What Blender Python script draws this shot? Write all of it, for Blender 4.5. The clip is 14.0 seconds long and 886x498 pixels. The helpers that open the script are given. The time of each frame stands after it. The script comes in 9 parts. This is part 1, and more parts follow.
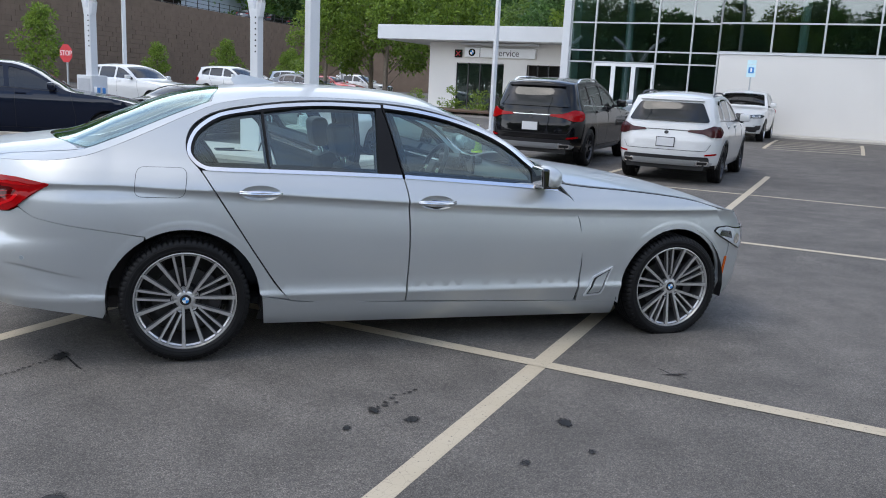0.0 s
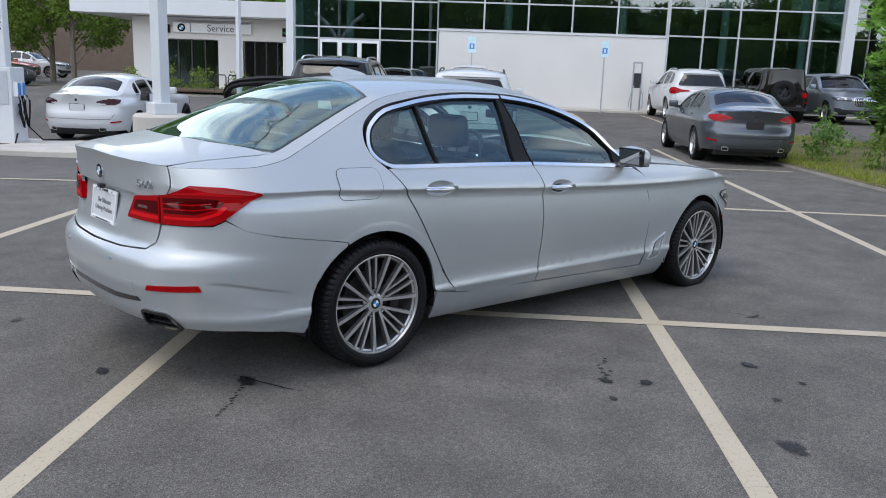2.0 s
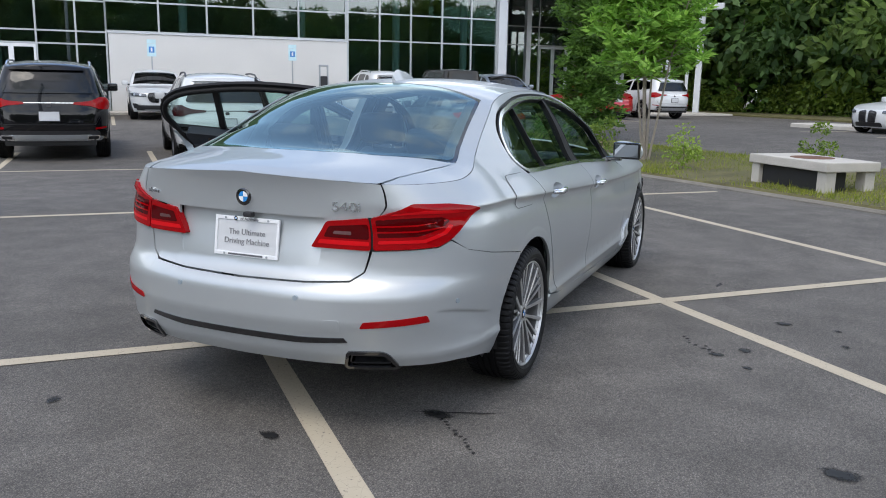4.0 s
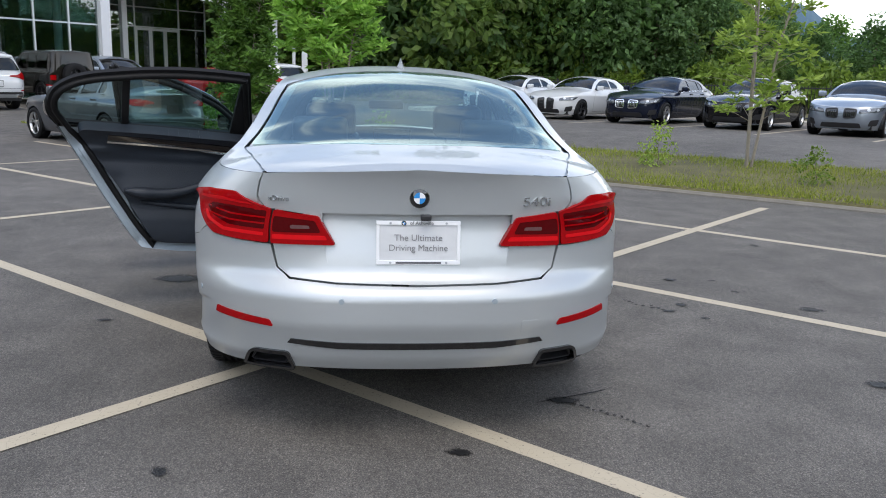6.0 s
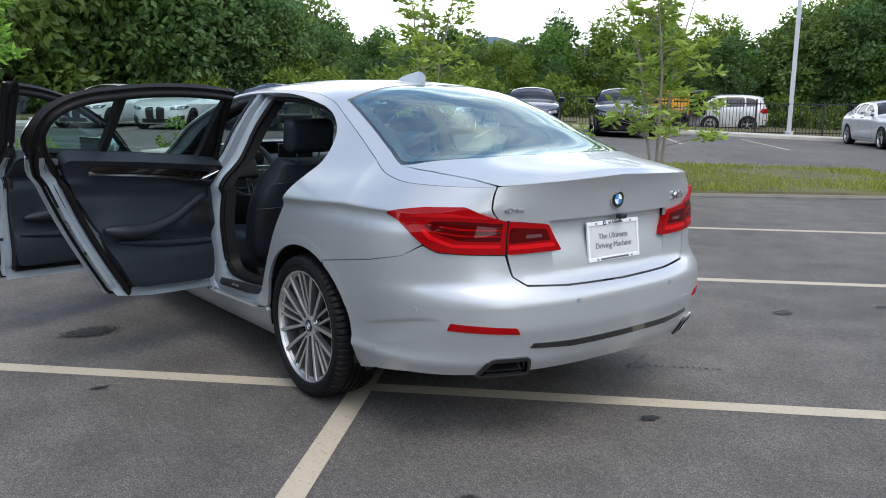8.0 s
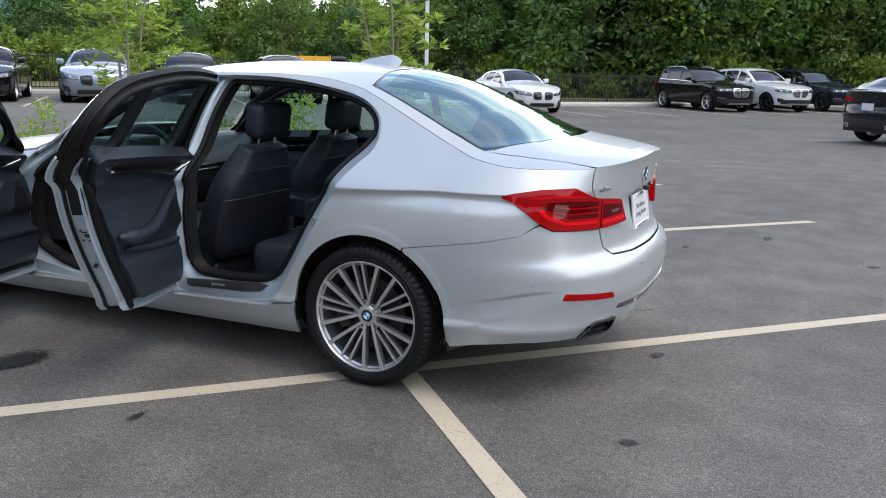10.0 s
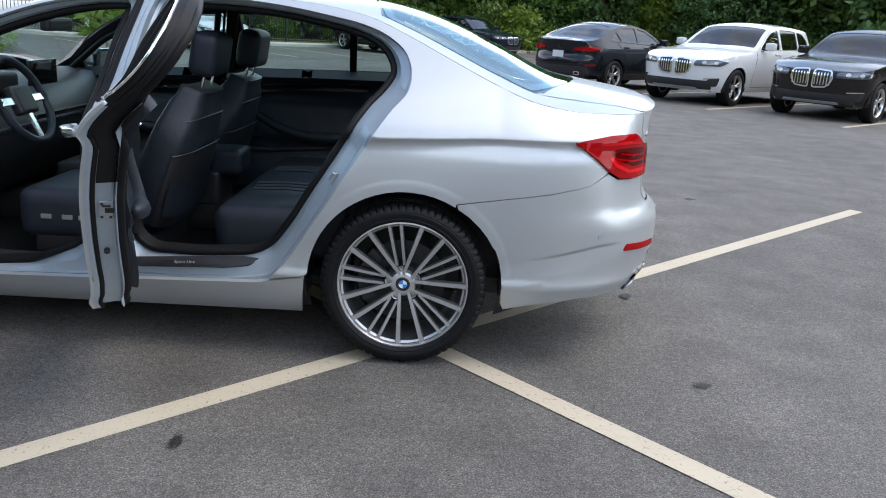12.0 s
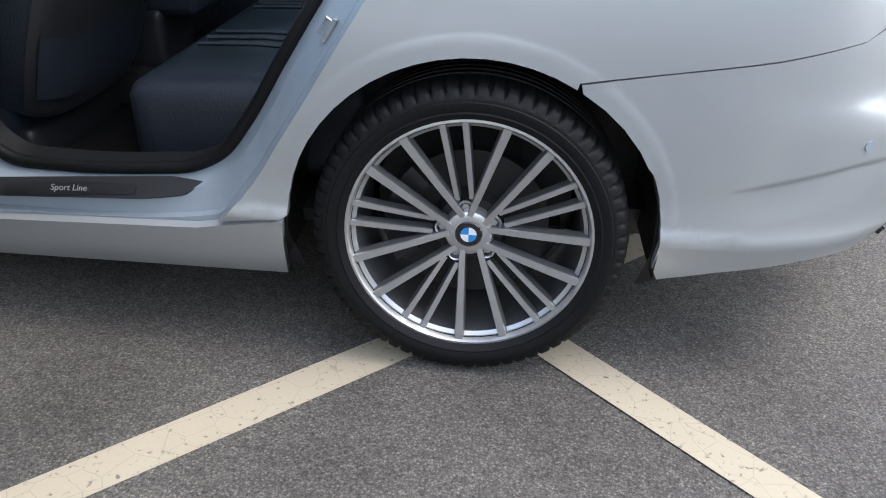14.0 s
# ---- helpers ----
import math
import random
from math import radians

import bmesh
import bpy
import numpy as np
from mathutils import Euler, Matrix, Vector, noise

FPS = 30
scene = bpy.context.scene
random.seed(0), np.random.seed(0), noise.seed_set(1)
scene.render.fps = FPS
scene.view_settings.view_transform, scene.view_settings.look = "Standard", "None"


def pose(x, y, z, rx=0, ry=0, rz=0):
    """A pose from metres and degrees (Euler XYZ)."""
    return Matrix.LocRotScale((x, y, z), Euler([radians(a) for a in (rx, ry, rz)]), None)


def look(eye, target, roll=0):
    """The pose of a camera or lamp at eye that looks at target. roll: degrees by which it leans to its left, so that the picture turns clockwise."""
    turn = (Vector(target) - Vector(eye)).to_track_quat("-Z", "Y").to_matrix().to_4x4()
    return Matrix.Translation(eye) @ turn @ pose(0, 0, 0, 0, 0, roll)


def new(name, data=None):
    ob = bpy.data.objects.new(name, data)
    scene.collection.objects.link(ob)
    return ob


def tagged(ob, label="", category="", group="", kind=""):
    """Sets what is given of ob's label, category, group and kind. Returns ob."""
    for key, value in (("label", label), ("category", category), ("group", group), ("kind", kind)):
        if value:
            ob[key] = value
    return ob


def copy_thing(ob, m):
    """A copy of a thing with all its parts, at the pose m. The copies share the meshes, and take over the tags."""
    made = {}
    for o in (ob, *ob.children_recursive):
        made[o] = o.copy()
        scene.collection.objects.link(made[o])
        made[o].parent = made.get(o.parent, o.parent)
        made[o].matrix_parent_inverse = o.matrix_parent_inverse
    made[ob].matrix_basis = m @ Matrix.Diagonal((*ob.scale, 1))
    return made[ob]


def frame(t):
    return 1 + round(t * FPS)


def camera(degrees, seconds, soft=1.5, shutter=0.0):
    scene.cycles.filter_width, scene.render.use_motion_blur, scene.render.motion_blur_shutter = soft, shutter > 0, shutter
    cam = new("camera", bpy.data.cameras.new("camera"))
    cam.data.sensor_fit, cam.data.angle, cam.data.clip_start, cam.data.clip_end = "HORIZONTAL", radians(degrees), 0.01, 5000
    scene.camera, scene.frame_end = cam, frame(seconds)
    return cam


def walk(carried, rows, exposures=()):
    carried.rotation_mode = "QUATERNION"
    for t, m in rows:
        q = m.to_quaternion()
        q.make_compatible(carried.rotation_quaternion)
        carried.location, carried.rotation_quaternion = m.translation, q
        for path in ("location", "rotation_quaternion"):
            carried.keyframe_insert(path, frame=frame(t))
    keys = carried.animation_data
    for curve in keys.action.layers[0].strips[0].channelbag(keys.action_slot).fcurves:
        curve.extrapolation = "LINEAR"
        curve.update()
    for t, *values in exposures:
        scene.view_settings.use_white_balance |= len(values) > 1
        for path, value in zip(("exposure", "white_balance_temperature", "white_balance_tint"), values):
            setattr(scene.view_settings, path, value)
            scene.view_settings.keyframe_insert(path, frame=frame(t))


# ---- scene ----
cam = camera(56.7, 14.0, soft=1.0)
PATH = [
    (0, (-0.108, -5.255, 1.517), (0.539, -3.405, 1.121), 2.8),
    (0.5, (-0.74, -5.092, 1.509), (0.059, -3.305, 1.1), 3.1),
    (1, (-1.363, -4.862, 1.515), (-0.394, -3.163, 1.098), 2.8),
    (1.5, (-1.937, -4.505, 1.519), (-0.778, -2.932, 1.094), 2.1),
    (2, (-2.445, -4.11, 1.505), (-1.139, -2.656, 1.082), 2.1),
    (2.5, (-2.886, -3.649, 1.486), (-1.402, -2.373, 1.071), 2.1),
    (2.7, (-3.033, -3.439, 1.501), (-1.493, -2.23, 1.093), 2.2),
    (4.8, (-3.992, -1.159, 1.394), (-2.072, -0.765, 0.995), 1.4),
    (5, (-4.015, -0.931, 1.408), (-2.076, -0.645, 1.007), 1.7),
    (5.3, (-4.044, -0.566, 1.42), (-2.092, -0.423, 1.011), 1.5),
    (5.5, (-4.072, -0.336, 1.41), (-2.114, -0.308, 1.004), 1.8),
    (6, (-4.028, 0.245, 1.4), (-2.081, 0.026, 0.997), 1.6),
    (6.5, (-4.005, 0.856, 1.394), (-2.105, 0.372, 0.996), 0.8),
    (6.7, (-3.979, 1.1, 1.38), (-2.099, 0.543, 0.987), 1.1),
    (7, (-3.868, 1.435, 1.385), (-2.033, 0.744, 0.994), 1.1),
    (7.5, (-3.715, 2.017, 1.384), (-1.973, 1.112, 1.001), 0.8),
    (7.7, (-3.531, 2.278, 1.381), (-1.862, 1.241, 1.006), 0.7),
    (9.8, (-2.027, 3.896, 1.481), (-1.079, 2.19, 1.048), 0.9),
    (10, (-1.835, 3.997, 1.465), (-1.006, 2.231, 1.026), 1.2),
    (10.5, (-1.338, 4.15, 1.45), (-0.762, 2.288, 1.001), 1.9),
    (11, (-0.87, 4.231, 1.421), (-0.554, 2.318, 0.933), 2.7),
    (11.5, (-0.477, 4.152, 1.389), (-0.337, 2.219, 0.895), 3.1),
    (12, (-0.164, 4.005, 1.363), (-0.154, 2.079, 0.825), 3.8),
    (12.5, (-0.064, 3.686, 1.302), (-0.071, 1.79, 0.664), 3.9),
    (13, (-0.047, 3.238, 1.244), (-0.014, 1.408, 0.437), 3.2),
    (13.5, (-0.068, 2.819, 1.162), (0.039, 1.029, 0.276), 2.4),
    (14, (-0.064, 2.431, 1.11), (0.073, 0.666, 0.179), 2.5),
]
walk(cam, [(t, look(eye, target, roll)) for t, eye, target, roll in PATH],
     exposures=[(0.0, 1.30, 6380, 10), (2.7, 1.28, 6400, 10), (5.0, 1.36, 6580, 9.5), (7.5, 1.40, 6500, 10), (10.0, 1.66, 6600, 10), (11.0, 1.76, 6600, 10), (12.0, 1.80, 6450, 10), (13.0, 1.96, 6550, 11), (14.0, 2.14, 6560, 10.5)])

# ---- world and sun ----
world = bpy.data.worlds.new("world")
scene.world = world
world.use_nodes = True
wn = world.node_tree.nodes
wl = world.node_tree.links
wn.clear()
w_out = wn.new("ShaderNodeOutputWorld")
w_bg = wn.new("ShaderNodeBackground")
w_bg.inputs["Strength"].default_value = 0.115
sky = wn.new("ShaderNodeTexSky")
sky.sky_type = "NISHITA"
sky.sun_disc = False
SUN_EL, SUN_AZ = radians(62), radians(273)
sky.sun_elevation = SUN_EL
sky.sun_rotation = SUN_AZ
sky.air_density, sky.dust_density, sky.ozone_density = 1.0, 2.0, 1.0
w_co = wn.new("ShaderNodeTexCoord")
w_map = wn.new("ShaderNodeMapping")
w_map.inputs["Scale"].default_value = (1.0, 1.0, 2.2)
w_noise = wn.new("ShaderNodeTexNoise")
w_noise.inputs["Scale"].default_value = 2.3
w_noise.inputs["Detail"].default_value = 7.0
w_noise.inputs["Roughness"].default_value = 0.55
w_ramp = wn.new("ShaderNodeValToRGB")
w_ramp.color_ramp.elements[0].position = 0.33
w_ramp.color_ramp.elements[1].position = 0.52
w_shade = wn.new("ShaderNodeValToRGB")
w_shade.color_ramp.elements[0].position = 0.35
w_shade.color_ramp.elements[0].color = (9.0, 9.4, 10.0, 1)
w_shade.color_ramp.elements[1].position = 0.75
w_shade.color_ramp.elements[1].color = (5.6, 5.9, 6.5, 1)
w_noise2 = wn.new("ShaderNodeTexNoise")
w_noise2.inputs["Scale"].default_value = 4.1
w_noise2.inputs["Detail"].default_value = 6.0
w_mix = wn.new("ShaderNodeMixRGB")
wl.new(w_co.outputs["Generated"], w_map.inputs["Vector"])
wl.new(w_map.outputs["Vector"], w_noise.inputs["Vector"])
wl.new(w_map.outputs["Vector"], w_noise2.inputs["Vector"])
w_sep = wn.new("ShaderNodeSeparateXYZ")
w_high = wn.new("ShaderNodeMapRange")
w_high.inputs["From Min"].default_value, w_high.inputs["From Max"].default_value = 0.06, 0.38
w_high.inputs["To Min"].default_value, w_high.inputs["To Max"].default_value = 0.09, -0.10
w_sum = wn.new("ShaderNodeMath")
wl.new(w_co.outputs["Generated"], w_sep.inputs["Vector"])
wl.new(w_sep.outputs["Z"], w_high.inputs["Value"])
wl.new(w_noise.outputs["Fac"], w_sum.inputs[0])
wl.new(w_high.outputs["Result"], w_sum.inputs[1])
wl.new(w_sum.outputs[0], w_ramp.inputs["Fac"])
wl.new(w_noise2.outputs["Fac"], w_shade.inputs["Fac"])
w_low = wn.new("ShaderNodeMapRange")
w_low.inputs["From Min"].default_value, w_low.inputs["From Max"].default_value = 0.0, 0.9
w_low.inputs["To Min"].default_value, w_low.inputs["To Max"].default_value = 1.42, 0.30
w_dim = wn.new("ShaderNodeVectorMath")
w_dim.operation = "SCALE"
wl.new(w_sep.outputs["Z"], w_low.inputs["Value"])
wl.new(w_shade.outputs["Color"], w_dim.inputs[0])
wl.new(w_low.outputs["Result"], w_dim.inputs["Scale"])
wl.new(w_ramp.outputs["Color"], w_mix.inputs["Fac"])
w_clear = wn.new("ShaderNodeVectorMath")
w_clear.operation = "SCALE"
w_clear.inputs["Scale"].default_value = 1.15
wl.new(sky.outputs["Color"], w_clear.inputs[0])
wl.new(w_clear.outputs["Vector"], w_mix.inputs["Color1"])
wl.new(w_dim.outputs["Vector"], w_mix.inputs["Color2"])
wl.new(w_mix.outputs["Color"], w_bg.inputs["Color"])
wl.new(w_bg.outputs["Background"], w_out.inputs["Surface"])

sun = new("sun", bpy.data.lights.new("sun", "SUN"))
sun.data.energy = 0.42
sun.data.angle = radians(28)
sun.data.color = (1.0, 0.96, 0.9)
sun.matrix_world = look((0, 0, 30), (30 * math.cos(SUN_EL) / math.sin(SUN_EL) * -math.sin(SUN_AZ), 30 * math.cos(SUN_EL) / math.sin(SUN_EL) * -math.cos(SUN_AZ), 0))


# ---- materials ----
def node_mat(name):
    m = bpy.data.materials.new(name)
    m.use_nodes = True
    nt = m.node_tree
    return m, nt.nodes, nt.links, nt.nodes["Principled BSDF"]


def mat(name, color, rough=0.5, metal=0.0, vary=0.12, scale=6.0, fine=60.0, bump=0.0, coat=0.0, spread=0.0, spec=0.5, coatrough=0.03):
    """A surface with variation at two scales, relief, and a little difference between pieces."""
    m, n, l, b = node_mat(name)
    co = n.new("ShaderNodeTexCoord")
    big = n.new("ShaderNodeTexNoise")
    big.inputs["Scale"].default_value, big.inputs["Detail"].default_value = scale, 5.0
    small = n.new("ShaderNodeTexNoise")
    small.inputs["Scale"].default_value, small.inputs["Detail"].default_value = fine, 3.0
    l.new(co.outputs["Object"], big.inputs["Vector"])
    l.new(co.outputs["Object"], small.inputs["Vector"])
    add = n.new("ShaderNodeMath")
    add.operation = "ADD"
    l.new(big.outputs["Fac"], add.inputs[0])
    l.new(small.outputs["Fac"], add.inputs[1])
    ramp = n.new("ShaderNodeMapRange")
    ramp.inputs["From Min"].default_value, ramp.inputs["From Max"].default_value = 0.6, 1.4
    ramp.inputs["To Min"].default_value, ramp.inputs["To Max"].default_value = 1 - vary, 1 + vary
    l.new(add.outputs[0], ramp.inputs["Value"])
    value = ramp.outputs["Result"]
    if spread:
        info = n.new("ShaderNodeObjectInfo")
        r2 = n.new("ShaderNodeMapRange")
        r2.inputs["To Min"].default_value, r2.inputs["To Max"].default_value = 1 - spread, 1 + spread
        l.new(info.outputs["Random"], r2.inputs["Value"])
        mul = n.new("ShaderNodeMath")
        mul.operation = "MULTIPLY"
        l.new(value, mul.inputs[0])
        l.new(r2.outputs["Result"], mul.inputs[1])
        value = mul.outputs[0]
    mix = n.new("ShaderNodeVectorMath")
    mix.operation = "SCALE"
    mix.inputs[0].default_value = color
    l.new(value, mix.inputs["Scale"])
    l.new(mix.outputs["Vector"], b.inputs["Base Color"])
    b.inputs["Roughness"].default_value, b.inputs["Metallic"].default_value = rough, metal
    b.inputs["Specular IOR Level"].default_value = spec
    b.inputs["Coat Weight"].default_value, b.inputs["Coat Roughness"].default_value = coat, coatrough
    if bump:
        bp = n.new("ShaderNodeBump")
        bp.inputs["Strength"].default_value, bp.inputs["Distance"].default_value = bump, 0.01
        l.new(small.outputs["Fac"], bp.inputs["Height"])
        l.new(bp.outputs["Normal"], b.inputs["Normal"])
    return m


def glass_mat(name, tint, gloss_ior=1.5, rough=0.0, gloss=(1, 1, 1)):
    """A thin pane: what lies behind it, tinted, with the sky's gloss over it."""
    m, n, l, b = node_mat(name)
    n.remove(b)
    out = n["Material Output"]
    tr = n.new("ShaderNodeBsdfTransparent")
    tr.inputs["Color"].default_value = (*tint, 1)
    gl = n.new("ShaderNodeBsdfGlossy")
    gl.inputs["Roughness"].default_value = rough
    gl.inputs["Color"].default_value = (*gloss, 1)
    lw = n.new("ShaderNodeLayerWeight")
    lw.inputs["Blend"].default_value = 0.5
    pw = n.new("ShaderNodeMath")
    pw.operation = "POWER"
    pw.inputs[1].default_value = 5.0
    l.new(lw.outputs["Facing"], pw.inputs[0])
    f0 = 2 * ((gloss_ior - 1) / (gloss_ior + 1)) ** 2
    fr = n.new("ShaderNodeMapRange")
    fr.inputs["To Min"].default_value, fr.inputs["To Max"].default_value = f0, 1.0
    l.new(pw.outputs[0], fr.inputs["Value"])
    mx = n.new("ShaderNodeMixShader")
    l.new(fr.outputs["Result"], mx.inputs["Fac"])
    l.new(tr.outputs["BSDF"], mx.inputs[1])
    l.new(gl.outputs["BSDF"], mx.inputs[2])
    l.new(mx.outputs["Shader"], out.inputs["Surface"])
    return m


def paint(name, color, metal=0.0, rough=0.35, coat=1.0):
    dark = max(color) < 0.1
    return mat(name, color, rough, metal, vary=0.03, scale=2.0, fine=900.0, coat=0.6 if dark else coat, coatrough=0.02, spec=0.1 if dark else 0.5)


def asphalt_mat():
    """Worn asphalt: pale aggregate in dark binder, patches, and faint tyre-worn streaks."""
    m, n, l, b = node_mat("asphalt")
    co = n.new("ShaderNodeTexCoord")

    def noise_tex(scale, detail, rough=0.5):
        t = n.new("ShaderNodeTexNoise")
        t.inputs["Scale"].default_value, t.inputs["Detail"].default_value, t.inputs["Roughness"].default_value = scale, detail, rough
        l.new(co.outputs["Object"], t.inputs["Vector"])
        return t

    big, mid, fine, coarse = noise_tex(0.35, 6.0), noise_tex(3.0, 6.0), noise_tex(140.0, 5.0, 0.8), noise_tex(34.0, 4.0, 0.75)
    vor = n.new("ShaderNodeTexVoronoi")
    vor.inputs["Scale"].default_value = 175.0
    l.new(co.outputs["Object"], vor.inputs["Vector"])
    stone = n.new("ShaderNodeValToRGB")
    stone.color_ramp.elements[0].position, stone.color_ramp.elements[0].color = 0.10, (1.5, 1.42, 1.31, 1)
    stone.color_ramp.elements[1].position, stone.color_ramp.elements[1].color = 0.50, (0.74, 0.725, 0.705, 1)
    l.new(vor.outputs["Distance"], stone.inputs["Fac"])
    grain = n.new("ShaderNodeValToRGB")
    grain.color_ramp.elements[0].position, grain.color_ramp.elements[0].color = 0.36, (0.44, 0.435, 0.43, 1)
    grain.color_ramp.elements[1].position, grain.color_ramp.elements[1].color = 0.65, (1.62, 1.59, 1.56, 1)
    l.new(fine.outputs["Fac"], grain.inputs["Fac"])
    cell = n.new("ShaderNodeSeparateColor")
    l.new(vor.outputs["Color"], cell.inputs["Color"])
    pick = n.new("ShaderNodeMapRange")
    pick.inputs["To Min"].default_value, pick.inputs["To Max"].default_value = 0.72, 1.28
    l.new(cell.outputs["Red"], pick.inputs["Value"])
    sized = n.new("ShaderNodeVectorMath")
    sized.operation = "SCALE"
    l.new(stone.outputs["Color"], sized.inputs[0])
    l.new(pick.outputs["Result"], sized.inputs["Scale"])
    m1 = n.new("ShaderNodeVectorMath")
    m1.operation = "MULTIPLY"
    l.new(sized.outputs["Vector"], m1.inputs[0])
    l.new(grain.outputs["Color"], m1.inputs[1])
    patch_ramp = n.new("ShaderNodeMapRange")
    patch_ramp.inputs["From Min"].default_value, patch_ramp.inputs["From Max"].default_value = 0.3, 0.7
    patch_ramp.inputs["To Min"].default_value, patch_ramp.inputs["To Max"].default_value = 0.108, 0.156
    l.new(big.outputs["Fac"], patch_ramp.inputs["Value"])
    blotch = n.new("ShaderNodeMapRange")
    blotch.inputs["From Min"].default_value, blotch.inputs["From Max"].default_value = 0.3, 0.7
    blotch.inputs["To Min"].default_value, blotch.inputs["To Max"].default_value = 0.78, 1.18
    l.new(mid.outputs["Fac"], blotch.inputs["Value"])
    prod = n.new("ShaderNodeMath")
    prod.operation = "MULTIPLY"
    l.new(patch_ramp.outputs["Result"], prod.inputs[0])
    l.new(blotch.outputs["Result"], prod.inputs[1])
    pit = n.new("ShaderNodeMapRange")
    pit.inputs["From Min"].default_value, pit.inputs["From Max"].default_value = 0.32, 0.68
    pit.inputs["To Min"].default_value, pit.inputs["To Max"].default_value = 0.76, 1.26
    l.new(coarse.outputs["Fac"], pit.inputs["Value"])
    pitted = n.new("ShaderNodeMath")
    pitted.operation = "MULTIPLY"
    l.new(prod.outputs[0], pitted.inputs[0])
    l.new(pit.outputs["Result"], pitted.inputs[1])
    warm = n.new("ShaderNodeVectorMath")
    warm.operation = "MULTIPLY"
    warm.inputs[1].default_value = (1.04, 1.0, 0.945)
    l.new(m1.outputs["Vector"], warm.inputs[0])
    m2 = n.new("ShaderNodeVectorMath")
    m2.operation = "SCALE"
    l.new(warm.outputs["Vector"], m2.inputs[0])
    l.new(pitted.outputs[0], m2.inputs["Scale"])
    l.new(m2.outputs["Vector"], b.inputs["Base Color"])
    b.inputs["Roughness"].default_value = 0.8
    b.inputs["Specular IOR Level"].default_value = 0.35
    bp = n.new("ShaderNodeBump")
    bp.inputs["Strength"].default_value, bp.inputs["Distance"].default_value = 0.6, 0.004
    l.new(fine.outputs["Fac"], bp.inputs["Height"])
    l.new(bp.outputs["Normal"], b.inputs["Normal"])
    return m


def line_mat():
    """Cream traffic paint with worn-through specks and hairline cracks."""
    m, n, l, b = node_mat("traffic_paint")
    co = n.new("ShaderNodeTexCoord")
    fine = n.new("ShaderNodeTexNoise")
    fine.inputs["Scale"].default_value, fine.inputs["Detail"].default_value = 70.0, 6.0
    big = n.new("ShaderNodeTexNoise")
    big.inputs["Scale"].default_value, big.inputs["Detail"].default_value = 4.0, 4.0
    vor = n.new("ShaderNodeTexVoronoi")
    vor.feature = "DISTANCE_TO_EDGE"
    vor.inputs["Scale"].default_value = 14.0
    warp = n.new("ShaderNodeVectorMath")
    warp.operation = "ADD"
    l.new(co.outputs["Object"], fine.inputs["Vector"])
    l.new(co.outputs["Object"], big.inputs["Vector"])
    l.new(co.outputs["Object"], warp.inputs[0])
    sc = n.new("ShaderNodeVectorMath")
    sc.operation = "SCALE"
    sc.inputs["Scale"].default_value = 0.05
    l.new(big.outputs["Color"], sc.inputs[0])
    l.new(sc.outputs["Vector"], warp.inputs[1])
    l.new(warp.outputs["Vector"], vor.inputs["Vector"])
    crack = n.new("ShaderNodeMapRange")
    crack.inputs["From Max"].default_value = 0.012
    l.new(vor.outputs["Distance"], crack.inputs["Value"])
    speck = n.new("ShaderNodeMapRange")
    speck.inputs["From Min"].default_value, speck.inputs["From Max"].default_value = 0.28, 0.38
    l.new(fine.outputs["Fac"], speck.inputs["Value"])
    both = n.new("ShaderNodeMath")
    both.operation = "MULTIPLY"
    keep = n.new("ShaderNodeMapRange")
    keep.inputs["To Min"].default_value = 0.55
    l.new(crack.outputs["Result"], keep.inputs["Value"])
    l.new(keep.outputs["Result"], both.inputs[0])
    l.new(speck.outputs["Result"], both.inputs[1])
    tone = n.new("ShaderNodeMixRGB")
    tone.inputs["Color1"].default_value = (0.43, 0.365, 0.26, 1)
    tone.inputs["Color2"].default_value = (0.52, 0.455, 0.345, 1)
    l.new(big.outputs["Fac"], tone.inputs["Fac"])
    mix = n.new("ShaderNodeMixRGB")
    mix.inputs["Color1"].default_value = (0.16, 0.145, 0.13, 1)
    l.new(both.outputs[0], mix.inputs["Fac"])
    l.new(tone.outputs["Color"], mix.inputs["Color2"])
    l.new(mix.outputs["Color"], b.inputs["Base Color"])
    b.inputs["Roughness"].default_value = 0.75
    bp = n.new("ShaderNodeBump")
    bp.inputs["Strength"].default_value, bp.inputs["Distance"].default_value = 0.4, 0.003
    l.new(fine.outputs["Fac"], bp.inputs["Height"])
    l.new(bp.outputs["Normal"], b.inputs["Normal"])
    return m


def leaf_mat(name, dark, light):
    m, n, l, b = node_mat(name)
    geo = n.new("ShaderNodeNewGeometry")
    mix = n.new("ShaderNodeMixRGB")
    mix.inputs["Color1"].default_value, mix.inputs["Color2"].default_value = (*dark, 1), (*light, 1)
    l.new(geo.outputs["Random Per Island"], mix.inputs["Fac"])
    l.new(mix.outputs["Color"], b.inputs["Base Color"])
    b.inputs["Roughness"].default_value = 0.5
    tl = n.new("ShaderNodeBsdfTranslucent")
    l.new(mix.outputs["Color"], tl.inputs["Color"])
    ms = n.new("ShaderNodeMixShader")
    ms.inputs["Fac"].default_value = 0.5
    l.new(b.outputs["BSDF"], ms.inputs[1])
    l.new(tl.outputs["BSDF"], ms.inputs[2])
    l.new(ms.outputs["Shader"], n["Material Output"].inputs["Surface"])
    return m


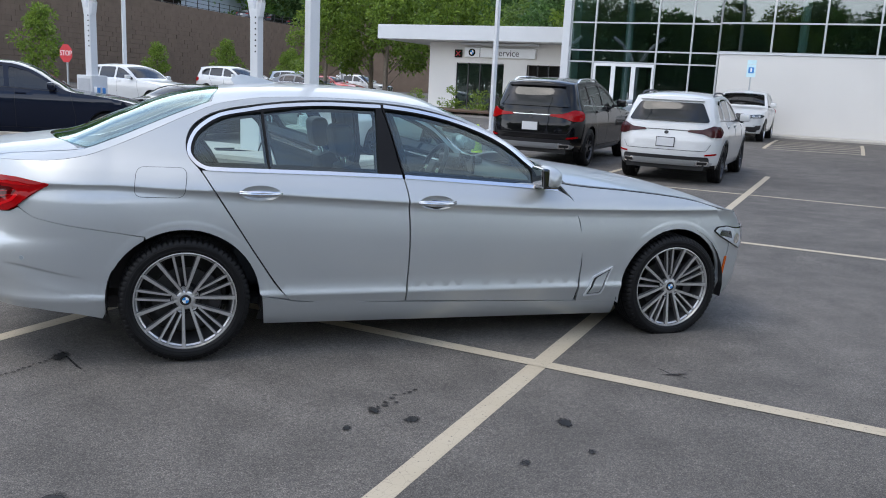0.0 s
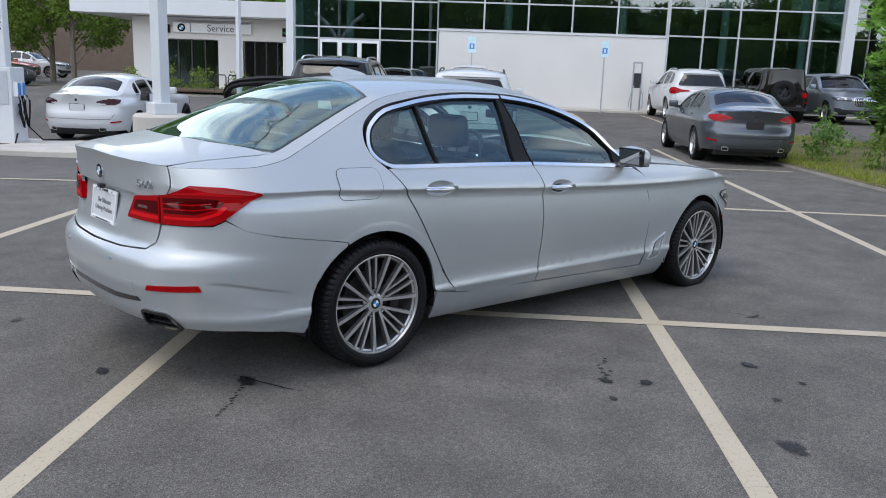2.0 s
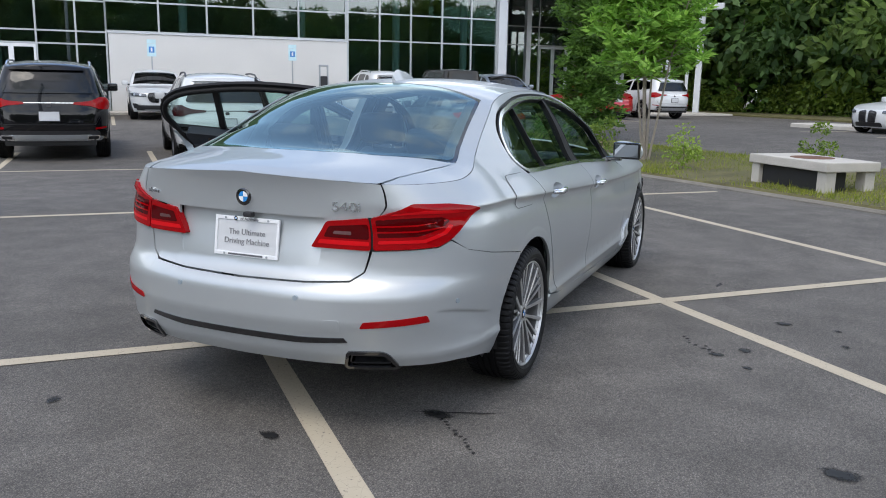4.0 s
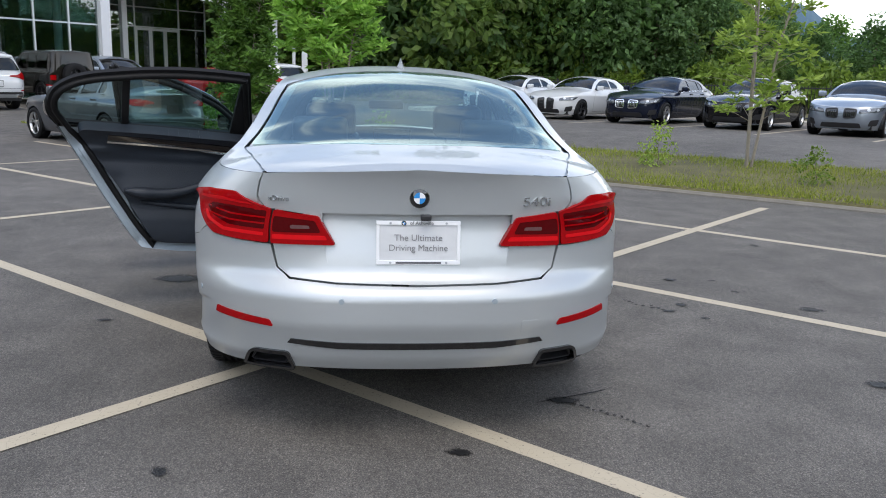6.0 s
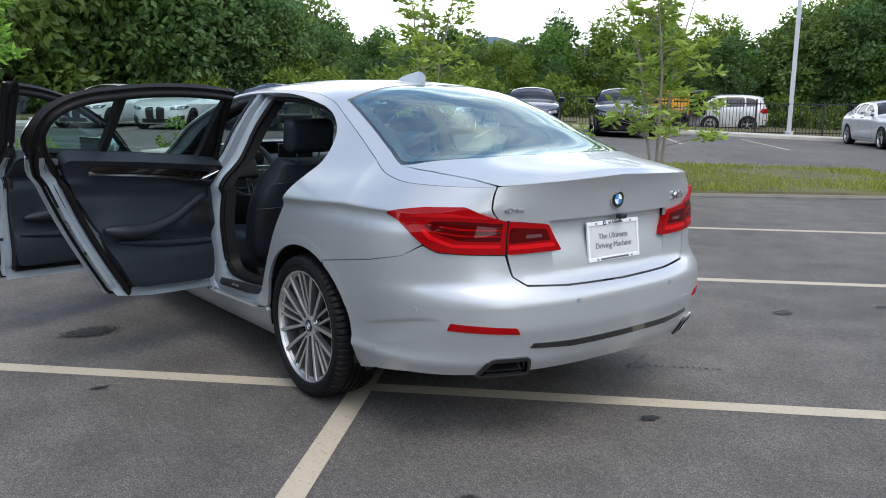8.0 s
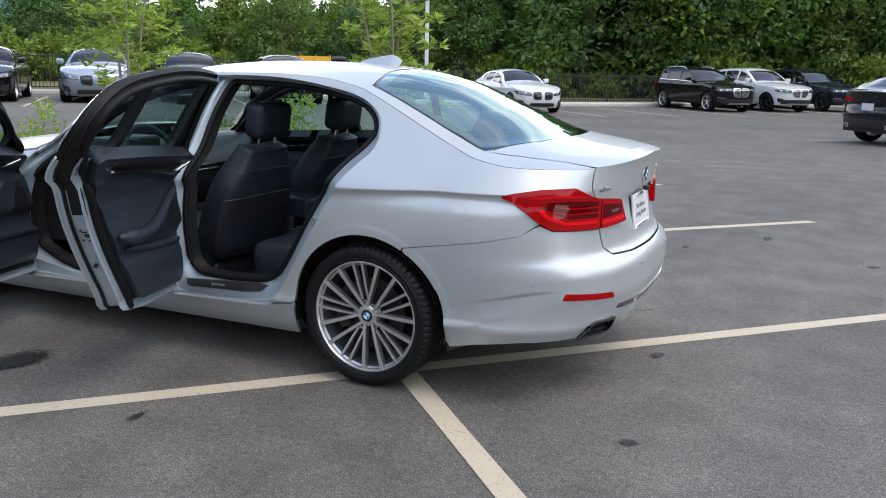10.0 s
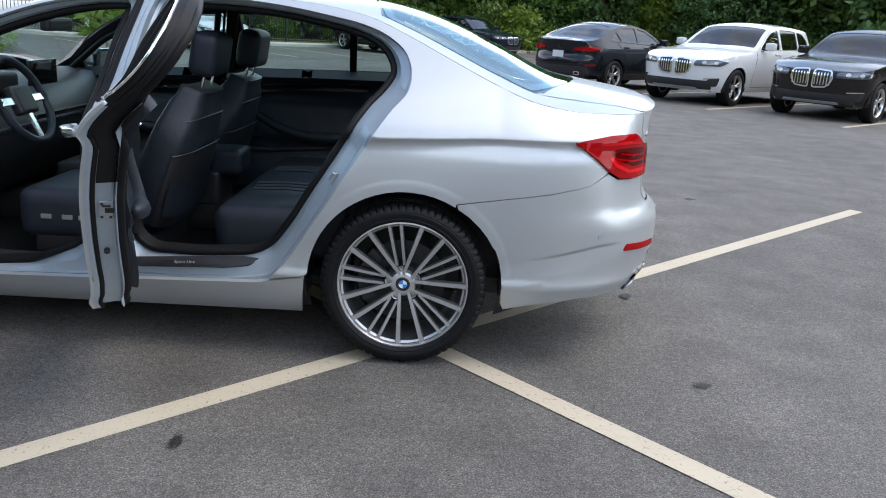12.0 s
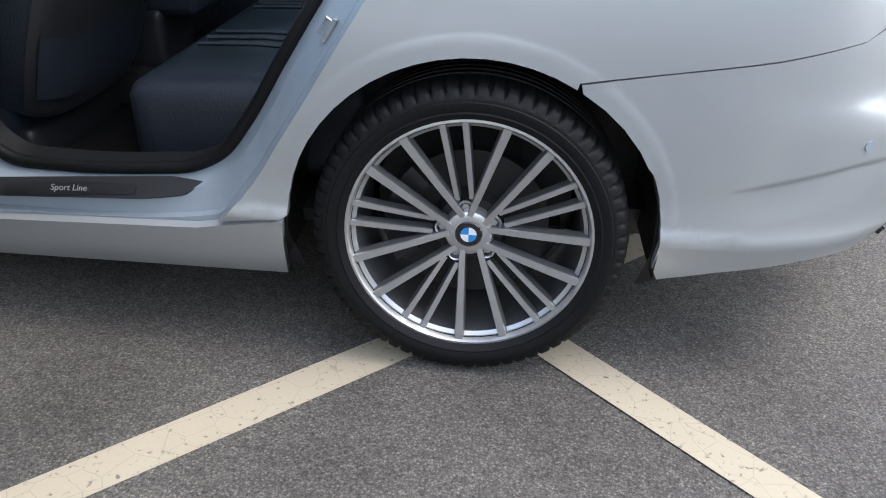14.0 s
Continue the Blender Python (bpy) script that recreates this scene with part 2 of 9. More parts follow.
ASPHALT = asphalt_mat()
LINE = line_mat()
CONCRETE = mat("concrete", (0.50, 0.47, 0.42), 0.85, vary=0.18, scale=3.0, fine=90.0, bump=0.3)
WHITE_WALL = mat("white_stucco", (0.68, 0.665, 0.635), 0.8, vary=0.05, scale=0.6, fine=60.0, bump=0.15)
WHITE_METAL = mat("white_metal", (0.62, 0.64, 0.66), 0.4, vary=0.05, scale=1.0)
GREY_METAL = mat("grey_metal", (0.42, 0.44, 0.46), 0.35, 0.7, vary=0.08)
DARK_METAL = mat("dark_metal", (0.03, 0.03, 0.032), 0.5, 0.3)
MULLION = mat("mullion", (0.50, 0.52, 0.53), 0.4, 0.6, vary=0.04)
BLOCKWALL = mat("block_wall", (0.145, 0.106, 0.079), 0.9, vary=0.2, scale=1.2, fine=25.0, bump=0.4, spread=0.16)
SOIL = mat("mulch", (0.10, 0.065, 0.045), 0.95, vary=0.4, scale=4.0, fine=60.0, bump=0.7)
GRASS_BASE = mat("grass_ground", (0.115, 0.105, 0.042), 0.95, vary=0.5, scale=2.0, fine=40.0, bump=0.8)
BARK = mat("bark", (0.22, 0.18, 0.14), 0.9, vary=0.3, scale=8.0, fine=50.0, bump=0.5)
SIGN_RED = mat("sign_red", (0.55, 0.02, 0.03), 0.4)
SIGN_BLUE = mat("sign_blue", (0.05, 0.22, 0.55), 0.4)
SIGN_PALE = mat("sign_pale", (0.55, 0.75, 0.80), 0.4)
SIGN_WHITE = mat("sign_white", (0.8, 0.81, 0.82), 0.35, vary=0.03)
BLACK = mat("black_plastic", (0.018, 0.018, 0.02), 0.45, vary=0.15, bump=0.05)
# also on the sheets behind panel gaps, where it stands for shade
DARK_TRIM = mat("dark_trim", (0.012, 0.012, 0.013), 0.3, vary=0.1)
GLOSS_BLACK = mat("gloss_black", (0.008, 0.008, 0.009), 0.08, vary=0.02, coat=1.0)
RUBBER = mat("tyre_rubber", (0.0065, 0.0065, 0.007), 0.55, vary=0.25, scale=20.0, fine=200.0, bump=0.12, spec=0.22)
CHROME = mat("chrome", (0.88, 0.89, 0.90), 0.18, 1.0, vary=0.03)
RIM = mat("machined_alloy", (0.62, 0.62, 0.62), 0.28, 1.0, vary=0.05)
RIM_DARK = mat("dark_alloy", (0.06, 0.06, 0.065), 0.35, 0.8, vary=0.1)
LEATHER = mat("black_leather", (0.020, 0.025, 0.034), 0.42, vary=0.2, scale=8.0, fine=260.0, bump=0.2, spec=0.35)
CARPET = mat("black_carpet", (0.014, 0.014, 0.014), 0.95, vary=0.3, fine=300.0, bump=0.5)
SHEET = glass_mat("clear_glass", (0.62, 0.80, 0.77), 1.62, gloss=(0.9, 1.0, 0.98))
REAR_SHEET = glass_mat("coated_glass", (0.64, 0.80, 0.775), 2.02, gloss=(0.84, 1.0, 0.96))
TINTED = glass_mat("tinted_glass", (0.055, 0.07, 0.075), 1.45)
TAIL_GLASS = mat("dark_tail_glass", (0.008, 0.010, 0.011), 0.05, vary=0.05, spec=0.45)
SHOP_GLASS = glass_mat("shop_glass", (0.50, 0.62, 0.60), 1.62)
LENS_RED = mat("red_lens", (0.30, 0.002, 0.004), 0.3, vary=0.10, scale=9.0, coat=0.42, spec=0.0)
LENS_SMOKE = mat("smoked_lens", (0.040, 0.004, 0.006), 0.25, vary=0.3, scale=12.0, coat=0.3, spec=0.2)
LENS_SILVER = mat("bright_headlamp", (0.62, 0.66, 0.70), 0.12, 0.25, vary=0.3, scale=14.0, coat=1.0)
LENS_DARK = mat("dark_red_lens", (0.07, 0.001, 0.002), 0.3, vary=0.1, coat=0.42, spec=0.0)
LENS_TUBE = mat("red_light_guide", (0.62, 0.006, 0.010), 0.3, vary=0.06, coat=0.42, spec=0.0)
LENS_CLEAR = mat("headlamp", (0.10, 0.11, 0.125), 0.12, 0.5, vary=0.5, scale=14.0, coat=1.0)
PLATE = mat("plate_white", (0.60, 0.61, 0.62), 0.4, vary=0.03)
INK_PALE = mat("plate_ink", (0.21, 0.21, 0.22), 0.5)
INK = mat("ink_grey", (0.10, 0.10, 0.11), 0.5)
SILVER = paint("glacier_silver", (0.485, 0.51, 0.518), 0.52, 0.40, 0.6)
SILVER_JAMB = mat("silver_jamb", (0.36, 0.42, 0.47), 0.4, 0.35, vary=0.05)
WHITE_PAINT = paint("white_car_paint", (0.62, 0.63, 0.63))
BLACK_PAINT = paint("black_car_paint", (0.004, 0.004, 0.005), 0.0, 0.18)
NAVY_PAINT = paint("dark_blue_car_paint", (0.008, 0.012, 0.026), 0.2, 0.2)
GREY_PAINT = paint("grey_car_paint", (0.085, 0.095, 0.11), 0.6)
STEEL_PAINT = paint("blue_grey_car_paint", (0.27, 0.31, 0.36), 0.6)
DKGREY_PAINT = paint("dark_grey_car_paint", (0.012, 0.014, 0.018), 0.4, 0.25)
RED_PAINT = paint("red_car_paint", (0.42, 0.012, 0.014), 0.1)
BROWN_PAINT = paint("dark_brown_car_paint", (0.014, 0.012, 0.010), 0.2, 0.2)
YELLOW = mat("yellow_paint", (0.75, 0.36, 0.02), 0.5)
LIME = mat("lime_plastic", (0.50, 0.75, 0.02), 0.5)
GLOW_RED = mat("red_lamp_off", (0.45, 0.01, 0.02), 0.4)
GLOW_GREEN = mat("green_lamp", (0.02, 0.40, 0.06), 0.4)


# ---- tools ----
R2 = math.sqrt(0.5)


def uv(u, v, z=0.0):
    """Parking-bay axes (turned by 45 degrees against the silver car) to the world."""
    return Vector(((u - v) * R2, (u + v) * R2, z))


def step(a, b, x):
    k = min(1.0, max(0.0, (x - a) / (b - a)))
    return k * k * (3 - 2 * k)


def ground_h(u, v):
    """Gentle lie of the paved land."""
    a = -0.05 * step(3, 14, u) + 0.21 * step(14, 25, u) - 0.22 * step(3.0, 6.5, v) * step(4, 9, u) * (1 - step(14, 25, u))
    b = step(-8, -15, v)
    return a * (1 - b) + b * (-0.10 + 0.35 * step(-12, 0, u))


def on_ground(u, v, dz=0.0):
    p = uv(u, v)
    p.z = ground_h(u, v) + dz
    return p


def link_mesh(name, bm, material, parent=None, label="", smooth=False, sharp=35):
    me = bpy.data.meshes.new(name)
    bm.to_mesh(me)
    bm.free()
    for m in (material if isinstance(material, (list, tuple)) else [material]):
        me.materials.append(m)
    if smooth:
        me.shade_smooth()
        me.set_sharp_from_angle(angle=radians(sharp))
    ob = new(name, me)
    if parent:
        ob.parent = parent
    if label:
        ob["label"] = label
    return ob


def part(name, bm, material, parent, label="", smooth=False, sharp=35):
    return link_mesh(name, bm, material, parent, label, smooth, sharp)


def thing(name, m, label, category, group="", kind=""):
    ob = new(name)
    ob.empty_display_size = 0.1
    ob.matrix_world = m
    return tagged(ob, label, category, group, kind)


def box(bm, x0, x1, y0, y1, z0, z1, m=None, bevel=0.0, mat_i=0):
    r = bmesh.ops.create_cube(bm, size=1.0)
    vs = r["verts"]
    for v in vs:
        v.co = Vector(((x0 + x1) / 2 + v.co.x * (x1 - x0), (y0 + y1) / 2 + v.co.y * (y1 - y0), (z0 + z1) / 2 + v.co.z * (z1 - z0)))
    fs = list({f for v in vs for f in v.link_faces})
    if bevel:
        es = list({e for f in fs for e in f.edges})
        rb = bmesh.ops.bevel(bm, geom=es, offset=bevel, segments=2, affect="EDGES", profile=0.6)
        fs = rb["faces"] + [f for f in fs if f.is_valid]
        vs = list({v for f in fs for v in f.verts})
    if m is not None:
        for v in vs:
            v.co = m @ v.co
    for f in fs:
        f.material_index = mat_i
    return vs


def new_box(x0, x1, y0, y1, z0, z1, bevel=0.0, m=None):
    bm = bmesh.new()
    box(bm, x0, x1, y0, y1, z0, z1, m, bevel)
    return bm


def tube(bm, pts, radii, n=8, cap=True):
    """A tapered round bar through the points."""
    rings = []
    pts = [Vector(p) for p in pts]
    if not isinstance(radii, (list, tuple)):
        radii = [radii] * len(pts)
    for i, p in enumerate(pts):
        d = (pts[min(i + 1, len(pts) - 1)] - pts[max(i - 1, 0)]).normalized()
        a = d.orthogonal().normalized() if abs(d.z) > 0.9 else d.cross(Vector((0, 0, 1))).normalized()
        if abs(d.z) > 0.9:
            a = (Vector((1, 0, 0)) - d * d.x).normalized()
        b = d.cross(a)
        rings.append([bm.verts.new(p + (a * math.cos(k * math.tau / n) + b * math.sin(k * math.tau / n)) * radii[i]) for k in range(n)])
    for r0, r1 in zip(rings, rings[1:]):
        for k in range(n):
            bm.faces.new((r0[k], r0[(k + 1) % n], r1[(k + 1) % n], r1[k]))
    if cap:
        bm.faces.new(rings[0][::-1])
        bm.faces.new(rings[-1])


def new_tube(pts, radii, n=8, cap=True):
    bm = bmesh.new()
    tube(bm, pts, radii, n, cap)
    bmesh.ops.recalc_face_normals(bm, faces=bm.faces)
    return bm


def lathe(bm, profile, n=32, axis="y", m=None, close=False):
    """Turn (along, radius) points about an axis through the origin."""
    rings = []
    for al, r in profile:
        ring = []
        for k in range(n):
            c, s = math.cos(k * math.tau / n) * r, math.sin(k * math.tau / n) * r
            co = Vector((c, al, s)) if axis == "y" else Vector((c, s, al))
            ring.append(bm.verts.new(m @ co if m is not None else co))
        rings.append(ring)
    pairs = list(zip(rings, rings[1:])) + ([(rings[-1], rings[0])] if close else [])
    for r0, r1 in pairs:
        for k in range(n):
            bm.faces.new((r0[k], r0[(k + 1) % n], r1[(k + 1) % n], r1[k]))
    return rings


def letters(name, body, size, material, m, parent=None, depth=0.002, align="CENTER", squeeze=1.0):
    cu = bpy.data.curves.new(name, "FONT")
    cu.body, cu.size, cu.extrude = body, size, depth
    cu.align_x, cu.align_y = align, "CENTER"
    tmp = bpy.data.objects.new(name, cu)
    scene.collection.objects.link(tmp)
    me = bpy.data.meshes.new_from_object(tmp.evaluated_get(bpy.context.evaluated_depsgraph_get()))
    bpy.data.objects.remove(tmp)
    me.name = name
    me.transform(m @ Matrix.Diagonal((squeeze, 1, 1, 1)))
    me.materials.clear()
    me.materials.append(material)
    ob = new(name, me)
    if parent:
        ob.parent = parent
    return ob


class Curve:
    """A smooth curve through points that never overshoots them."""

    def __init__(self, pts):
        self.x = [p[0] for p in pts]
        self.y = [p[1] for p in pts]
        n = len(pts)
        h = [self.x[i + 1] - self.x[i] for i in range(n - 1)]
        d = [(self.y[i + 1] - self.y[i]) / h[i] for i in range(n - 1)]
        self.m = [d[0]] + [0.0 if d[i - 1] * d[i] <= 0 else 2 * d[i - 1] * d[i] / (d[i - 1] + d[i]) for i in range(1, n - 1)] + [d[-1]]

    def __call__(self, v):
        x = self.x
        if v <= x[0]:
            return self.y[0]
        if v >= x[-1]:
            return self.y[-1]
        lo, hi = 0, len(x) - 1
        while hi - lo > 1:
            mid = (lo + hi) // 2
            if x[mid] <= v:
                lo = mid
            else:
                hi = mid
        h = x[hi] - x[lo]
        t = (v - x[lo]) / h
        t2, t3 = t * t, t * t * t
        return (2 * t3 - 3 * t2 + 1) * self.y[lo] + (t3 - 2 * t2 + t) * h * self.m[lo] + (-2 * t3 + 3 * t2) * self.y[hi] + (t3 - t2) * h * self.m[hi]


def inside(P, poly):
    """Which of the points P lie in the outline."""
    x, y = P[:, 0], P[:, 1]
    r = np.zeros(len(P), bool)
    n = len(poly)
    for i in range(n):
        x0, y0 = poly[i]
        x1, y1 = poly[(i + 1) % n]
        if y0 == y1:
            continue
        c = ((y0 > y) != (y1 > y)) & (x < (x1 - x0) * (y - y0) / (y1 - y0) + x0)
        r ^= c
    return r


def dense(poly, res):
    out = []
    for i, a in enumerate(poly):
        b = poly[(i + 1) % len(poly)]
        k = max(1, math.ceil(math.hypot(b[0] - a[0], b[1] - a[1]) / res))
        out += [(a[0] + (b[0] - a[0]) * j / k, a[1] + (b[1] - a[1]) * j / k) for j in range(k)]
    return out


def rounded(poly, r, seg=4):
    """The outline with its corners rounded."""
    out = []
    n = len(poly)
    for i in range(n):
        p, a, b = Vector(poly[i]), Vector(poly[i - 1]), Vector(poly[(i + 1) % n])
        da, db = a - p, b - p
        k = min(r, da.length * 0.45, db.length * 0.45)
        s, e = p + da.normalized() * k, p + db.normalized() * k
        out += [tuple((s * (1 - t) + p * t) * (1 - t) + (p * (1 - t) + e * t) * t) for t in [j / seg for j in range(seg + 1)]]
    return out


def smooth_line(poly, closed=True, seg=4, corner=38):
    """The outline bent into smooth curves, with its true corners kept."""
    n = len(poly)
    P = [Vector(p) for p in poly]

    def turn(i):
        if not closed and i in (0, n - 1):
            return 180
        a, b = P[i] - P[i - 1], P[(i + 1) % n] - P[i]
        return abs(math.degrees(a.angle_signed(b))) if a.length > 1e-9 and b.length > 1e-9 else 0

    hard = [turn(i) > corner for i in range(n)]
    out = []
    for i in range(n if closed else n - 1):
        j = (i + 1) % n
        p1, p2 = P[i], P[j]
        d = (p2 - p1).length

        def tangent(k):
            a, b = P[k] - P[k - 1], P[(k + 1) % n] - P[k]
            la, lb = a.length, b.length
            return (a / la * lb + b / lb * la) / (la + lb) if la > 1e-9 and lb > 1e-9 else Vector((0, 0))

        e = (p2 - p1)
        m1 = e if hard[i] else tangent(i) * d
        m2 = e if hard[j] else tangent(j) * d
        for k in range(seg):
            t = k / seg
            t2, t3 = t * t, t * t * t
            out.append(tuple((2 * t3 - 3 * t2 + 1) * p1 + (t3 - 2 * t2 + t) * m1 + (-2 * t3 + 3 * t2) * p2 + (t3 - t2) * m2))
    if not closed:
        out.append(tuple(P[-1]))
    return out


def inset(poly, d):
    """The outline moved inwards by d."""
    n = len(poly)
    area = sum(poly[i][0] * poly[(i + 1) % n][1] - poly[(i + 1) % n][0] * poly[i][1] for i in range(n))
    s = 1 if area > 0 else -1
    out = []
    for i in range(n):
        a, p, b = Vector(poly[i - 1]), Vector(poly[i]), Vector(poly[(i + 1) % n])
        e0, e1 = (p - a).normalized(), (b - p).normalized()
        n0, n1 = Vector((-e0.y, e0.x)) * s, Vector((-e1.y, e1.x)) * s
        q = n0 + n1
        q = q.normalized() if q.length > 1e-6 else n0
        out.append(tuple(p + q * d / max(0.45, q.dot(n0))))
    return out


def patch_mesh(poly, fmap, res=0.05, thick=0.0, holes=(), lift=0.0, core=(1.2, 0, 0.6), flip=False, along=(), edge=None):
    """A mesh over an outline in two parameters, carried by fmap onto a curved surface; thick turns its edges inwards.
    along: lines on which extra points keep a crease clean; edge: spacing on the outline. Returns vertices, faces and normals."""
    loops = [dense(poly, edge or res)] + [dense(h, edge or res) for h in holes]
    pts, edges = [], []
    for lp in loops:
        k = len(pts)
        pts += lp
        edges += [(k + i, k + (i + 1) % len(lp)) for i in range(len(lp))]
    B = np.array(pts)
    lo, hi = B.min(0), B.max(0)
    gx, gy = np.arange(lo[0], hi[0], res) + res * 0.5, np.arange(lo[1], hi[1], res) + res * 0.5
    G = np.array([(a, b) for a in gx for b in gy]) if len(gx) and len(gy) else np.zeros((0, 2))
    if len(G):
        ok = inside(G, loops[0])
        for h in loops[1:]:
            ok &= ~inside(G, h)
        G = G[ok]
    if len(G):
        near = np.zeros(len(G), bool)
        for i in range(0, len(G), 400):
            d = np.hypot(G[i:i + 400, None, 0] - B[None, :, 0], G[i:i + 400, None, 1] - B[None, :, 1]).min(1)
            near[i:i + 400] = d < res * 0.45
        G = G[~near]
    if len(along):
        L = np.array([p for ln in along for p in ln])
        ok = inside(L, loops[0])
        for h in loops[1:]:
            ok &= ~inside(L, h)
        L = L[ok]
        d = np.array([np.hypot(B[:, 0] - p[0], B[:, 1] - p[1]).min() for p in L]) if len(L) else np.zeros(0)
        L = L[d > 0.005]
        if len(G) and len(L):
            d = np.array([np.hypot(L[:, 0] - p[0], L[:, 1] - p[1]).min() for p in G])
            G = np.concatenate([G[d > 0.014], L])
    allp = [Vector(p) for p in pts] + [Vector(p) for p in G]
    from mathutils.geometry import delaunay_2d_cdt
    vs, es, fs, *_ = delaunay_2d_cdt(allp, edges, [], 0, 1e-6)
    C = np.array([[sum(vs[i][0] for i in f) / 3, sum(vs[i][1] for i in f) / 3] for f in fs])
    ok = inside(C, loops[0])
    for h in loops[1:]:
        ok &= ~inside(C, h)
    faces = [list(f) for f, o in zip(fs, ok) if o]
    P, N = [], []
    c = Vector(core)
    e = 0.004
    for a, b in vs:
        p = Vector(fmap(a, b))
        da = Vector(fmap(a + e, b)) - Vector(fmap(a - e, b))
        db = Vector(fmap(a, b + e)) - Vector(fmap(a, b - e))
        n = da.cross(db)
        n = n.normalized() if n.length > 1e-12 else Vector((0, 0, 1))
        w = p - Vector((c.x + (p.x - c.x) * 0.7, c.y, c.z))
        if (n.dot(w) < 0) != flip:
            n = -n
        P.append(p + n * lift)
        N.append(n)
    out_f = []
    for f in faces:
        n = (P[f[1]] - P[f[0]]).cross(P[f[2]] - P[f[0]])
        out_f.append(f if n.dot(N[f[0]]) >= 0 else f[::-1])
    if thick:
        count = {}
        for f in out_f:
            for i in range(3):
                k = (f[i], f[(i + 1) % 3])
                count[k] = count.get(k, 0) + 1
        bnd = [k for k in count if (k[1], k[0]) not in count]
        top, low = {}, {}
        for k in bnd:
            for i in k:
                if i not in top:
                    top[i] = len(P)
                    P.append(P[i].copy())
                    N.append(None)
                    low[i] = len(P)
                    P.append(P[i] - N[i] * thick)
                    N.append(None)
        side_n = {}
        for i, j in bnd:
            n = (P[j] - P[i]).cross(N[i])
            n = n.normalized() if n.length > 1e-9 else N[i]
            side_n[i] = side_n.get(i, Vector()) + n
            side_n[j] = side_n.get(j, Vector()) + n
            out_f.append([top[j], top[i], low[i], low[j]])
        for i, n in side_n.items():
            n = n.normalized() if n.length > 1e-9 else N[i]
            N[top[i]] = N[low[i]] = n
    return P, out_f, N


def patch(name, poly, fmap, material, parent, label="", **kw):
    return join_patches(name, [patch_mesh(poly, fmap, **kw)], material, parent, label)


def join_patches(name, pieces, material, parent, label=""):
    V, F, N, I = [], [], [], []
    mats = material if isinstance(material, (list, tuple)) else [material]
    for piece in pieces:
        P, f, n = piece[:3]
        k = len(V)
        V += [tuple(p) for p in P]
        F += [[i + k for i in q] for q in f]
        N += [tuple(q) for q in n]
        I += [piece[3] if len(piece) > 3 else 0] * len(f)
    me = bpy.data.meshes.new(name)
    me.from_pydata(V, [], F)
    for m in mats:
        me.materials.append(m)
    me.polygons.foreach_set("material_index", I)
    me.shade_smooth()
    me.normals_split_custom_set_from_vertices(N)
    ob = new(name, me)
    if parent:
        ob.parent = parent
    if label:
        ob["label"] = label
    return ob


def mirrored(pieces):
    """The same patches on the other side of the car."""
    out = []
    for piece in pieces:
        P, f, n = piece[:3]
        out.append(([Vector((p.x, -p.y, p.z)) for p in P], [q[::-1] for q in f], [Vector((a.x, -a.y, a.z)) for a in n], *piece[3:]))
    return out


class Shape:
    """A car's outer skin: sides that wrap round both ends, and a top between the two roof rails.
    x runs forward from the rear axle, z up from the road."""

    def __init__(self, prof, rail, mid, ar, af, back, front, nr=2.8, nf=2.6, pinch=None, crown=2.4, sx=1.0, sy=1.0, sz=1.0):
        self.prof, self.rail, self.mid = Curve(prof), Curve(rail), Curve(mid)
        self.ar, self.af, self.back, self.front = ar, af, Curve(back), Curve(front)
        self.nr, self.nf, self.crown = nr, nf, crown
        self.pinch = pinch or (lambda x, z: 0.0)
        self.arc_r, self.len_r = self.arc(self.half(ar, 0.6), ar - self.back(0.6), nr)
        self.arc_f, self.len_f = self.arc(self.half(af, 0.6), self.front(0.6) - af, nf)

    def half(self, x, z):
        return self.prof(z) - self.pinch(x, z)

    def arc(self, w, d, n):
        th = [math.pi / 2 * i / 400 for i in range(401)]
        pts = [(d * math.sin(t) ** (2 / n), w * math.cos(t) ** (2 / n) if t < math.pi / 2 - 1e-9 else 0.0) for t in th]
        s = [0.0]
        for a, b in zip(pts, pts[1:]):
            s.append(s[-1] + math.hypot(b[0] - a[0], b[1] - a[1]))
        return Curve([(s[i] / s[-1], th[i]) for i in range(0, 401, 4)]), s[-1]

    def side(self, a, z):
        """A point of the left skin: a runs along x, then round the ends to the middle."""
        if a < self.ar:
            q = min(1.0, (self.ar - a) / self.len_r)
            t = self.arc_r(q)
            over = (self.ar - a) / self.len_r - 1
            y = self.half(self.ar, z) * max(0.0, math.cos(t)) ** (2 / self.nr)
            return Vector((self.ar - (self.ar - self.back(z)) * math.sin(t) ** (2 / self.nr), y if over <= 0 else -over * self.len_r, z))
        if a > self.af:
            q = min(1.0, (a - self.af) / self.len_f)
            t = self.arc_f(q)
            over = (a - self.af) / self.len_f - 1
            y = self.half(self.af, z) * max(0.0, math.cos(t)) ** (2 / self.nf)
            return Vector((self.af + (self.front(z) - self.af) * math.sin(t) ** (2 / self.nf), y if over <= 0 else -over * self.len_f, z))
        return Vector((a, self.half(a, z), z))

    def top(self, a, t):
        """A point of the top: the row that starts at a on the left rail, t from 1 (left) to -1."""
        z = self.rail(a)
        e = self.side(a, z)
        rise = (self.mid(e.x) - z) * min(1.0, e.y / 0.45)
        return Vector((e.x, e.y * t, z + rise * (1 - abs(t) ** self.crown)))

    @property
    def a0(self):
        return self.ar - self.len_r

    @property
    def a1(self):
        return self.af + self.len_f


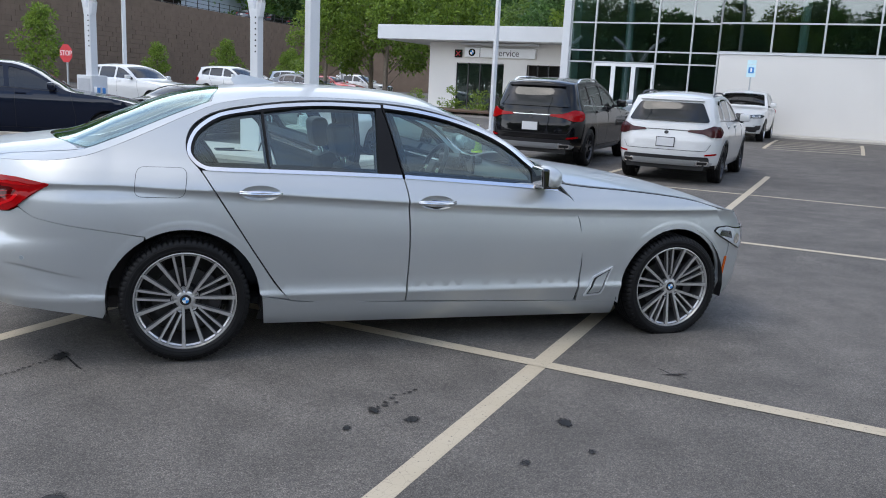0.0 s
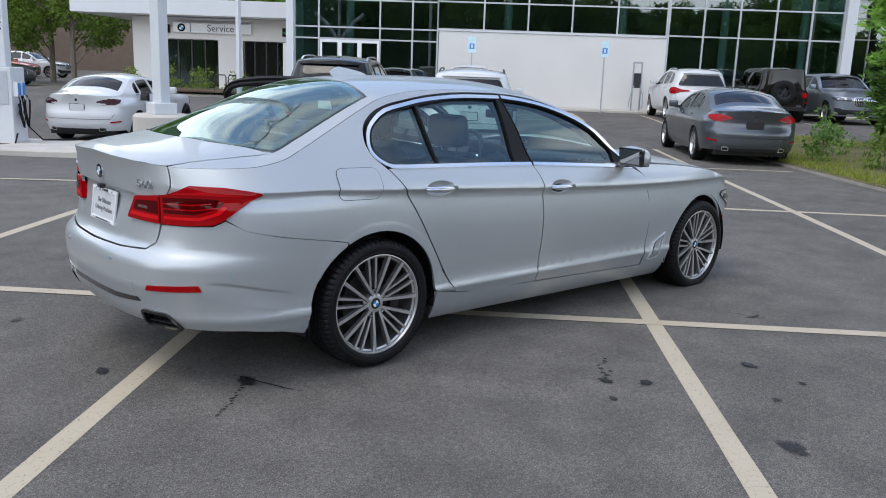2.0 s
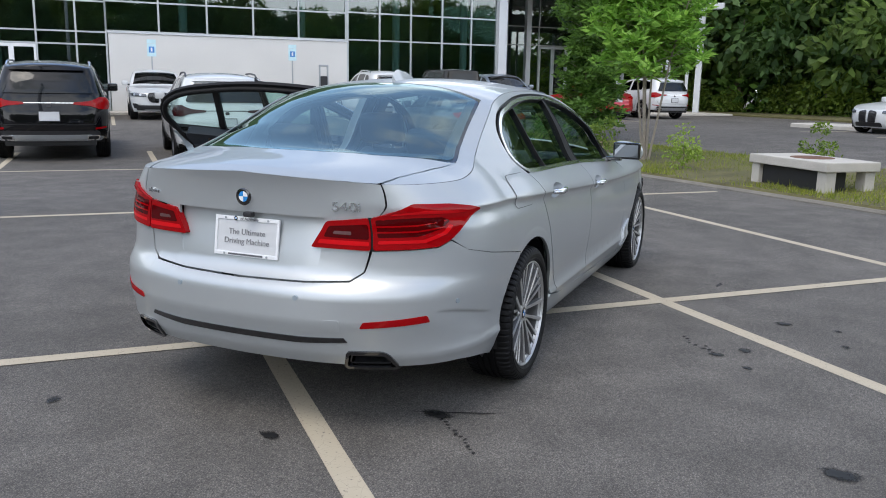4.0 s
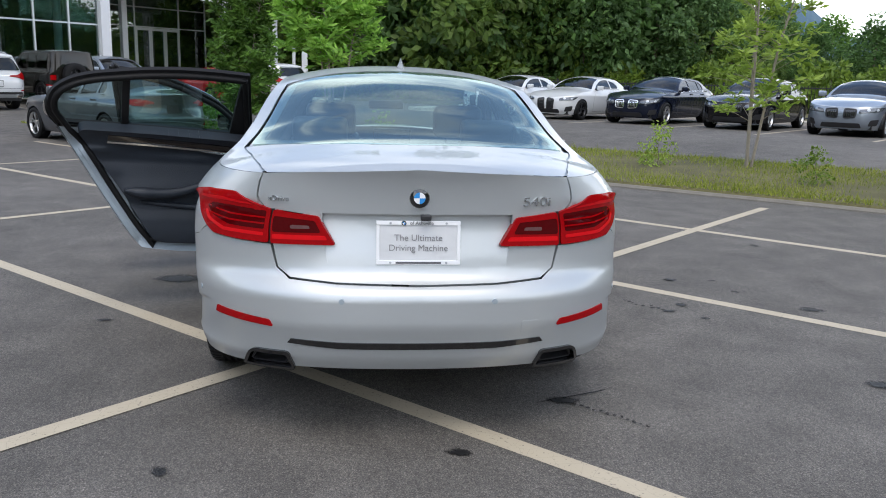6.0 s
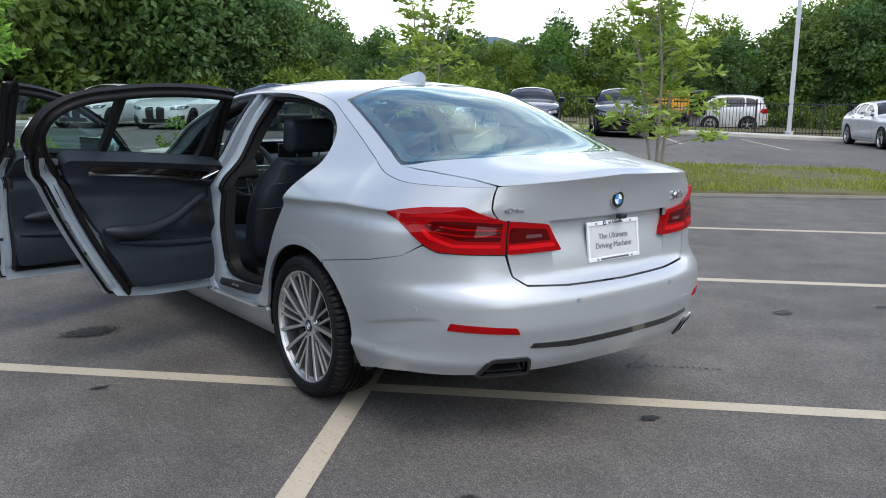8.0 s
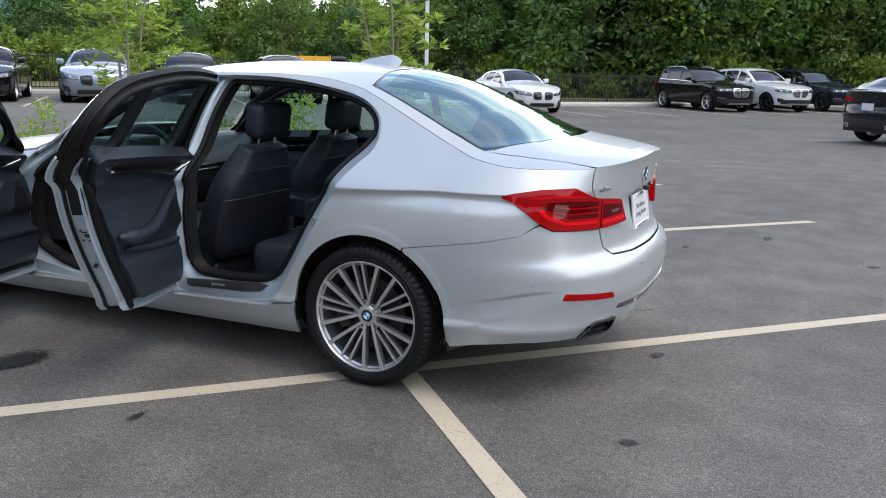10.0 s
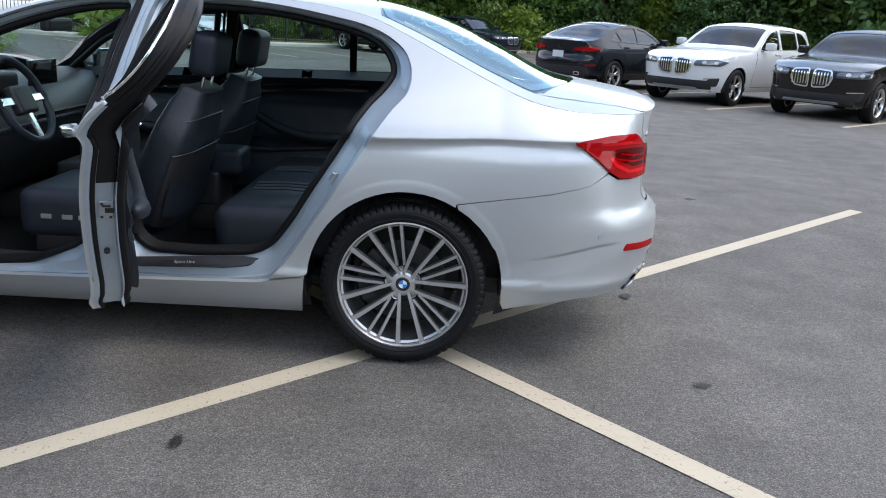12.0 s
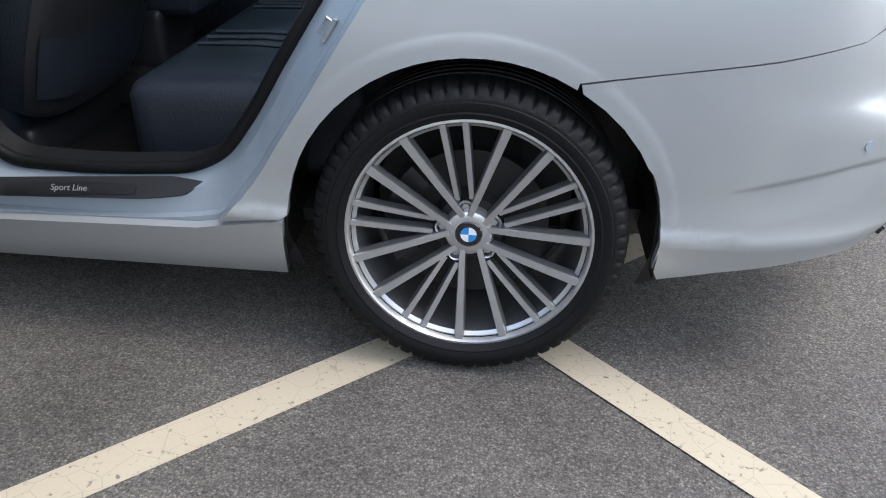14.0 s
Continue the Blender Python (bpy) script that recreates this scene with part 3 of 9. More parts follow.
# ---- ground, kerbs, lines ----
def h_xy(x, y):
    return ground_h((x + y) * R2, (y - x) * R2)


def ground_sheet():
    bm = bmesh.new()
    us = [-700, -300, -120, -70, -50, -40] + [-32 + i for i in range(0, 76)] + [50, 60, 80, 120, 300, 700]
    vs = [-700, -300, -120, -70, -50, -40] + [-32 + i for i in range(0, 76)] + [50, 60, 80, 120, 300, 700]
    grid = {}
    for i, u in enumerate(us):
        for j, v in enumerate(vs):
            grid[i, j] = bm.verts.new(on_ground(u, v))
    for i in range(len(us) - 1):
        for j in range(len(vs) - 1):
            bm.faces.new((grid[i, j], grid[i + 1, j], grid[i + 1, j + 1], grid[i, j + 1]))
    return tagged(link_mesh("ground", bm, ASPHALT, smooth=True), "dark grey worn asphalt of a large car park", "ground", kind="structure")


ground_sheet()


def strip(name, pts, width, material, lift, label, category, kind="structure", group=""):
    """A flat band laid along a line on the ground."""
    bm = bmesh.new()
    rows = []
    dens = []
    for (u0, v0), (u1, v1) in zip(pts, pts[1:]):
        k = max(1, math.ceil(math.hypot(u1 - u0, v1 - v0) / 0.5))
        dens += [(u0 + (u1 - u0) * i / k, v0 + (v1 - v0) * i / k) for i in range(k)]
    dens.append(pts[-1])
    for i, (u, v) in enumerate(dens):
        a, b = dens[max(i - 1, 0)], dens[min(i + 1, len(dens) - 1)]
        du, dv = b[0] - a[0], b[1] - a[1]
        n = math.hypot(du, dv)
        w = width / 2 * (1 + 0.02 * math.sin(i * 1.7 + u))
        row = []
        for s in (-1, 1):
            q = (u - dv / n * w * s, v + du / n * w * s)
            row.append(bm.verts.new(on_ground(*q, lift)))
        rows.append(row)
    for r0, r1 in zip(rows, rows[1:]):
        bm.faces.new((r0[0], r1[0], r1[1], r0[1]))
    bmesh.ops.recalc_face_normals(bm, faces=bm.faces)
    for f in bm.faces:
        if f.normal.z < 0:
            f.normal_flip()
    return tagged(link_mesh(name, bm, material), label, category, group, kind)


W_LINE = 0.105
for v0, ua, ub in ((0.48, -4.7, 14.3), (-2.25, -4.7, 14.3), (-4.87, -4.7, 14.3), (2.95, -4.7, 14.3)):
    strip("parking_line", [(ua, v0), (ub, v0)], W_LINE, LINE, 0.0022, "worn cream painted bay line on the asphalt", "parking line", group="bay lines")
for u0, va, vb in ((0.41, -7.0, 5.6), (5.40, -6.9, 5.6), (10.40, -6.6, 5.6)):
    strip("parking_line", [(u0, va), (u0, vb)], W_LINE, LINE, 0.0042, "worn cream painted bay line on the asphalt", "parking line", group="bay lines")
for i in range(9):
    strip("parking_line", [(15.35 - 2.75 * i, -18.4), (15.35 - 2.75 * i, -24.0)], W_LINE, LINE, 0.005, "white painted bay line of the far row", "parking line", group="far bay lines")
for i in range(6):
    strip("parking_line", [(-12.6 - 2.75 * i, -19.6), (-12.6 - 2.75 * i, -25.0)], W_LINE, LINE, 0.005, "white painted bay line of the far row", "parking line", group="far bay lines")
for i in range(4):
    strip("parking_line", [(-12.2, -10.3 + 2.6 * i), (-17.0, -10.3 + 2.6 * i)], W_LINE, LINE, 0.005, "white painted bay line between parked cars", "parking line", group="bay lines")
for i in range(9):
    strip("parking_line", [(21.6, 3.69 - 2.58 * i), (26.4, 3.69 - 2.58 * i)], W_LINE, LINE, 0.005, "white painted bay line by the showroom", "parking line", group="showroom bay lines")


for i in range(6):
    strip("hatch_line", [(21.5 + .8 * i, -1.47), (21.5 + .8 * i + .35, -4.05)], W_LINE, LINE, 0.004, "white painted hatching of a kept-clear bay", "parking line", group="hatching by the showroom")


def slab(name, outline, z0, z1, material, label, category, bevel=0.03):
    """A raised slab with a rounded upper edge over an outline in bay axes."""
    poly = dense(outline, 1.0)
    bm = bmesh.new()
    n = len(poly)
    low = [bm.verts.new(on_ground(*p, z0)) for p in poly]
    mid = [bm.verts.new(on_ground(*p, z1 - bevel)) for p in poly]
    ins = inset(poly, bevel)
    top = [bm.verts.new(on_ground(*p, z1)) for p in ins]
    for i in range(n):
        j = (i + 1) % n
        bm.faces.new((low[i], low[j], mid[j], mid[i]))
        bm.faces.new((mid[i], mid[j], top[j], top[i]))
    bmesh.ops.triangle_fill(bm, use_beauty=True, edges=[e for e in bm.edges if e.verts[0] in set(top) and e.verts[1] in set(top)])
    bmesh.ops.recalc_face_normals(bm, faces=bm.faces)
    return tagged(link_mesh(name, bm, material), label, category, kind="structure")


NEAR = lambda u: -7.6 + 0.075 * u
FAR = lambda u: -11.5 + 0.05 * u
ISL0, ISL1 = -6.5, 18.5
isl = [(u, NEAR(u)) for u in np.linspace(ISL0 + 0.6, ISL1 - 1.0, 16)] + [(ISL1 - 0.2, NEAR(ISL1) - 0.5), (ISL1, -8.4), (ISL1, -9.6), (ISL1 - 0.6, FAR(ISL1) + 0.2)] + [(u, FAR(u)) for u in np.linspace(ISL1 - 1.4, ISL0 + 0.6, 12)] + [(ISL0, FAR(ISL0) + 0.6), (ISL0, NEAR(ISL0) - 0.6)]
isl = [(float(a), float(b)) for a, b in isl]
KERB = mat("weathered_kerb", (0.19, 0.175, 0.15), 0.9, vary=0.3, scale=3.0, fine=70.0, bump=0.4)
slab("kerb", isl, -0.05, 0.045, KERB, "pale concrete kerb round the grass island", "kerb")
slab("grass_island", inset(isl, 0.075), 0.0, 0.075, GRASS_BASE, "grassy planting island between parking rows", "grass island")

CENTRE = uv(-4.4, -2.5, 1.515)
CLOSE = Matrix.Translation(CENTRE + uv(.12, -.22)) @ Matrix.Rotation(radians(.4), 4, "Z") @ Matrix.Scale(.93, 4) @ Matrix.Translation(-CENTRE)


def closer(ob):
    """Brings a thing of the building's plan to its true size and distance."""
    ob.matrix_world = CLOSE @ ob.matrix_world
    return ob


# building side: pavement and showroom
closer(slab("pavement", [(30.4, 17.5), (30.4, -30.0), (60.0, -30.0), (60.0, 17.5)], -0.6, 0.0, CONCRETE, "pale concrete pavement along the showroom", "pavement"))
FAC = 31.5


def wall_box(name, u0, u1, v0, v1, z0, z1, material, label, category="wall", parent=None, kind="structure", bevel=0.0):
    bm = new_box(u0, u1, v0, v1, z0, z1, bevel, Matrix.Rotation(radians(45), 4, "Z"))
    ob = link_mesh(name, bm, material, parent, label)
    return tagged(ob, label, category, kind=kind) if parent is None else ob


# ---- cars ----
def arch(cx, cz, r, z_end, z_start=None, n=14, squash=1.0):
    """Outline of a wheel arch from its rear foot over the top to its front foot."""
    z_start = z_end if z_start is None else z_start
    a0 = math.asin(max(-1, min(1, (z_start - cz) / r)))
    a1 = math.asin(max(-1, min(1, (z_end - cz) / r)))
    out = []
    for i in range(n + 1):
        t = (math.pi - a0) + (a1 - (math.pi - a0)) * i / n
        out.append((cx + r * math.cos(t), cz + r * math.sin(t) * squash))
    return out


SEDAN_PROF = [(.14, .790), (.20, .845), (.30, .885), (.42, .908), (.58, .922), (.72, .930), (.82, .930), (.875, .925), (.905, .905), (.95, .862), (.99, .828), (1.05, .803), (1.20, .725), (1.33, .645), (1.40, .585), (1.46, .50)]
SEDAN_RAIL = [(-1.7, 1.065), (-1.3, 1.05), (-1.0, 1.035), (-.7, 1.04), (-.5, 1.06), (-.35, 1.10), (-.15, 1.19), (.04, 1.285), (.2, 1.345), (.45, 1.38), (.75, 1.395), (1.26, 1.375), (1.62, 1.295), (1.9, 1.155), (2.13, .985), (2.3, .965), (2.6, .95), (3.0, .915), (3.3, .86), (3.7, .79), (4.6, .74)]
SEDAN_MID = [(-1.09, 1.07), (-.95, 1.095), (-.75, 1.125), (-.62, 1.15), (-.35, 1.265), (-.05, 1.385), (.2, 1.44), (.6, 1.472), (.95, 1.478), (1.3, 1.46), (1.6, 1.37), (1.9, 1.23), (2.2, 1.08), (2.5, 1.03), (2.9, .98), (3.3, .90), (3.6, .80), (3.8, .72)]
SEDAN_BACK = [(.20, -1.00), (.33, -1.07), (.45, -1.115), (.60, -1.115), (.66, -1.06), (.72, -1.03), (.88, -1.005), (.905, -1.045), (.97, -1.045), (1.04, -1.075), (1.07, -1.085)]
SEDAN_FRONT = [(.15, 3.66), (.3, 3.76), (.5, 3.80), (.65, 3.79), (.78, 3.72), (.9, 3.55)]


def sedan_pinch(x, z):
    p = 0.0
    if x < 0.3:
        p += 0.02 * min(1.0, (0.3 - x) / 0.8) ** 2 + 0.04 * step(0.84, 1.0, z) * step(0.3, -0.45, x)
    if x > 2.5:
        p += 0.11 * ((x - 2.5) / 1.0) ** 2
    return p


def sedan_shape():
    return Shape(SEDAN_PROF, SEDAN_RAIL, SEDAN_MID, -0.35, 3.15, SEDAN_BACK, SEDAN_FRONT, pinch=sedan_pinch)


def suv_shape():
    prof = [(.2, .80), (.3, .87), (.45, .91), (.6, .93), (.8, .945), (.98, .94), (1.03, .92), (1.09, .885), (1.15, .862), (1.4, .775), (1.58, .695), (1.66, .62)]
    rail = [(-1.6, 1.56), (-.9, 1.55), (-.5, 1.565), (0., 1.60), (.4, 1.62), (1.0, 1.61), (1.35, 1.54), (1.7, 1.36), (2.02, 1.15), (2.2, 1.10), (2.6, 1.06), (3.1, .99), (3.6, .90), (4.6, .86)]
    mid = [(-.8, 1.57), (-.4, 1.64), (.4, 1.68), (1.0, 1.67), (1.45, 1.56), (1.9, 1.30), (2.2, 1.14), (2.7, 1.09), (3.2, 1.02), (3.7, .88)]
    back = [(.25, -.80), (.4, -.93), (.6, -.97), (.78, -.96), (.95, -.92), (1.1, -.90), (1.3, -.82), (1.5, -.70), (1.56, -.68)]
    front = [(.25, 3.62), (.45, 3.72), (.8, 3.73), (.92, 3.66), (1.05, 3.5)]
    return Shape(prof, rail, mid, -0.3, 3.05, back, front, nr=3.2, pinch=lambda x, z: 0.09 * max(0.0, x - 2.5) ** 2 + (0.02 * min(1, (0.2 - x)) if x < 0.2 else 0))


def fastback_shape():
    """The tall car with a roof that slopes down to a short tail."""
    prof = [(.2, .80), (.3, .87), (.45, .91), (.6, .93), (.8, .945), (.98, .94), (1.03, .915), (1.09, .87), (1.15, .84), (1.4, .74), (1.58, .645), (1.66, .57)]
    rail = [(-1.8, 1.14), (-1.0, 1.14), (-.6, 1.20), (-.3, 1.32), (.1, 1.46), (.5, 1.545), (.9, 1.56), (1.3, 1.50), (1.7, 1.34), (2.02, 1.15), (2.2, 1.10), (2.6, 1.06), (3.1, .99), (3.6, .90), (4.6, .86)]
    mid = [(-1.0, 1.16), (-.75, 1.19), (-.4, 1.34), (0., 1.52), (.5, 1.62), (1.0, 1.62), (1.45, 1.53), (1.9, 1.29), (2.2, 1.14), (2.7, 1.09), (3.2, 1.02), (3.7, .88)]
    back = [(.25, -.86), (.4, -.97), (.6, -1.0), (.72, -.99), (.80, -.96), (.95, -.95), (1.1, -.98), (1.14, -1.0)]
    front = [(.25, 3.62), (.45, 3.72), (.8, 3.73), (.92, 3.66), (1.05, 3.5)]
    return Shape(prof, rail, mid, -0.3, 3.05, back, front, nr=3.0, pinch=lambda x, z: 0.09 * max(0.0, x - 2.5) ** 2 + (0.02 * min(1, (0.2 - x)) if x < 0.2 else 0))


def boxy_shape():
    prof = [(.4, .78), (.5, .84), (.7, .88), (1.05, .88), (1.12, .80), (1.2, .78), (1.5, .74), (1.75, .69), (1.84, .64)]
    rail = [(-1.7, 1.77), (-.5, 1.78), (0., 1.80), (1.3, 1.79), (1.55, 1.70), (1.85, 1.32), (2.0, 1.18), (2.2, 1.13), (3.2, 1.10), (4.5, 1.08)]
    mid = [(-.7, 1.79), (0, 1.84), (1.3, 1.83), (1.6, 1.70), (1.9, 1.32), (2.1, 1.17), (3.2, 1.15), (3.6, 1.10)]
    back = [(.4, -.60), (.6, -.66), (1.1, -.66), (1.8, -.60)]
    front = [(.4, 3.50), (.6, 3.58), (1.1, 3.52)]
    return Shape(prof, rail, mid, -0.4, 3.2, back, front, nr=5.0, nf=4.0)


def wheel_mesh_parts(R, w, rim_r, spokes, style, twin=False):
    """Tyre, rim and brake disc, with the axle along y and the outer face towards +y."""
    t = bmesh.new()
    h = w / 2
    prof = [(h * 0.80, rim_r - 0.012), (h * 0.95, rim_r + 0.004), (h * 1.0, rim_r + 0.03), (h * 0.97, R - 0.035), (h * 0.86, R - 0.010), (h * 0.70, R - 0.002)]
    groove = []
    for k in range(5):
        c = h * 0.70 - (k + 1) * h * 1.4 / 6
        groove += [(c + 0.006, R), (c + 0.004, R - 0.007), (c - 0.004, R - 0.007), (c - 0.006, R)]
    lathe(t, prof + groove + [(-a, r) for a, r in reversed(prof)], 56)
    bmesh.ops.recalc_face_normals(t, faces=t.faces)
    r = bmesh.new()
    f = h * 0.86
    lathe(r, [(f - 0.012, rim_r - 0.022), (f + 0.003, rim_r - 0.016), (f + 0.006, rim_r - 0.004), (f - 0.004, rim_r + 0.004), (f - 0.05, rim_r - 0.012), (-h * 0.9, rim_r - 0.02), (-h * 0.9, rim_r - 0.03), (f - 0.03, rim_r - 0.032)], 64, close=True)
    face = f - 0.022

    def spoke(a, r0, r1, w0, w1, d0, d1, th):
        m = Matrix.Rotation(-a, 4, "Y")
        vs = []
        for rr, ww, dd in ((r0, w0, d0), ((r0 + r1) / 2, (w0 + w1) / 2 * 0.92, (d0 + d1) / 2 + 0.004), (r1, w1, d1)):
            for s, yy in ((-1, dd - th), (-1, dd - 0.004), (-0.7, dd), (0.7, dd), (1, dd - 0.004), (1, dd - th)):
                vs.append(r.verts.new(m @ Vector((rr, yy, s * ww))))
        for i in range(2):
            for k in range(5):
                r.faces.new((vs[i * 6 + k], vs[i * 6 + k + 1], vs[i * 6 + 6 + k + 1], vs[i * 6 + 6 + k]))

    for k in range(spokes):
        a = math.tau * k / spokes + math.pi / 2
        if style == "multi":
            da = 0.115
            for s in (-1, 1):
                aa = a + s * da
                spoke(aa, 0.055, rim_r - 0.018, 0.010, 0.0072, face - 0.012, face, 0.035)
        elif style == "twin":
            for s in (-1, 1):
                spoke(a + s * 0.16, 0.045, rim_r - 0.015, 0.012, 0.012, face - 0.01, face, 0.04)
        else:
            spoke(a, 0.04, rim_r - 0.015, 0.035, 0.022, face - 0.01, face, 0.04)
    lathe(r, [(face - 0.06, 0.07), (face - 0.03, 0.075), (face - 0.012, 0.066), (face - 0.008, 0.038), (face - 0.012, 0.001)], 32)
    bmesh.ops.recalc_face_normals(r, faces=r.faces)
    d = bmesh.new()
    lathe(d, [(-0.02, 0.001), (-0.02, 0.165), (-0.045, 0.165), (-0.045, 0.001)], 40)
    lathe(d, [(0.03, 0.001), (0.03, 0.075), (-0.02, 0.085)], 32)
    lathe(d, [(-h * 0.6, rim_r - 0.033), (f - 0.05, rim_r - 0.034)], 40)
    bmesh.ops.recalc_face_normals(d, faces=d.faces)
    return t, r, d


def mesh_of(name, bm, material, smooth=True, sharp=32):
    me = bpy.data.meshes.new(name)
    bm.to_mesh(me)
    bm.free()
    me.materials.append(material)
    if smooth:
        me.shade_smooth()
        me.set_sharp_from_angle(angle=radians(sharp))
    return me


WHEELS = {}


def add_wheel(parent, pos, left, R=0.335, w=0.24, rim_r=0.245, spokes=5, style="twin", rim_mat=None):
    key = (R, w, rim_r, spokes, style)
    if key not in WHEELS:
        t, r, d = wheel_mesh_parts(*key)
        WHEELS[key] = mesh_of("tyre", t, RUBBER), mesh_of("rim", r, RIM), mesh_of("wheel", d, RIM_DARK)
    t, r, d = WHEELS[key]
    wh = new("wheel", d)
    wh.parent = parent
    wh.matrix_local = pose(*pos, 0, 0, 0 if left else 180)
    for nm, me in (("tyre", t), ("rim", r)):
        o = new(nm, me)
        o.parent = wh
        if nm == "rim" and rim_mat:
            o.material_slots[0].link = "OBJECT"
            o.material_slots[0].material = rim_mat
    return wh


CAR_KIT = {
    "sedan": dict(shape=sedan_shape, wb=2.975, R=0.335, track=0.80, zb=0.19, arch=0.372,
                  wins=[[(.16, 1.06), (.14, 1.17), (.22, 1.26), (.40, 1.315), (.40, 1.05)], [(.46, 1.05), (.46, 1.325), (.75, 1.35), (1.06, 1.35), (1.08, 1.035)], [(1.18, 1.03), (1.16, 1.345), (1.5, 1.29), (1.8, 1.17), (2.05, 1.0)]],
                  shield=(1.42, 2.12, .90), rear=(-.42, .03, .86), tail=[(.42, .84), (.80, .845), (1.08, .94), (.80, .985), (.45, .92)], head=[(.40, .60), (.95, .66), (1.15, .77), (.85, .76), (.42, .70)], grille=[(.07, .48), (.34, .50), (.36, .70), (.08, .72)], lower=.34, plate=(.78, .60)),
    "coupe": dict(shape=sedan_shape, wb=2.975, R=0.335, track=0.80, zb=0.18, arch=0.375,
                  wins=[[(.30, 1.06), (.32, 1.18), (.50, 1.28), (.80, 1.34), (.80, 1.05)], [(.86, 1.05), (.86, 1.35), (1.2, 1.345), (1.5, 1.29), (1.8, 1.17), (2.05, 1.0)]],
                  shield=(1.42, 2.12, .90), rear=(-.42, .03, .86), tail=[(.42, .84), (.80, .845), (1.08, .94), (.80, .985), (.45, .92)], head=[(.46, .64), (.95, .66), (1.15, .76), (.85, .76), (.48, .72)], grille=[(.05, .34), (.28, .36), (.30, .68), (.06, .72)], lower=.34, plate=(.78, .60)),
    "suv": dict(shape=suv_shape, wb=2.86, R=0.365, track=0.80, zb=0.27, arch=0.41,
                wins=[[(-.36, 1.20), (-.42, 1.34), (-.2, 1.50), (.10, 1.54), (.10, 1.18)], [(.16, 1.17), (.16, 1.545), (.5, 1.56), (.93, 1.555), (.95, 1.15)], [(1.04, 1.15), (1.02, 1.55), (1.35, 1.48), (1.65, 1.33), (1.95, 1.13)]],
                shield=(1.38, 2.04, .90), rear=None, rearwin=[(-.80, 1.13), (.80, 1.13), (.70, 1.46), (-.70, 1.46)], tail=[(.36, .955), (.64, .925), (.80, .872), (1.04, .872), (1.16, .95), (1.10, 1.055), (.86, 1.075), (.62, 1.005), (.38, .990)], head=[(.40, .765), (.9, .775), (1.1, .86), (.8, .895), (.42, .86)], grille=[(.035, .58), (.28, .60), (.36, .74), (.33, .87), (.045, .89)], lower=.42, plate=(.76, .62)),
    "fastback": dict(shape=fastback_shape, wb=2.86, R=0.37, track=0.80, zb=0.27, arch=0.41,
                     wins=[[(-.10, 1.20), (-.02, 1.31), (.14, 1.40), (.30, 1.18)], [(.36, 1.17), (.22, 1.42), (.5, 1.49), (.93, 1.50), (.95, 1.15)], [(1.04, 1.15), (1.02, 1.50), (1.35, 1.44), (1.65, 1.31), (1.95, 1.13)]],
                     shield=(1.38, 2.04, .90), rear=(-.52, .12, .84), tail=[(.40, .93), (.80, .915), (1.08, .985), (.85, 1.035), (.42, .99)], head=[(.36, .74), (.9, .76), (1.1, .86), (.8, .89), (.38, .84)], grille=[(.06, .56), (.30, .58), (.33, .84), (.07, .86)], lower=.46, plate=(.82, .62)),
    "boxy": dict(shape=boxy_shape, wb=2.95, R=0.40, track=0.74, zb=0.42, arch=0.45,
                 wins=[[(-.36, 1.22), (-.36, 1.68), (.40, 1.70), (.40, 1.22)], [(.48, 1.22), (.48, 1.70), (1.0, 1.70), (1.0, 1.22)], [(1.08, 1.22), (1.08, 1.70), (1.45, 1.68), (1.72, 1.25)]],
                 shield=(1.56, 1.98, .9), rear=None, rearwin=[(-.52, 1.26), (.52, 1.26), (.48, 1.66), (-.48, 1.66)], tail=[(.62, .86), (.80, .86), (.80, 1.02), (.62, 1.02)], head=[(.36, .80), (.58, .80), (.58, 1.0), (.36, 1.0)], grille=[(.04, .80), (.28, .80), (.28, 1.02), (.04, 1.02)], lower=.55, plate=(.90, .9)),
}
CAR_CACHE = {}


def band(pts, w):
    """A strip of width w along an open line, on its left."""
    off = []
    for i, p in enumerate(pts):
        a, b = Vector(pts[max(i - 1, 0)]), Vector(pts[min(i + 1, len(pts) - 1)])
        d = (b - a).normalized()
        off.append((p[0] - d.y * w, p[1] + d.x * w))
    return list(pts) + off[::-1]



def half_skin(S, kit, res):
    """Outline of one side of the body, with its wheel arches."""
    zb, wb, R, ra = kit["zb"], kit["wb"], kit["R"], kit["arch"]
    zr = zb + 0.10
    out = [(S.a0, zr), (-0.60, zr), (-ra - 0.08, zb + 0.04)]
    out += arch(0, R, ra, zb)
    out += arch(wb, R, ra, zb)
    out += [(wb + 0.62, zb), (S.a1, zb + 0.02)]
    n = 60
    out += [(S.a1 + (S.a0 - S.a1) * i / n, S.rail(S.a1 + (S.a0 - S.a1) * i / n)) for i in range(n + 1)]
    return out


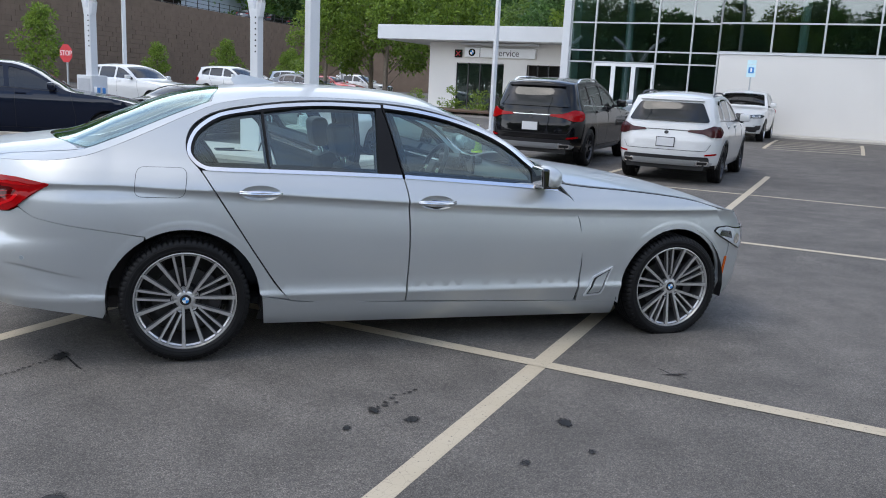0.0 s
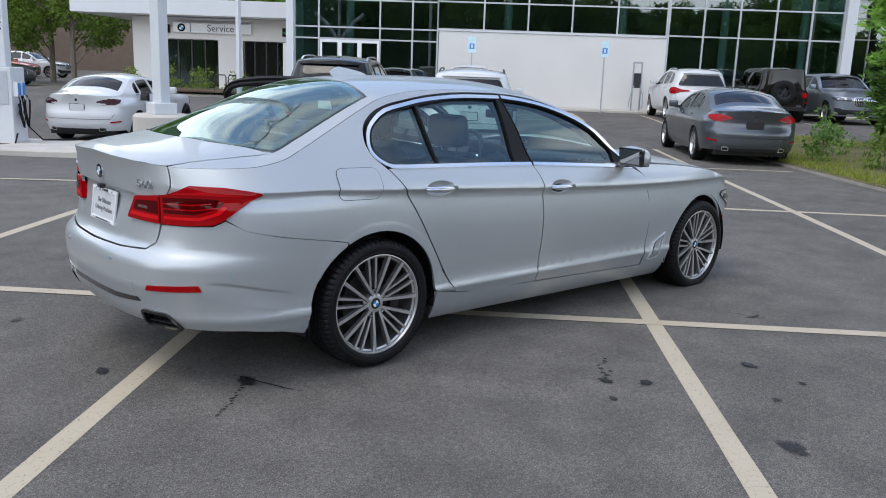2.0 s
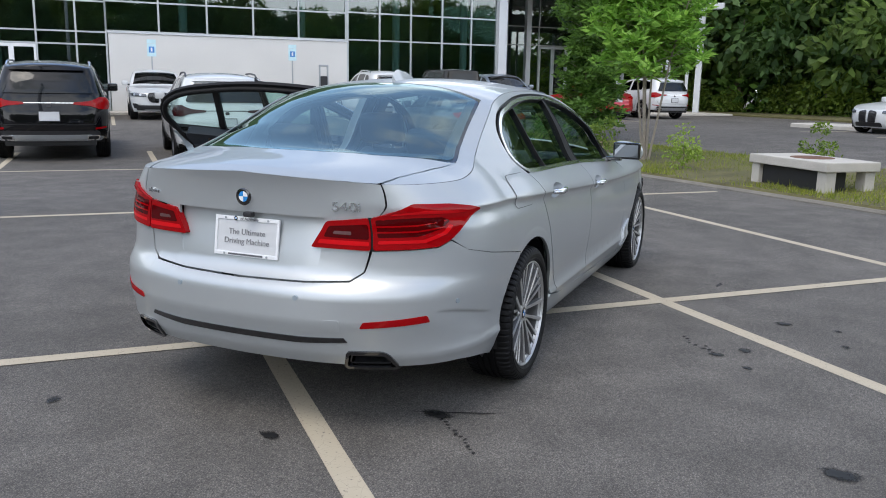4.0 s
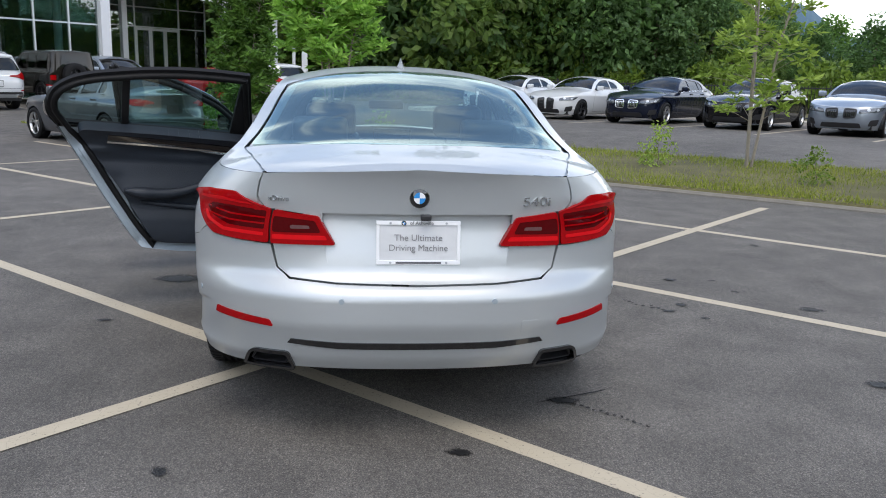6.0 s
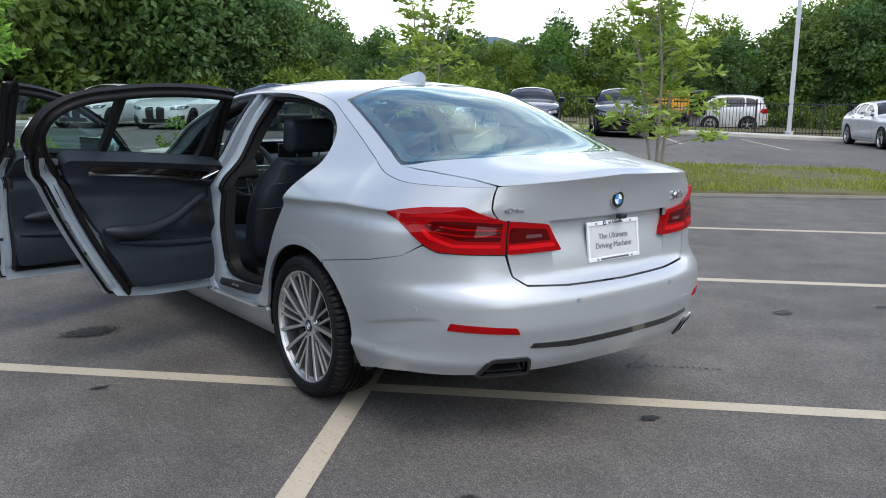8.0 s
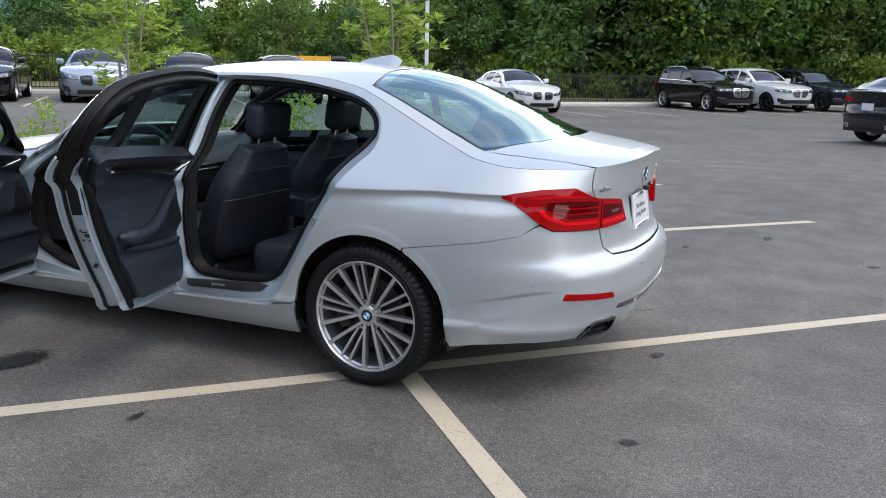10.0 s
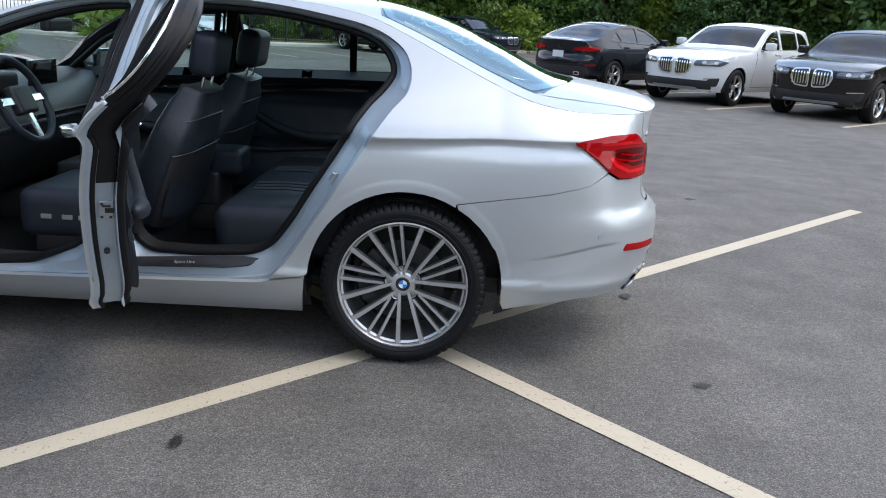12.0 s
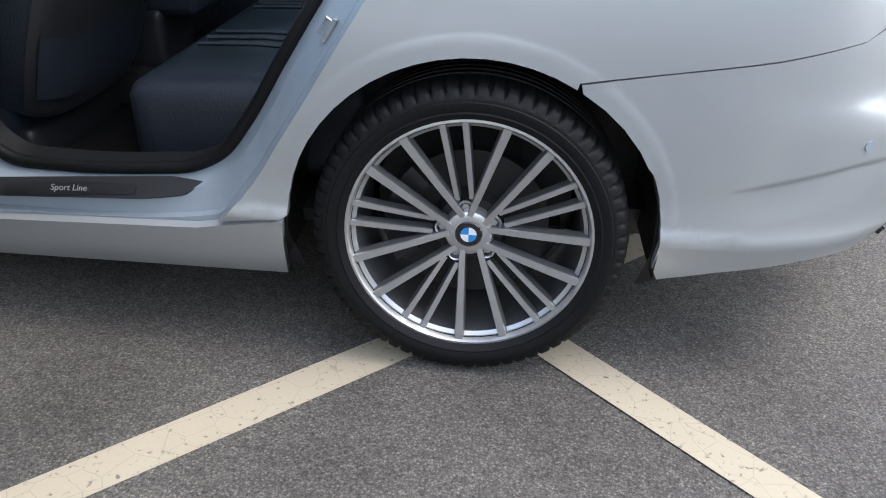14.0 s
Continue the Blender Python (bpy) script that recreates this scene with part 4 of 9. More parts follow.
def stock_car(kind, name, label, category, paint_mat, m, group="", rims=None, nose=None, size=(1, 1, 1), black_trim=False, rails=False, style="twin", tail_mat=None, plate_mat=None):
    """A parked car with its body, glass, lamps, grille, wheels and mirrors."""
    key = (kind, paint_mat.name, rims.name if rims else "", nose.name if nose else "", black_trim, rails, style, tail_mat.name if tail_mat else "", plate_mat.name if plate_mat else "")
    root = None
    if key in CAR_CACHE:
        root = copy_thing(CAR_CACHE[key], m)
        root.scale = size
        tagged(root, label, category, group)
        root.name = name
        return root
    kit = CAR_KIT[kind]
    S = kit["shape"]()
    root = thing(name, Matrix(), label, category, group)
    res = 0.11
    wins = [rounded(w, 0.05, 3) for w in kit["wins"]]
    skin = [patch_mesh(half_skin(S, kit, res), S.side, res=res, holes=wins, thick=0.02)]
    k = 0.7
    tmap = lambda a, b: S.top(a, b / k)
    s0, s1, sw = kit["shield"]
    shield = rounded([(s0, -sw * k), (s1, -sw * k * 0.98), (s1 + 0.06, 0), (s1, sw * k * 0.98), (s0, sw * k), (s0 + 0.0, 0)], 0.04, 3)
    holes = [shield]
    if kit["rear"]:
        r0, r1, rw = kit["rear"]
        rear = rounded([(r0, -rw * k), (r1, -rw * k), (r1 + 0.05, 0), (r1, rw * k), (r0, rw * k), (r0 - 0.05, 0)], 0.04, 3)
        holes.append(rear)
    e = 0.02
    top = patch_mesh([(S.a0 + e, -k), (S.a1 - e, -k), (S.a1 - e, k), (S.a0 + e, k)], tmap, res=res, holes=holes, thick=0.01)
    join_patches("body", skin + mirrored(skin) + [top], paint_mat, root)
    for w in wins:
        g = patch_mesh(inset(w, -0.004), S.side, res=0.12, lift=-0.012)
        join_patches("side_window", [g], TINTED, root, "dark tinted side glass")
        join_patches("side_window", mirrored([g]), TINTED, root, "dark tinted side glass")
    patch("windscreen", inset(shield, -0.004), tmap, TINTED, root, "dark tinted windscreen", res=0.12, lift=-0.006)
    if kit["rear"]:
        patch("rear_window", inset(rear, -0.004), tmap, TINTED, root, "dark tinted rear window", res=0.12, lift=-0.006)
    back = lambda s, z: (lambda p: Vector((p.x, p.y if s > 0 else -p.y, z)))(S.side(S.a0 + abs(s), z))
    face = lambda s, z: (lambda p: Vector((p.x, p.y if s > 0 else -p.y, z)))(S.side(S.a1 - abs(s), z))
    if kit.get("rearwin"):
        patch("rear_window", rounded(kit["rearwin"], 0.06, 3), back, TAIL_GLASS, root, "dark tinted rear window", res=0.05, lift=0.024, thick=0.02)
    mir = lambda poly: [(-a, b) for a, b in poly]
    for pl in (kit["tail"], mir(kit["tail"])):
        patch("tail_lamp", rounded(pl, 0.03, 2), back, tail_mat or LENS_RED, root, "dark smoked tail lamp" if tail_mat else "red tail lamp", res=0.05, lift=0.016, thick=0.018)
    for pl in (kit["head"], mir(kit["head"])):
        h_ob = patch("headlamp", rounded(pl, 0.03, 2), face, LENS_CLEAR, root, "clear headlamp", res=0.05, lift=0.014, thick=0.016)
        cx = sum(p[0] for p in pl) / len(pl)
        cz = sum(p[1] for p in pl) / len(pl)
        for f_ in (.82, 1.12):
            ring_ = [(cx * f_ + .042 * math.cos(t_), cz - .004 + .032 * math.sin(t_)) for t_ in np.linspace(0, math.tau, 13)[:-1]]
            patch("lamp_ring", ring_, face, GREY_METAL, h_ob, "pale lamp ring", res=0.05, lift=0.018)
    for pl in (kit["grille"], mir(kit["grille"])):
        g = patch("grille", rounded(pl, 0.05, 3), face, GLOSS_BLACK, root, "kidney-shaped grille", res=0.07, lift=0.010, thick=0.014)
        xs = [p[0] for p in pl]
        lo, hi = min(xs), max(xs)
        zs = [p[1] for p in pl]
        bars = []
        for i in range(6):
            c = lo + (hi - lo) * (i + 0.7) / 6.4
            bars.append(patch_mesh([(c - 0.008, min(zs) + 0.05), (c + 0.008, min(zs) + 0.05), (c + 0.008, max(zs) - 0.05), (c - 0.008, max(zs) - 0.05)], face, res=0.06, lift=0.018, thick=0.01))
        for b_ in bars:
            join_patches("grille_bar", [b_], nose or CHROME, g)
        rim_poly = rounded(pl, 0.05, 3)
        join_patches("grille_frame", [patch_mesh(inset(rim_poly, -0.012), face, res=0.05, lift=0.02, thick=0.014, holes=[inset(rim_poly, 0.012)])], nose or CHROME, g)
    zb = kit["zb"]
    lo = kit["lower"]
    # dark joints of doors, bonnet and boot
    bl = kit["wins"][1][0][1] - .03
    ra = kit["arch"]
    if kind == "coupe":
        cuts = [[(.72, bl), (.70, .6), (.78, zb + .10)], [(2.15, bl - .05), (2.25, .6), (2.22, zb + .10)]]
    else:
        cuts = [[(.12, bl), (.30, bl - .25), (.52, zb + .16), (.60, zb + .12)], [(1.13, bl), (1.15, .6), (1.15, zb + .10)], [(2.15, bl - .05), (2.25, .6), (2.22, zb + .10)]]
    cuts.append([(cuts[0][-1][0], zb + .10), (2.22, zb + .10)])
    for ct in cuts:
        g_ = patch_mesh(band(ct, .008), S.side, res=.08, lift=.004)
        join_patches("door_joint", [g_], DARK_TRIM, root)
        join_patches("door_joint", mirrored([g_]), DARK_TRIM, root)
    zt = lo + .20
    join_patches("boot_joint", [patch_mesh(band([(-.80, zt + .12), (-.72, zt), (.72, zt), (.80, zt + .12)], .008), back, res=.08, lift=.004)], DARK_TRIM, root)
    join_patches("badge", [patch_mesh([(.03 * math.cos(t_), kit["plate"][0] + .17 + .03 * math.sin(t_)) for t_ in np.linspace(0, math.tau, 13)[:-1]], back, res=.05, lift=.010)], DARK_METAL, root, "small round badge")
    # bright line under the side glass
    g_ = patch_mesh(band([(kit["wins"][-1][-1][0], kit["wins"][-1][-1][1] - .022), (1.1, bl + .006), (kit["wins"][0][0][0] - .02, kit["wins"][0][0][1] - .026)], .012), S.side, res=.08, lift=.006, thick=.006)
    tr_m = BLACK if (nose and nose.name.startswith("black")) else CHROME
    join_patches("window_trim", [g_], tr_m, root)
    join_patches("window_trim", mirrored([g_]), tr_m, root)
    gw, gh = (.82, .07) if kind == "suv" else (.52, .02)
    if kind == "suv":
        for s in (1, -1):
            patch("intake_bar", rounded([(s * .62, lo + .10), (s * .92, lo + .12), (s * .92, lo + .135), (s * .62, lo + .115)], .005, 2), face, CHROME, root, "bright bar over the intake", res=.06, lift=.016, thick=.01)
        patch("chin_plate", rounded([(-.55, zb + .04), (.55, zb + .04), (.50, zb + .085), (-.50, zb + .085)], .02, 2), face, GREY_METAL, root, "silver chin plate", res=.08, lift=.014, thick=.01)
    patch("lower_grille", rounded([(-gw, zb + .05), (gw, zb + .05), (gw - .06, lo + gh), (.06 - gw, lo + gh)], 0.04, 3), face, BLACK, root, res=0.09, lift=0.006, thick=0.01)
    for s in (1, -1):
        patch("air_intake", rounded([(s * .66, zb + .10), (s * .92, zb + .12), (s * .95, lo + .13), (s * .70, lo + .10)], 0.04, 3), face, BLACK, root, res=0.07, lift=0.006, thick=0.01)
    vw, vh = (.86, .10) if kind in ("suv", "fastback") else (.66, 0.0)
    if kind == "suv":
        patch("roof_spoiler", rounded([(-.74, 1.49), (.74, 1.49), (.70, 1.545), (-.70, 1.545)], .02, 2), back, paint_mat, root, "spoiler over the tail window", res=.08, lift=.055, thick=.07)
        patch("tail_strip", [(-.40, .972), (.40, .972), (.40, .985), (-.40, .985)], back, CHROME if not black_trim else DARK_TRIM, root, "slim strip between the lamps", res=.1, lift=.006, thick=.006)
        patch("skid_plate", rounded([(-.86, zb + .085), (.86, zb + .085), (.93, lo - .005), (.62, lo + .035), (-.62, lo + .035), (-.93, lo - .005)], 0.03, 3), back, GREY_METAL, root, "silver skid plate", res=0.09, lift=0.012, thick=0.01)
    patch("rear_valance", rounded([(-vw, zb + .09), (vw, zb + .09), (vw - .06, lo + vh), (.06 - vw, lo + vh)], 0.05, 3), back, BLACK, root, "black rear valance", res=0.09, lift=0.006, thick=0.01)
    for s in (1, -1):
        ex0, ex1 = (.58, .80) if kind == "suv" else (.48, .62)
        tip = patch("exhaust", rounded([(s * ex0, zb + .10), (s * ex1, zb + .10), (s * ex1, zb + .18), (s * ex0, zb + .18)], 0.02, 2), back, CHROME, root, "bright exhaust tip", res=0.06, lift=0.024, thick=0.02)
        patch("exhaust_pipe", rounded([(s * (ex0 + .02), zb + .118), (s * (ex1 - .02), zb + .118), (s * (ex1 - .02), zb + .162), (s * (ex0 + .02), zb + .162)], 0.015, 2), back, DARK_TRIM, tip, res=0.06, lift=0.026)
        patch("reflector", [(s * .72, lo + .12), (s * .98, lo + .14), (s * .98, lo + .17), (s * .72, lo + .15)], back, LENS_RED, root, "red reflector strip", res=0.06, lift=0.008, thick=0.01)
    pz, ph = kit["plate"][0], kit["plate"][1]
    pb = back(0.0, pz)
    part("plate", new_box(pb.x - 0.022, pb.x - 0.010, -0.155, 0.155, pz - 0.075, pz + 0.075, 0.004), plate_mat or PLATE, root, "dark dealer plate" if plate_mat else "pale licence plate")
    part("plate_frame", new_box(pb.x - 0.016, pb.x + 0.01, -0.168, 0.168, pz - 0.088, pz + 0.088, 0.006), BLACK, root)
    for x in (0, kit["wb"]):
        for s in (1, -1):
            add_wheel(root, (x, s * kit["track"], kit["R"]), s > 0, kit["R"], 0.25, kit["R"] * 0.72, 5, style, rims)
    # dark wheel housings and floor, so that no light shows under the skin
    for x in (0, kit["wb"]):
        for s in (1, -1):
            bm = bmesh.new()
            lathe(bm, [(0.30, kit["arch"] + 0.005), (-0.16, kit["arch"] + 0.005), (-0.16, 0.01)], 24, m=Matrix.Translation((x, s * 0.60, kit["R"])) @ Matrix.Rotation(0 if s > 0 else math.pi, 4, "Z"))
            for v in bm.verts:
                v.co.z = max(v.co.z, zb + .02)
            part("wheel_housing", bm, DARK_TRIM, root)
    part("underbody", new_box(-0.85, kit["wb"] + 0.6, -0.70, 0.70, zb, zb + 0.12), DARK_TRIM, root)
    belt = kit["wins"][1][0][1]
    part("cabin_floor", new_box(-0.3, 2.0, -0.70, 0.70, belt - 0.45, belt - 0.40), CARPET, root)
    part("dashboard", new_box(1.65, 2.05, -0.68, 0.68, belt - 0.4, belt - 0.02, 0.06), BLACK, root)
    for y in (0.37, -0.37):
        bm = new_box(0.80, 0.98, y - 0.24, y + 0.24, belt - 0.40, belt + 0.12, 0.07)
        box(bm, 0.82, 0.94, y - 0.13, y + 0.13, belt + 0.13, belt + 0.28, bevel=0.04)
        part("seat", bm, LEATHER, root, "black seat")
    part("rear_seat", new_box(-0.10, 0.10, -0.62, 0.62, belt - 0.4, belt + 0.08, 0.06), LEATHER, root)
    wz = kit["wins"][-1][-1]
    for s in (1, -1):
        y = S.half(wz[0] - 0.12, wz[1])
        bm = bmesh.new()
        box(bm, wz[0] - 0.20, wz[0] - 0.06, s * (y + 0.05) if s > 0 else -(y + 0.25), s * (y + 0.25) if s > 0 else -(y + 0.05), wz[1] + 0.0, wz[1] + 0.15, bevel=0.04)
        mo = part("mirror", bm, paint_mat, root, smooth=True)
        part("mirror_foot", new_box(wz[0] - 0.16, wz[0] - 0.10, min(s * (y - 0.03), s * (y + 0.08)), max(s * (y - 0.03), s * (y + 0.08)), wz[1] - 0.01, wz[1] + 0.04, 0.01), BLACK, mo)
    for s in (1, -1):
        for x in ([0.42, 1.25] if kind != "coupe" else [1.05]):
            y = S.half(x, belt - 0.12)
            part("door_handle", new_box(x - 0.10, x + 0.10, min(s * (y - 0.01), s * (y + 0.03)), max(s * (y - 0.01), s * (y + 0.03)), belt - 0.14, belt - 0.11, 0.008), paint_mat, root)
    if rails:
        for s in (1, -1):
            pts = [S.side(a, S.rail(a)) + Vector((0, -0.03, 0.05 if 0 < i < 8 else 0.0)) for i, a in enumerate(np.linspace(-0.25, 1.15, 9))]
            part("roof_rail", new_tube([Vector((p.x, p.y * s, p.z)) for p in pts], 0.018, 6), CHROME if not black_trim else BLACK, root, smooth=True)
    if kind == "boxy":
        pb = back(0.0, 1.0)
        sp = add_wheel(root, (pb.x - .14, 0.05, 1.02), True, .40, .22, .22, 5, "twin", RIM_DARK)
        sp.matrix_local = Matrix.Translation((pb.x - .13, 0.05, 1.02)) @ Matrix.Rotation(radians(90), 4, "Z")
        tagged(sp, "spare wheel carried on the tail")
    if black_trim:
        for x in (0, kit["wb"]):
            a_out = arch(x, kit["R"], kit["arch"] + 0.045, zb + 0.02)
            a_in = arch(x, kit["R"], kit["arch"] - 0.004, zb + 0.02)
            fl = [patch_mesh(a_out + a_in[::-1], S.side, res=0.1, lift=0.012, thick=0.02)]
            join_patches("arch_flare", fl, BLACK, root)
            join_patches("arch_flare", mirrored(fl), BLACK, root)
    CAR_CACHE[key] = root
    root.matrix_world = m
    root.scale = size
    return root


def park(u, v, heading, wb):
    """Pose of a car whose middle lies at u, v; heading in degrees from the u axis."""
    a = radians(45 + heading)
    c = on_ground(u, v)
    d = Vector((math.cos(a), math.sin(a), 0))
    back, front = c - d * wb / 2, c + d * wb / 2
    hb = h_xy(back.x, back.y)
    hf = h_xy(front.x, front.y)
    return pose(back.x, back.y, hb, 0, -math.degrees(math.atan2(hf - hb, wb)), 45 + heading)


# ---- parked cars ----
ROW = "cars parked in the far row"
stock_car("coupe", "white_coupe", "white coupe with black grille parked in the far row", "car", WHITE_PAINT, park(14.35, -22.2, 90, 2.85), ROW, RIM, BLACK, (.97, 1, .96))
stock_car("coupe", "white_coupe", "white coupe with dark roof and black wheels in the far row", "car", WHITE_PAINT, park(11.6, -22.2, 90, 2.85), ROW, RIM_DARK, BLACK, (.97, 1, .96))
stock_car("sedan", "dark_sedan", "glossy dark blue saloon with a bright chrome grille", "car", NAVY_PAINT, park(8.75, -22.4, 90, 3.0), ROW, None, None, (1.05, 1.02, 1.0))
stock_car("sedan", "black_sedan", "glossy black saloon parked in the far row", "car", BLACK_PAINT, park(5.7, -22.4, 90, 2.975), ROW, None, BLACK)
stock_car("sedan", "grey_sedan", "steel grey saloon with black grille in the far row", "car", STEEL_PAINT, park(2.75, -22.4, 90, 3.0), ROW, None, BLACK, (1.05, 1.02, 1.0))
stock_car("sedan", "dark_sedan", "dark blue saloon parked facing the lane", "car", NAVY_PAINT, park(0.2, -22.6, 90, 2.8), ROW, None, BLACK, (.95, .98, .96))
stock_car("sedan", "black_sedan", "black saloon parked facing the lane", "car", BLACK_PAINT, park(-2.6, -22.4, 90, 2.8), ROW, None, BLACK, (.95, .98, .98))
stock_car("sedan", "white_sedan", "white saloon parked facing the lane", "car", WHITE_PAINT, park(-11.0, -23.2, 90, 2.85), ROW, None, BLACK, (.95, .98, .98))
stock_car("suv", "black_suv", "black sport utility car with bright wheels", "car", BLACK_PAINT, park(-19.6, -24.0, 90, 2.86), ROW, None, None, (1, 1, 1), False, True)
stock_car("suv", "white_suv", "white sport utility car parked by the trees", "car", WHITE_PAINT, park(-22.4, -24.0, 90, 2.86), ROW, RIM_DARK, None)
stock_car("suv", "dark_suv", "dark blue sport utility car parked by the trees", "car", NAVY_PAINT, park(-25.2, -24.0, 90, 2.95), ROW, RIM_DARK)
stock_car("fastback", "grey_suv", "dark grey coupe-like sport utility car seen from its tail", "car", DKGREY_PAINT, park(-15.0, -9.2, 180, 2.86), "cars by the bay lines", None, BLACK, (1, 1, .96))
stock_car("suv", "white_suv", "white sport utility car with chrome grille facing the lane", "car", WHITE_PAINT, park(-15.1, -6.25, 0, 2.98), "cars by the bay lines", None, None, (1.04, 1.05, 1.03))
stock_car("suv", "dark_suv", "dark brown sport utility car with chrome grille", "car", BROWN_PAINT, park(-15.3, -3.5, 0, 2.98), "cars by the bay lines", None, None, (1.04, 1.05, 1.03))
stock_car("suv", "white_suv", "white sport utility car with black trim, tail outwards", "car", WHITE_PAINT, park(13.4, -0.74, 0, 2.86), "cars by the bay lines", RIM_DARK, BLACK, (.97, .97, .97), True, True, tail_mat=LENS_SMOKE)
stock_car("suv", "black_suv", "large black sport utility car, tail outwards", "car", BLACK_PAINT, park(14.7, 2.2, 0, 3.1), "cars by the bay lines", RIM_DARK, None, (1.08, 1.06, 1.07), False, True)
stock_car("sedan", "grey_sedan", "grey saloon with a boot spoiler, tail outwards", "car", GREY_PAINT, park(13.6, -6.1, 0, 2.82), "cars by the bay lines", None, BLACK, (.95, .98, .97), plate_mat=BLACK)
stock_car("suv", "white_suv", "white sport utility car with black lower grille by the showroom", "car", WHITE_PAINT, park(25.9, -0.30, 180, 2.7), "cars by the showroom", None, BLACK, (.94, .96, .96))
stock_car("sedan", "silver_sedan", "silver saloon by the showroom doors", "car", STEEL_PAINT, park(25.5, 2.42, 180, 2.8), "cars by the showroom", None, None, (.93, .96, .96))
stock_car("suv", "white_suv", "large white sport utility car, tail outwards", "car", WHITE_PAINT, park(25.6, -7.95, 0, 3.1), "cars by the showroom", None, None, (1.04, 1.03, 1.04), False, True)
stock_car("boxy", "off_road_car", "dark brown off-road car with a spare wheel on its tail", "car", BROWN_PAINT, park(26.4, -10.95, 0, 2.95), "cars by the showroom", RIM_DARK, BLACK, (1.0, 1.0, 1.0))
stock_car("suv", "silver_suv", "blue-silver sport utility car facing outwards", "car", STEEL_PAINT, park(25.8, -13.35, 180, 2.99), "cars by the showroom", None, None, (1.02, 1.01, 1.01))
stock_car("sedan", "red_sedan", "bright red car behind the saplings", "car", RED_PAINT, park(25.8, -17.2, 0, 2.8), "cars by the showroom", None, BLACK, (.95, .98, .95))
stock_car("suv", "white_suv", "white sport utility car behind the saplings", "car", WHITE_PAINT, park(26.3, -20.2, 0, 2.86), "cars by the showroom")
stock_car("suv", "dark_suv", "dark blue sport utility car beside a charging post", "car", NAVY_PAINT, park(8.85, 12.7, -45, 2.98), "cars by the charging posts", RIM_DARK, BLACK, (1.06, 1.05, 1.07))
stock_car("sedan", "black_sedan", "black saloon, tail outwards, with dark lamps", "car", BLACK_PAINT, park(13.9, 12.2, 0, 2.8), "cars by the charging posts", RIM_DARK, BLACK, (.95, .98, .97), tail_mat=LENS_SMOKE)
stock_car("sedan", "white_sedan", "white electric saloon plugged in at a charging post", "car", WHITE_PAINT, park(14.9, 7.6, 0, 2.85), "cars by the charging posts", RIM_DARK, BLACK, (.97, .99, .98), tail_mat=LENS_SMOKE)


# ---- the silver saloon ----
CREASE = Curve([(-1.2, -.055), (-.35, -.050), (-.12, -.040), (.4, -.018), (.85, .004), (1.35, .026), (2.2, .05), (3.4, .06)])
M_PROF = [(.13, .780), (.17, .822), (.22, .858), (.28, .884), (.315, .896), (.338, .9055), (.352, .9112), (.362, .9098), (.385, .9045), (.42, .9045), (.50, .913), (.60, .923), (.70, .9275), (.77, .9240), (.815, .9192), (.840, .9158), (.854, .9150), (.866, .9178), (.878, .9250), (.888, .9330), (.894, .9322), (.905, .9282), (.93, .9145), (.96, .8905), (.99, .860), (1.03, .823), (1.07, .796), (1.20, .725), (1.33, .645), (1.41, .580), (1.46, .50)]
M_RAIL = [(-1.76, 1.068), (-1.3, 1.05), (-1.0, 1.035), (-.7, 1.04), (-.5, 1.065), (-.35, 1.115), (-.15, 1.205), (.04, 1.295), (.2, 1.358), (.45, 1.398), (.75, 1.411), (1.05, 1.41), (1.30, 1.392), (1.62, 1.310), (1.9, 1.168), (2.14, .985), (2.3, .965), (2.6, .945), (3.0, .905), (3.3, .85), (3.7, .79), (4.6, .74)]
M_BACK = [(.20, -.98), (.30, -1.05), (.36, -1.085), (.43, -1.105), (.50, -1.122), (.58, -1.122), (.62, -1.105), (.645, -1.07), (.67, -1.048), (.72, -1.036), (.80, -1.030), (.88, -1.028), (.93, -1.034), (.97, -1.040), (1.03, -1.056), (1.068, -1.073)]


class Saloon(Shape):
    def half(self, x, z):
        w = step(0.42, 0.74, z) * (1 - step(1.04, 1.22, z))
        return self.prof(z + CREASE(x) * w) - self.pinch(x, z)

    def side(self, a, z):
        p = Shape.side(self, a, z)
        for x in (0.0, 2.975):
            r = math.hypot(p.x - x, z - .335)
            if r < .49 and z > .16:
                p.y += .0013 * (1 - step(.420, .433, r)) * step(.16, .24, z)
        return p


S5 = Saloon(M_PROF, M_RAIL, SEDAN_MID, -0.35, 3.15, M_BACK, SEDAN_FRONT, pinch=sedan_pinch)
A0, A1 = S5.a0, S5.a1
side5 = S5.side
K5 = 0.7


def top5(a, b):
    return S5.top(a, b / K5)


def back5(s, z):
    p = side5(A0 + abs(s), z)
    return Vector((p.x, p.y if s > 0 else -p.y, z))


def lid5(s, z):
    p = back5(s, z)
    return p


def recess5(s, z):
    """The hollow for the plate, deepest under the handle."""
    p = back5(s, z)
    p.x += 0.026 * step(0.700, 0.880, z)
    return p


def face5(s, z):
    p = side5(A1 - abs(s), z)
    return Vector((p.x, p.y if s > 0 else -p.y, z))


def inner5(d):
    return lambda a, z: side5(a, z) - Vector((0, d, 0))


def both(poly):
    """An outline given for one half, from the middle and back to it, closed over the middle."""
    return poly + [(-a, b) for a, b in reversed(poly) if abs(a) > 1e-6]


saloon = thing("silver_saloon", pose(0, 0, 0, 0, 0.55, 0), "silver metallic saloon with two doors standing open", "car")
FINE = 0.035


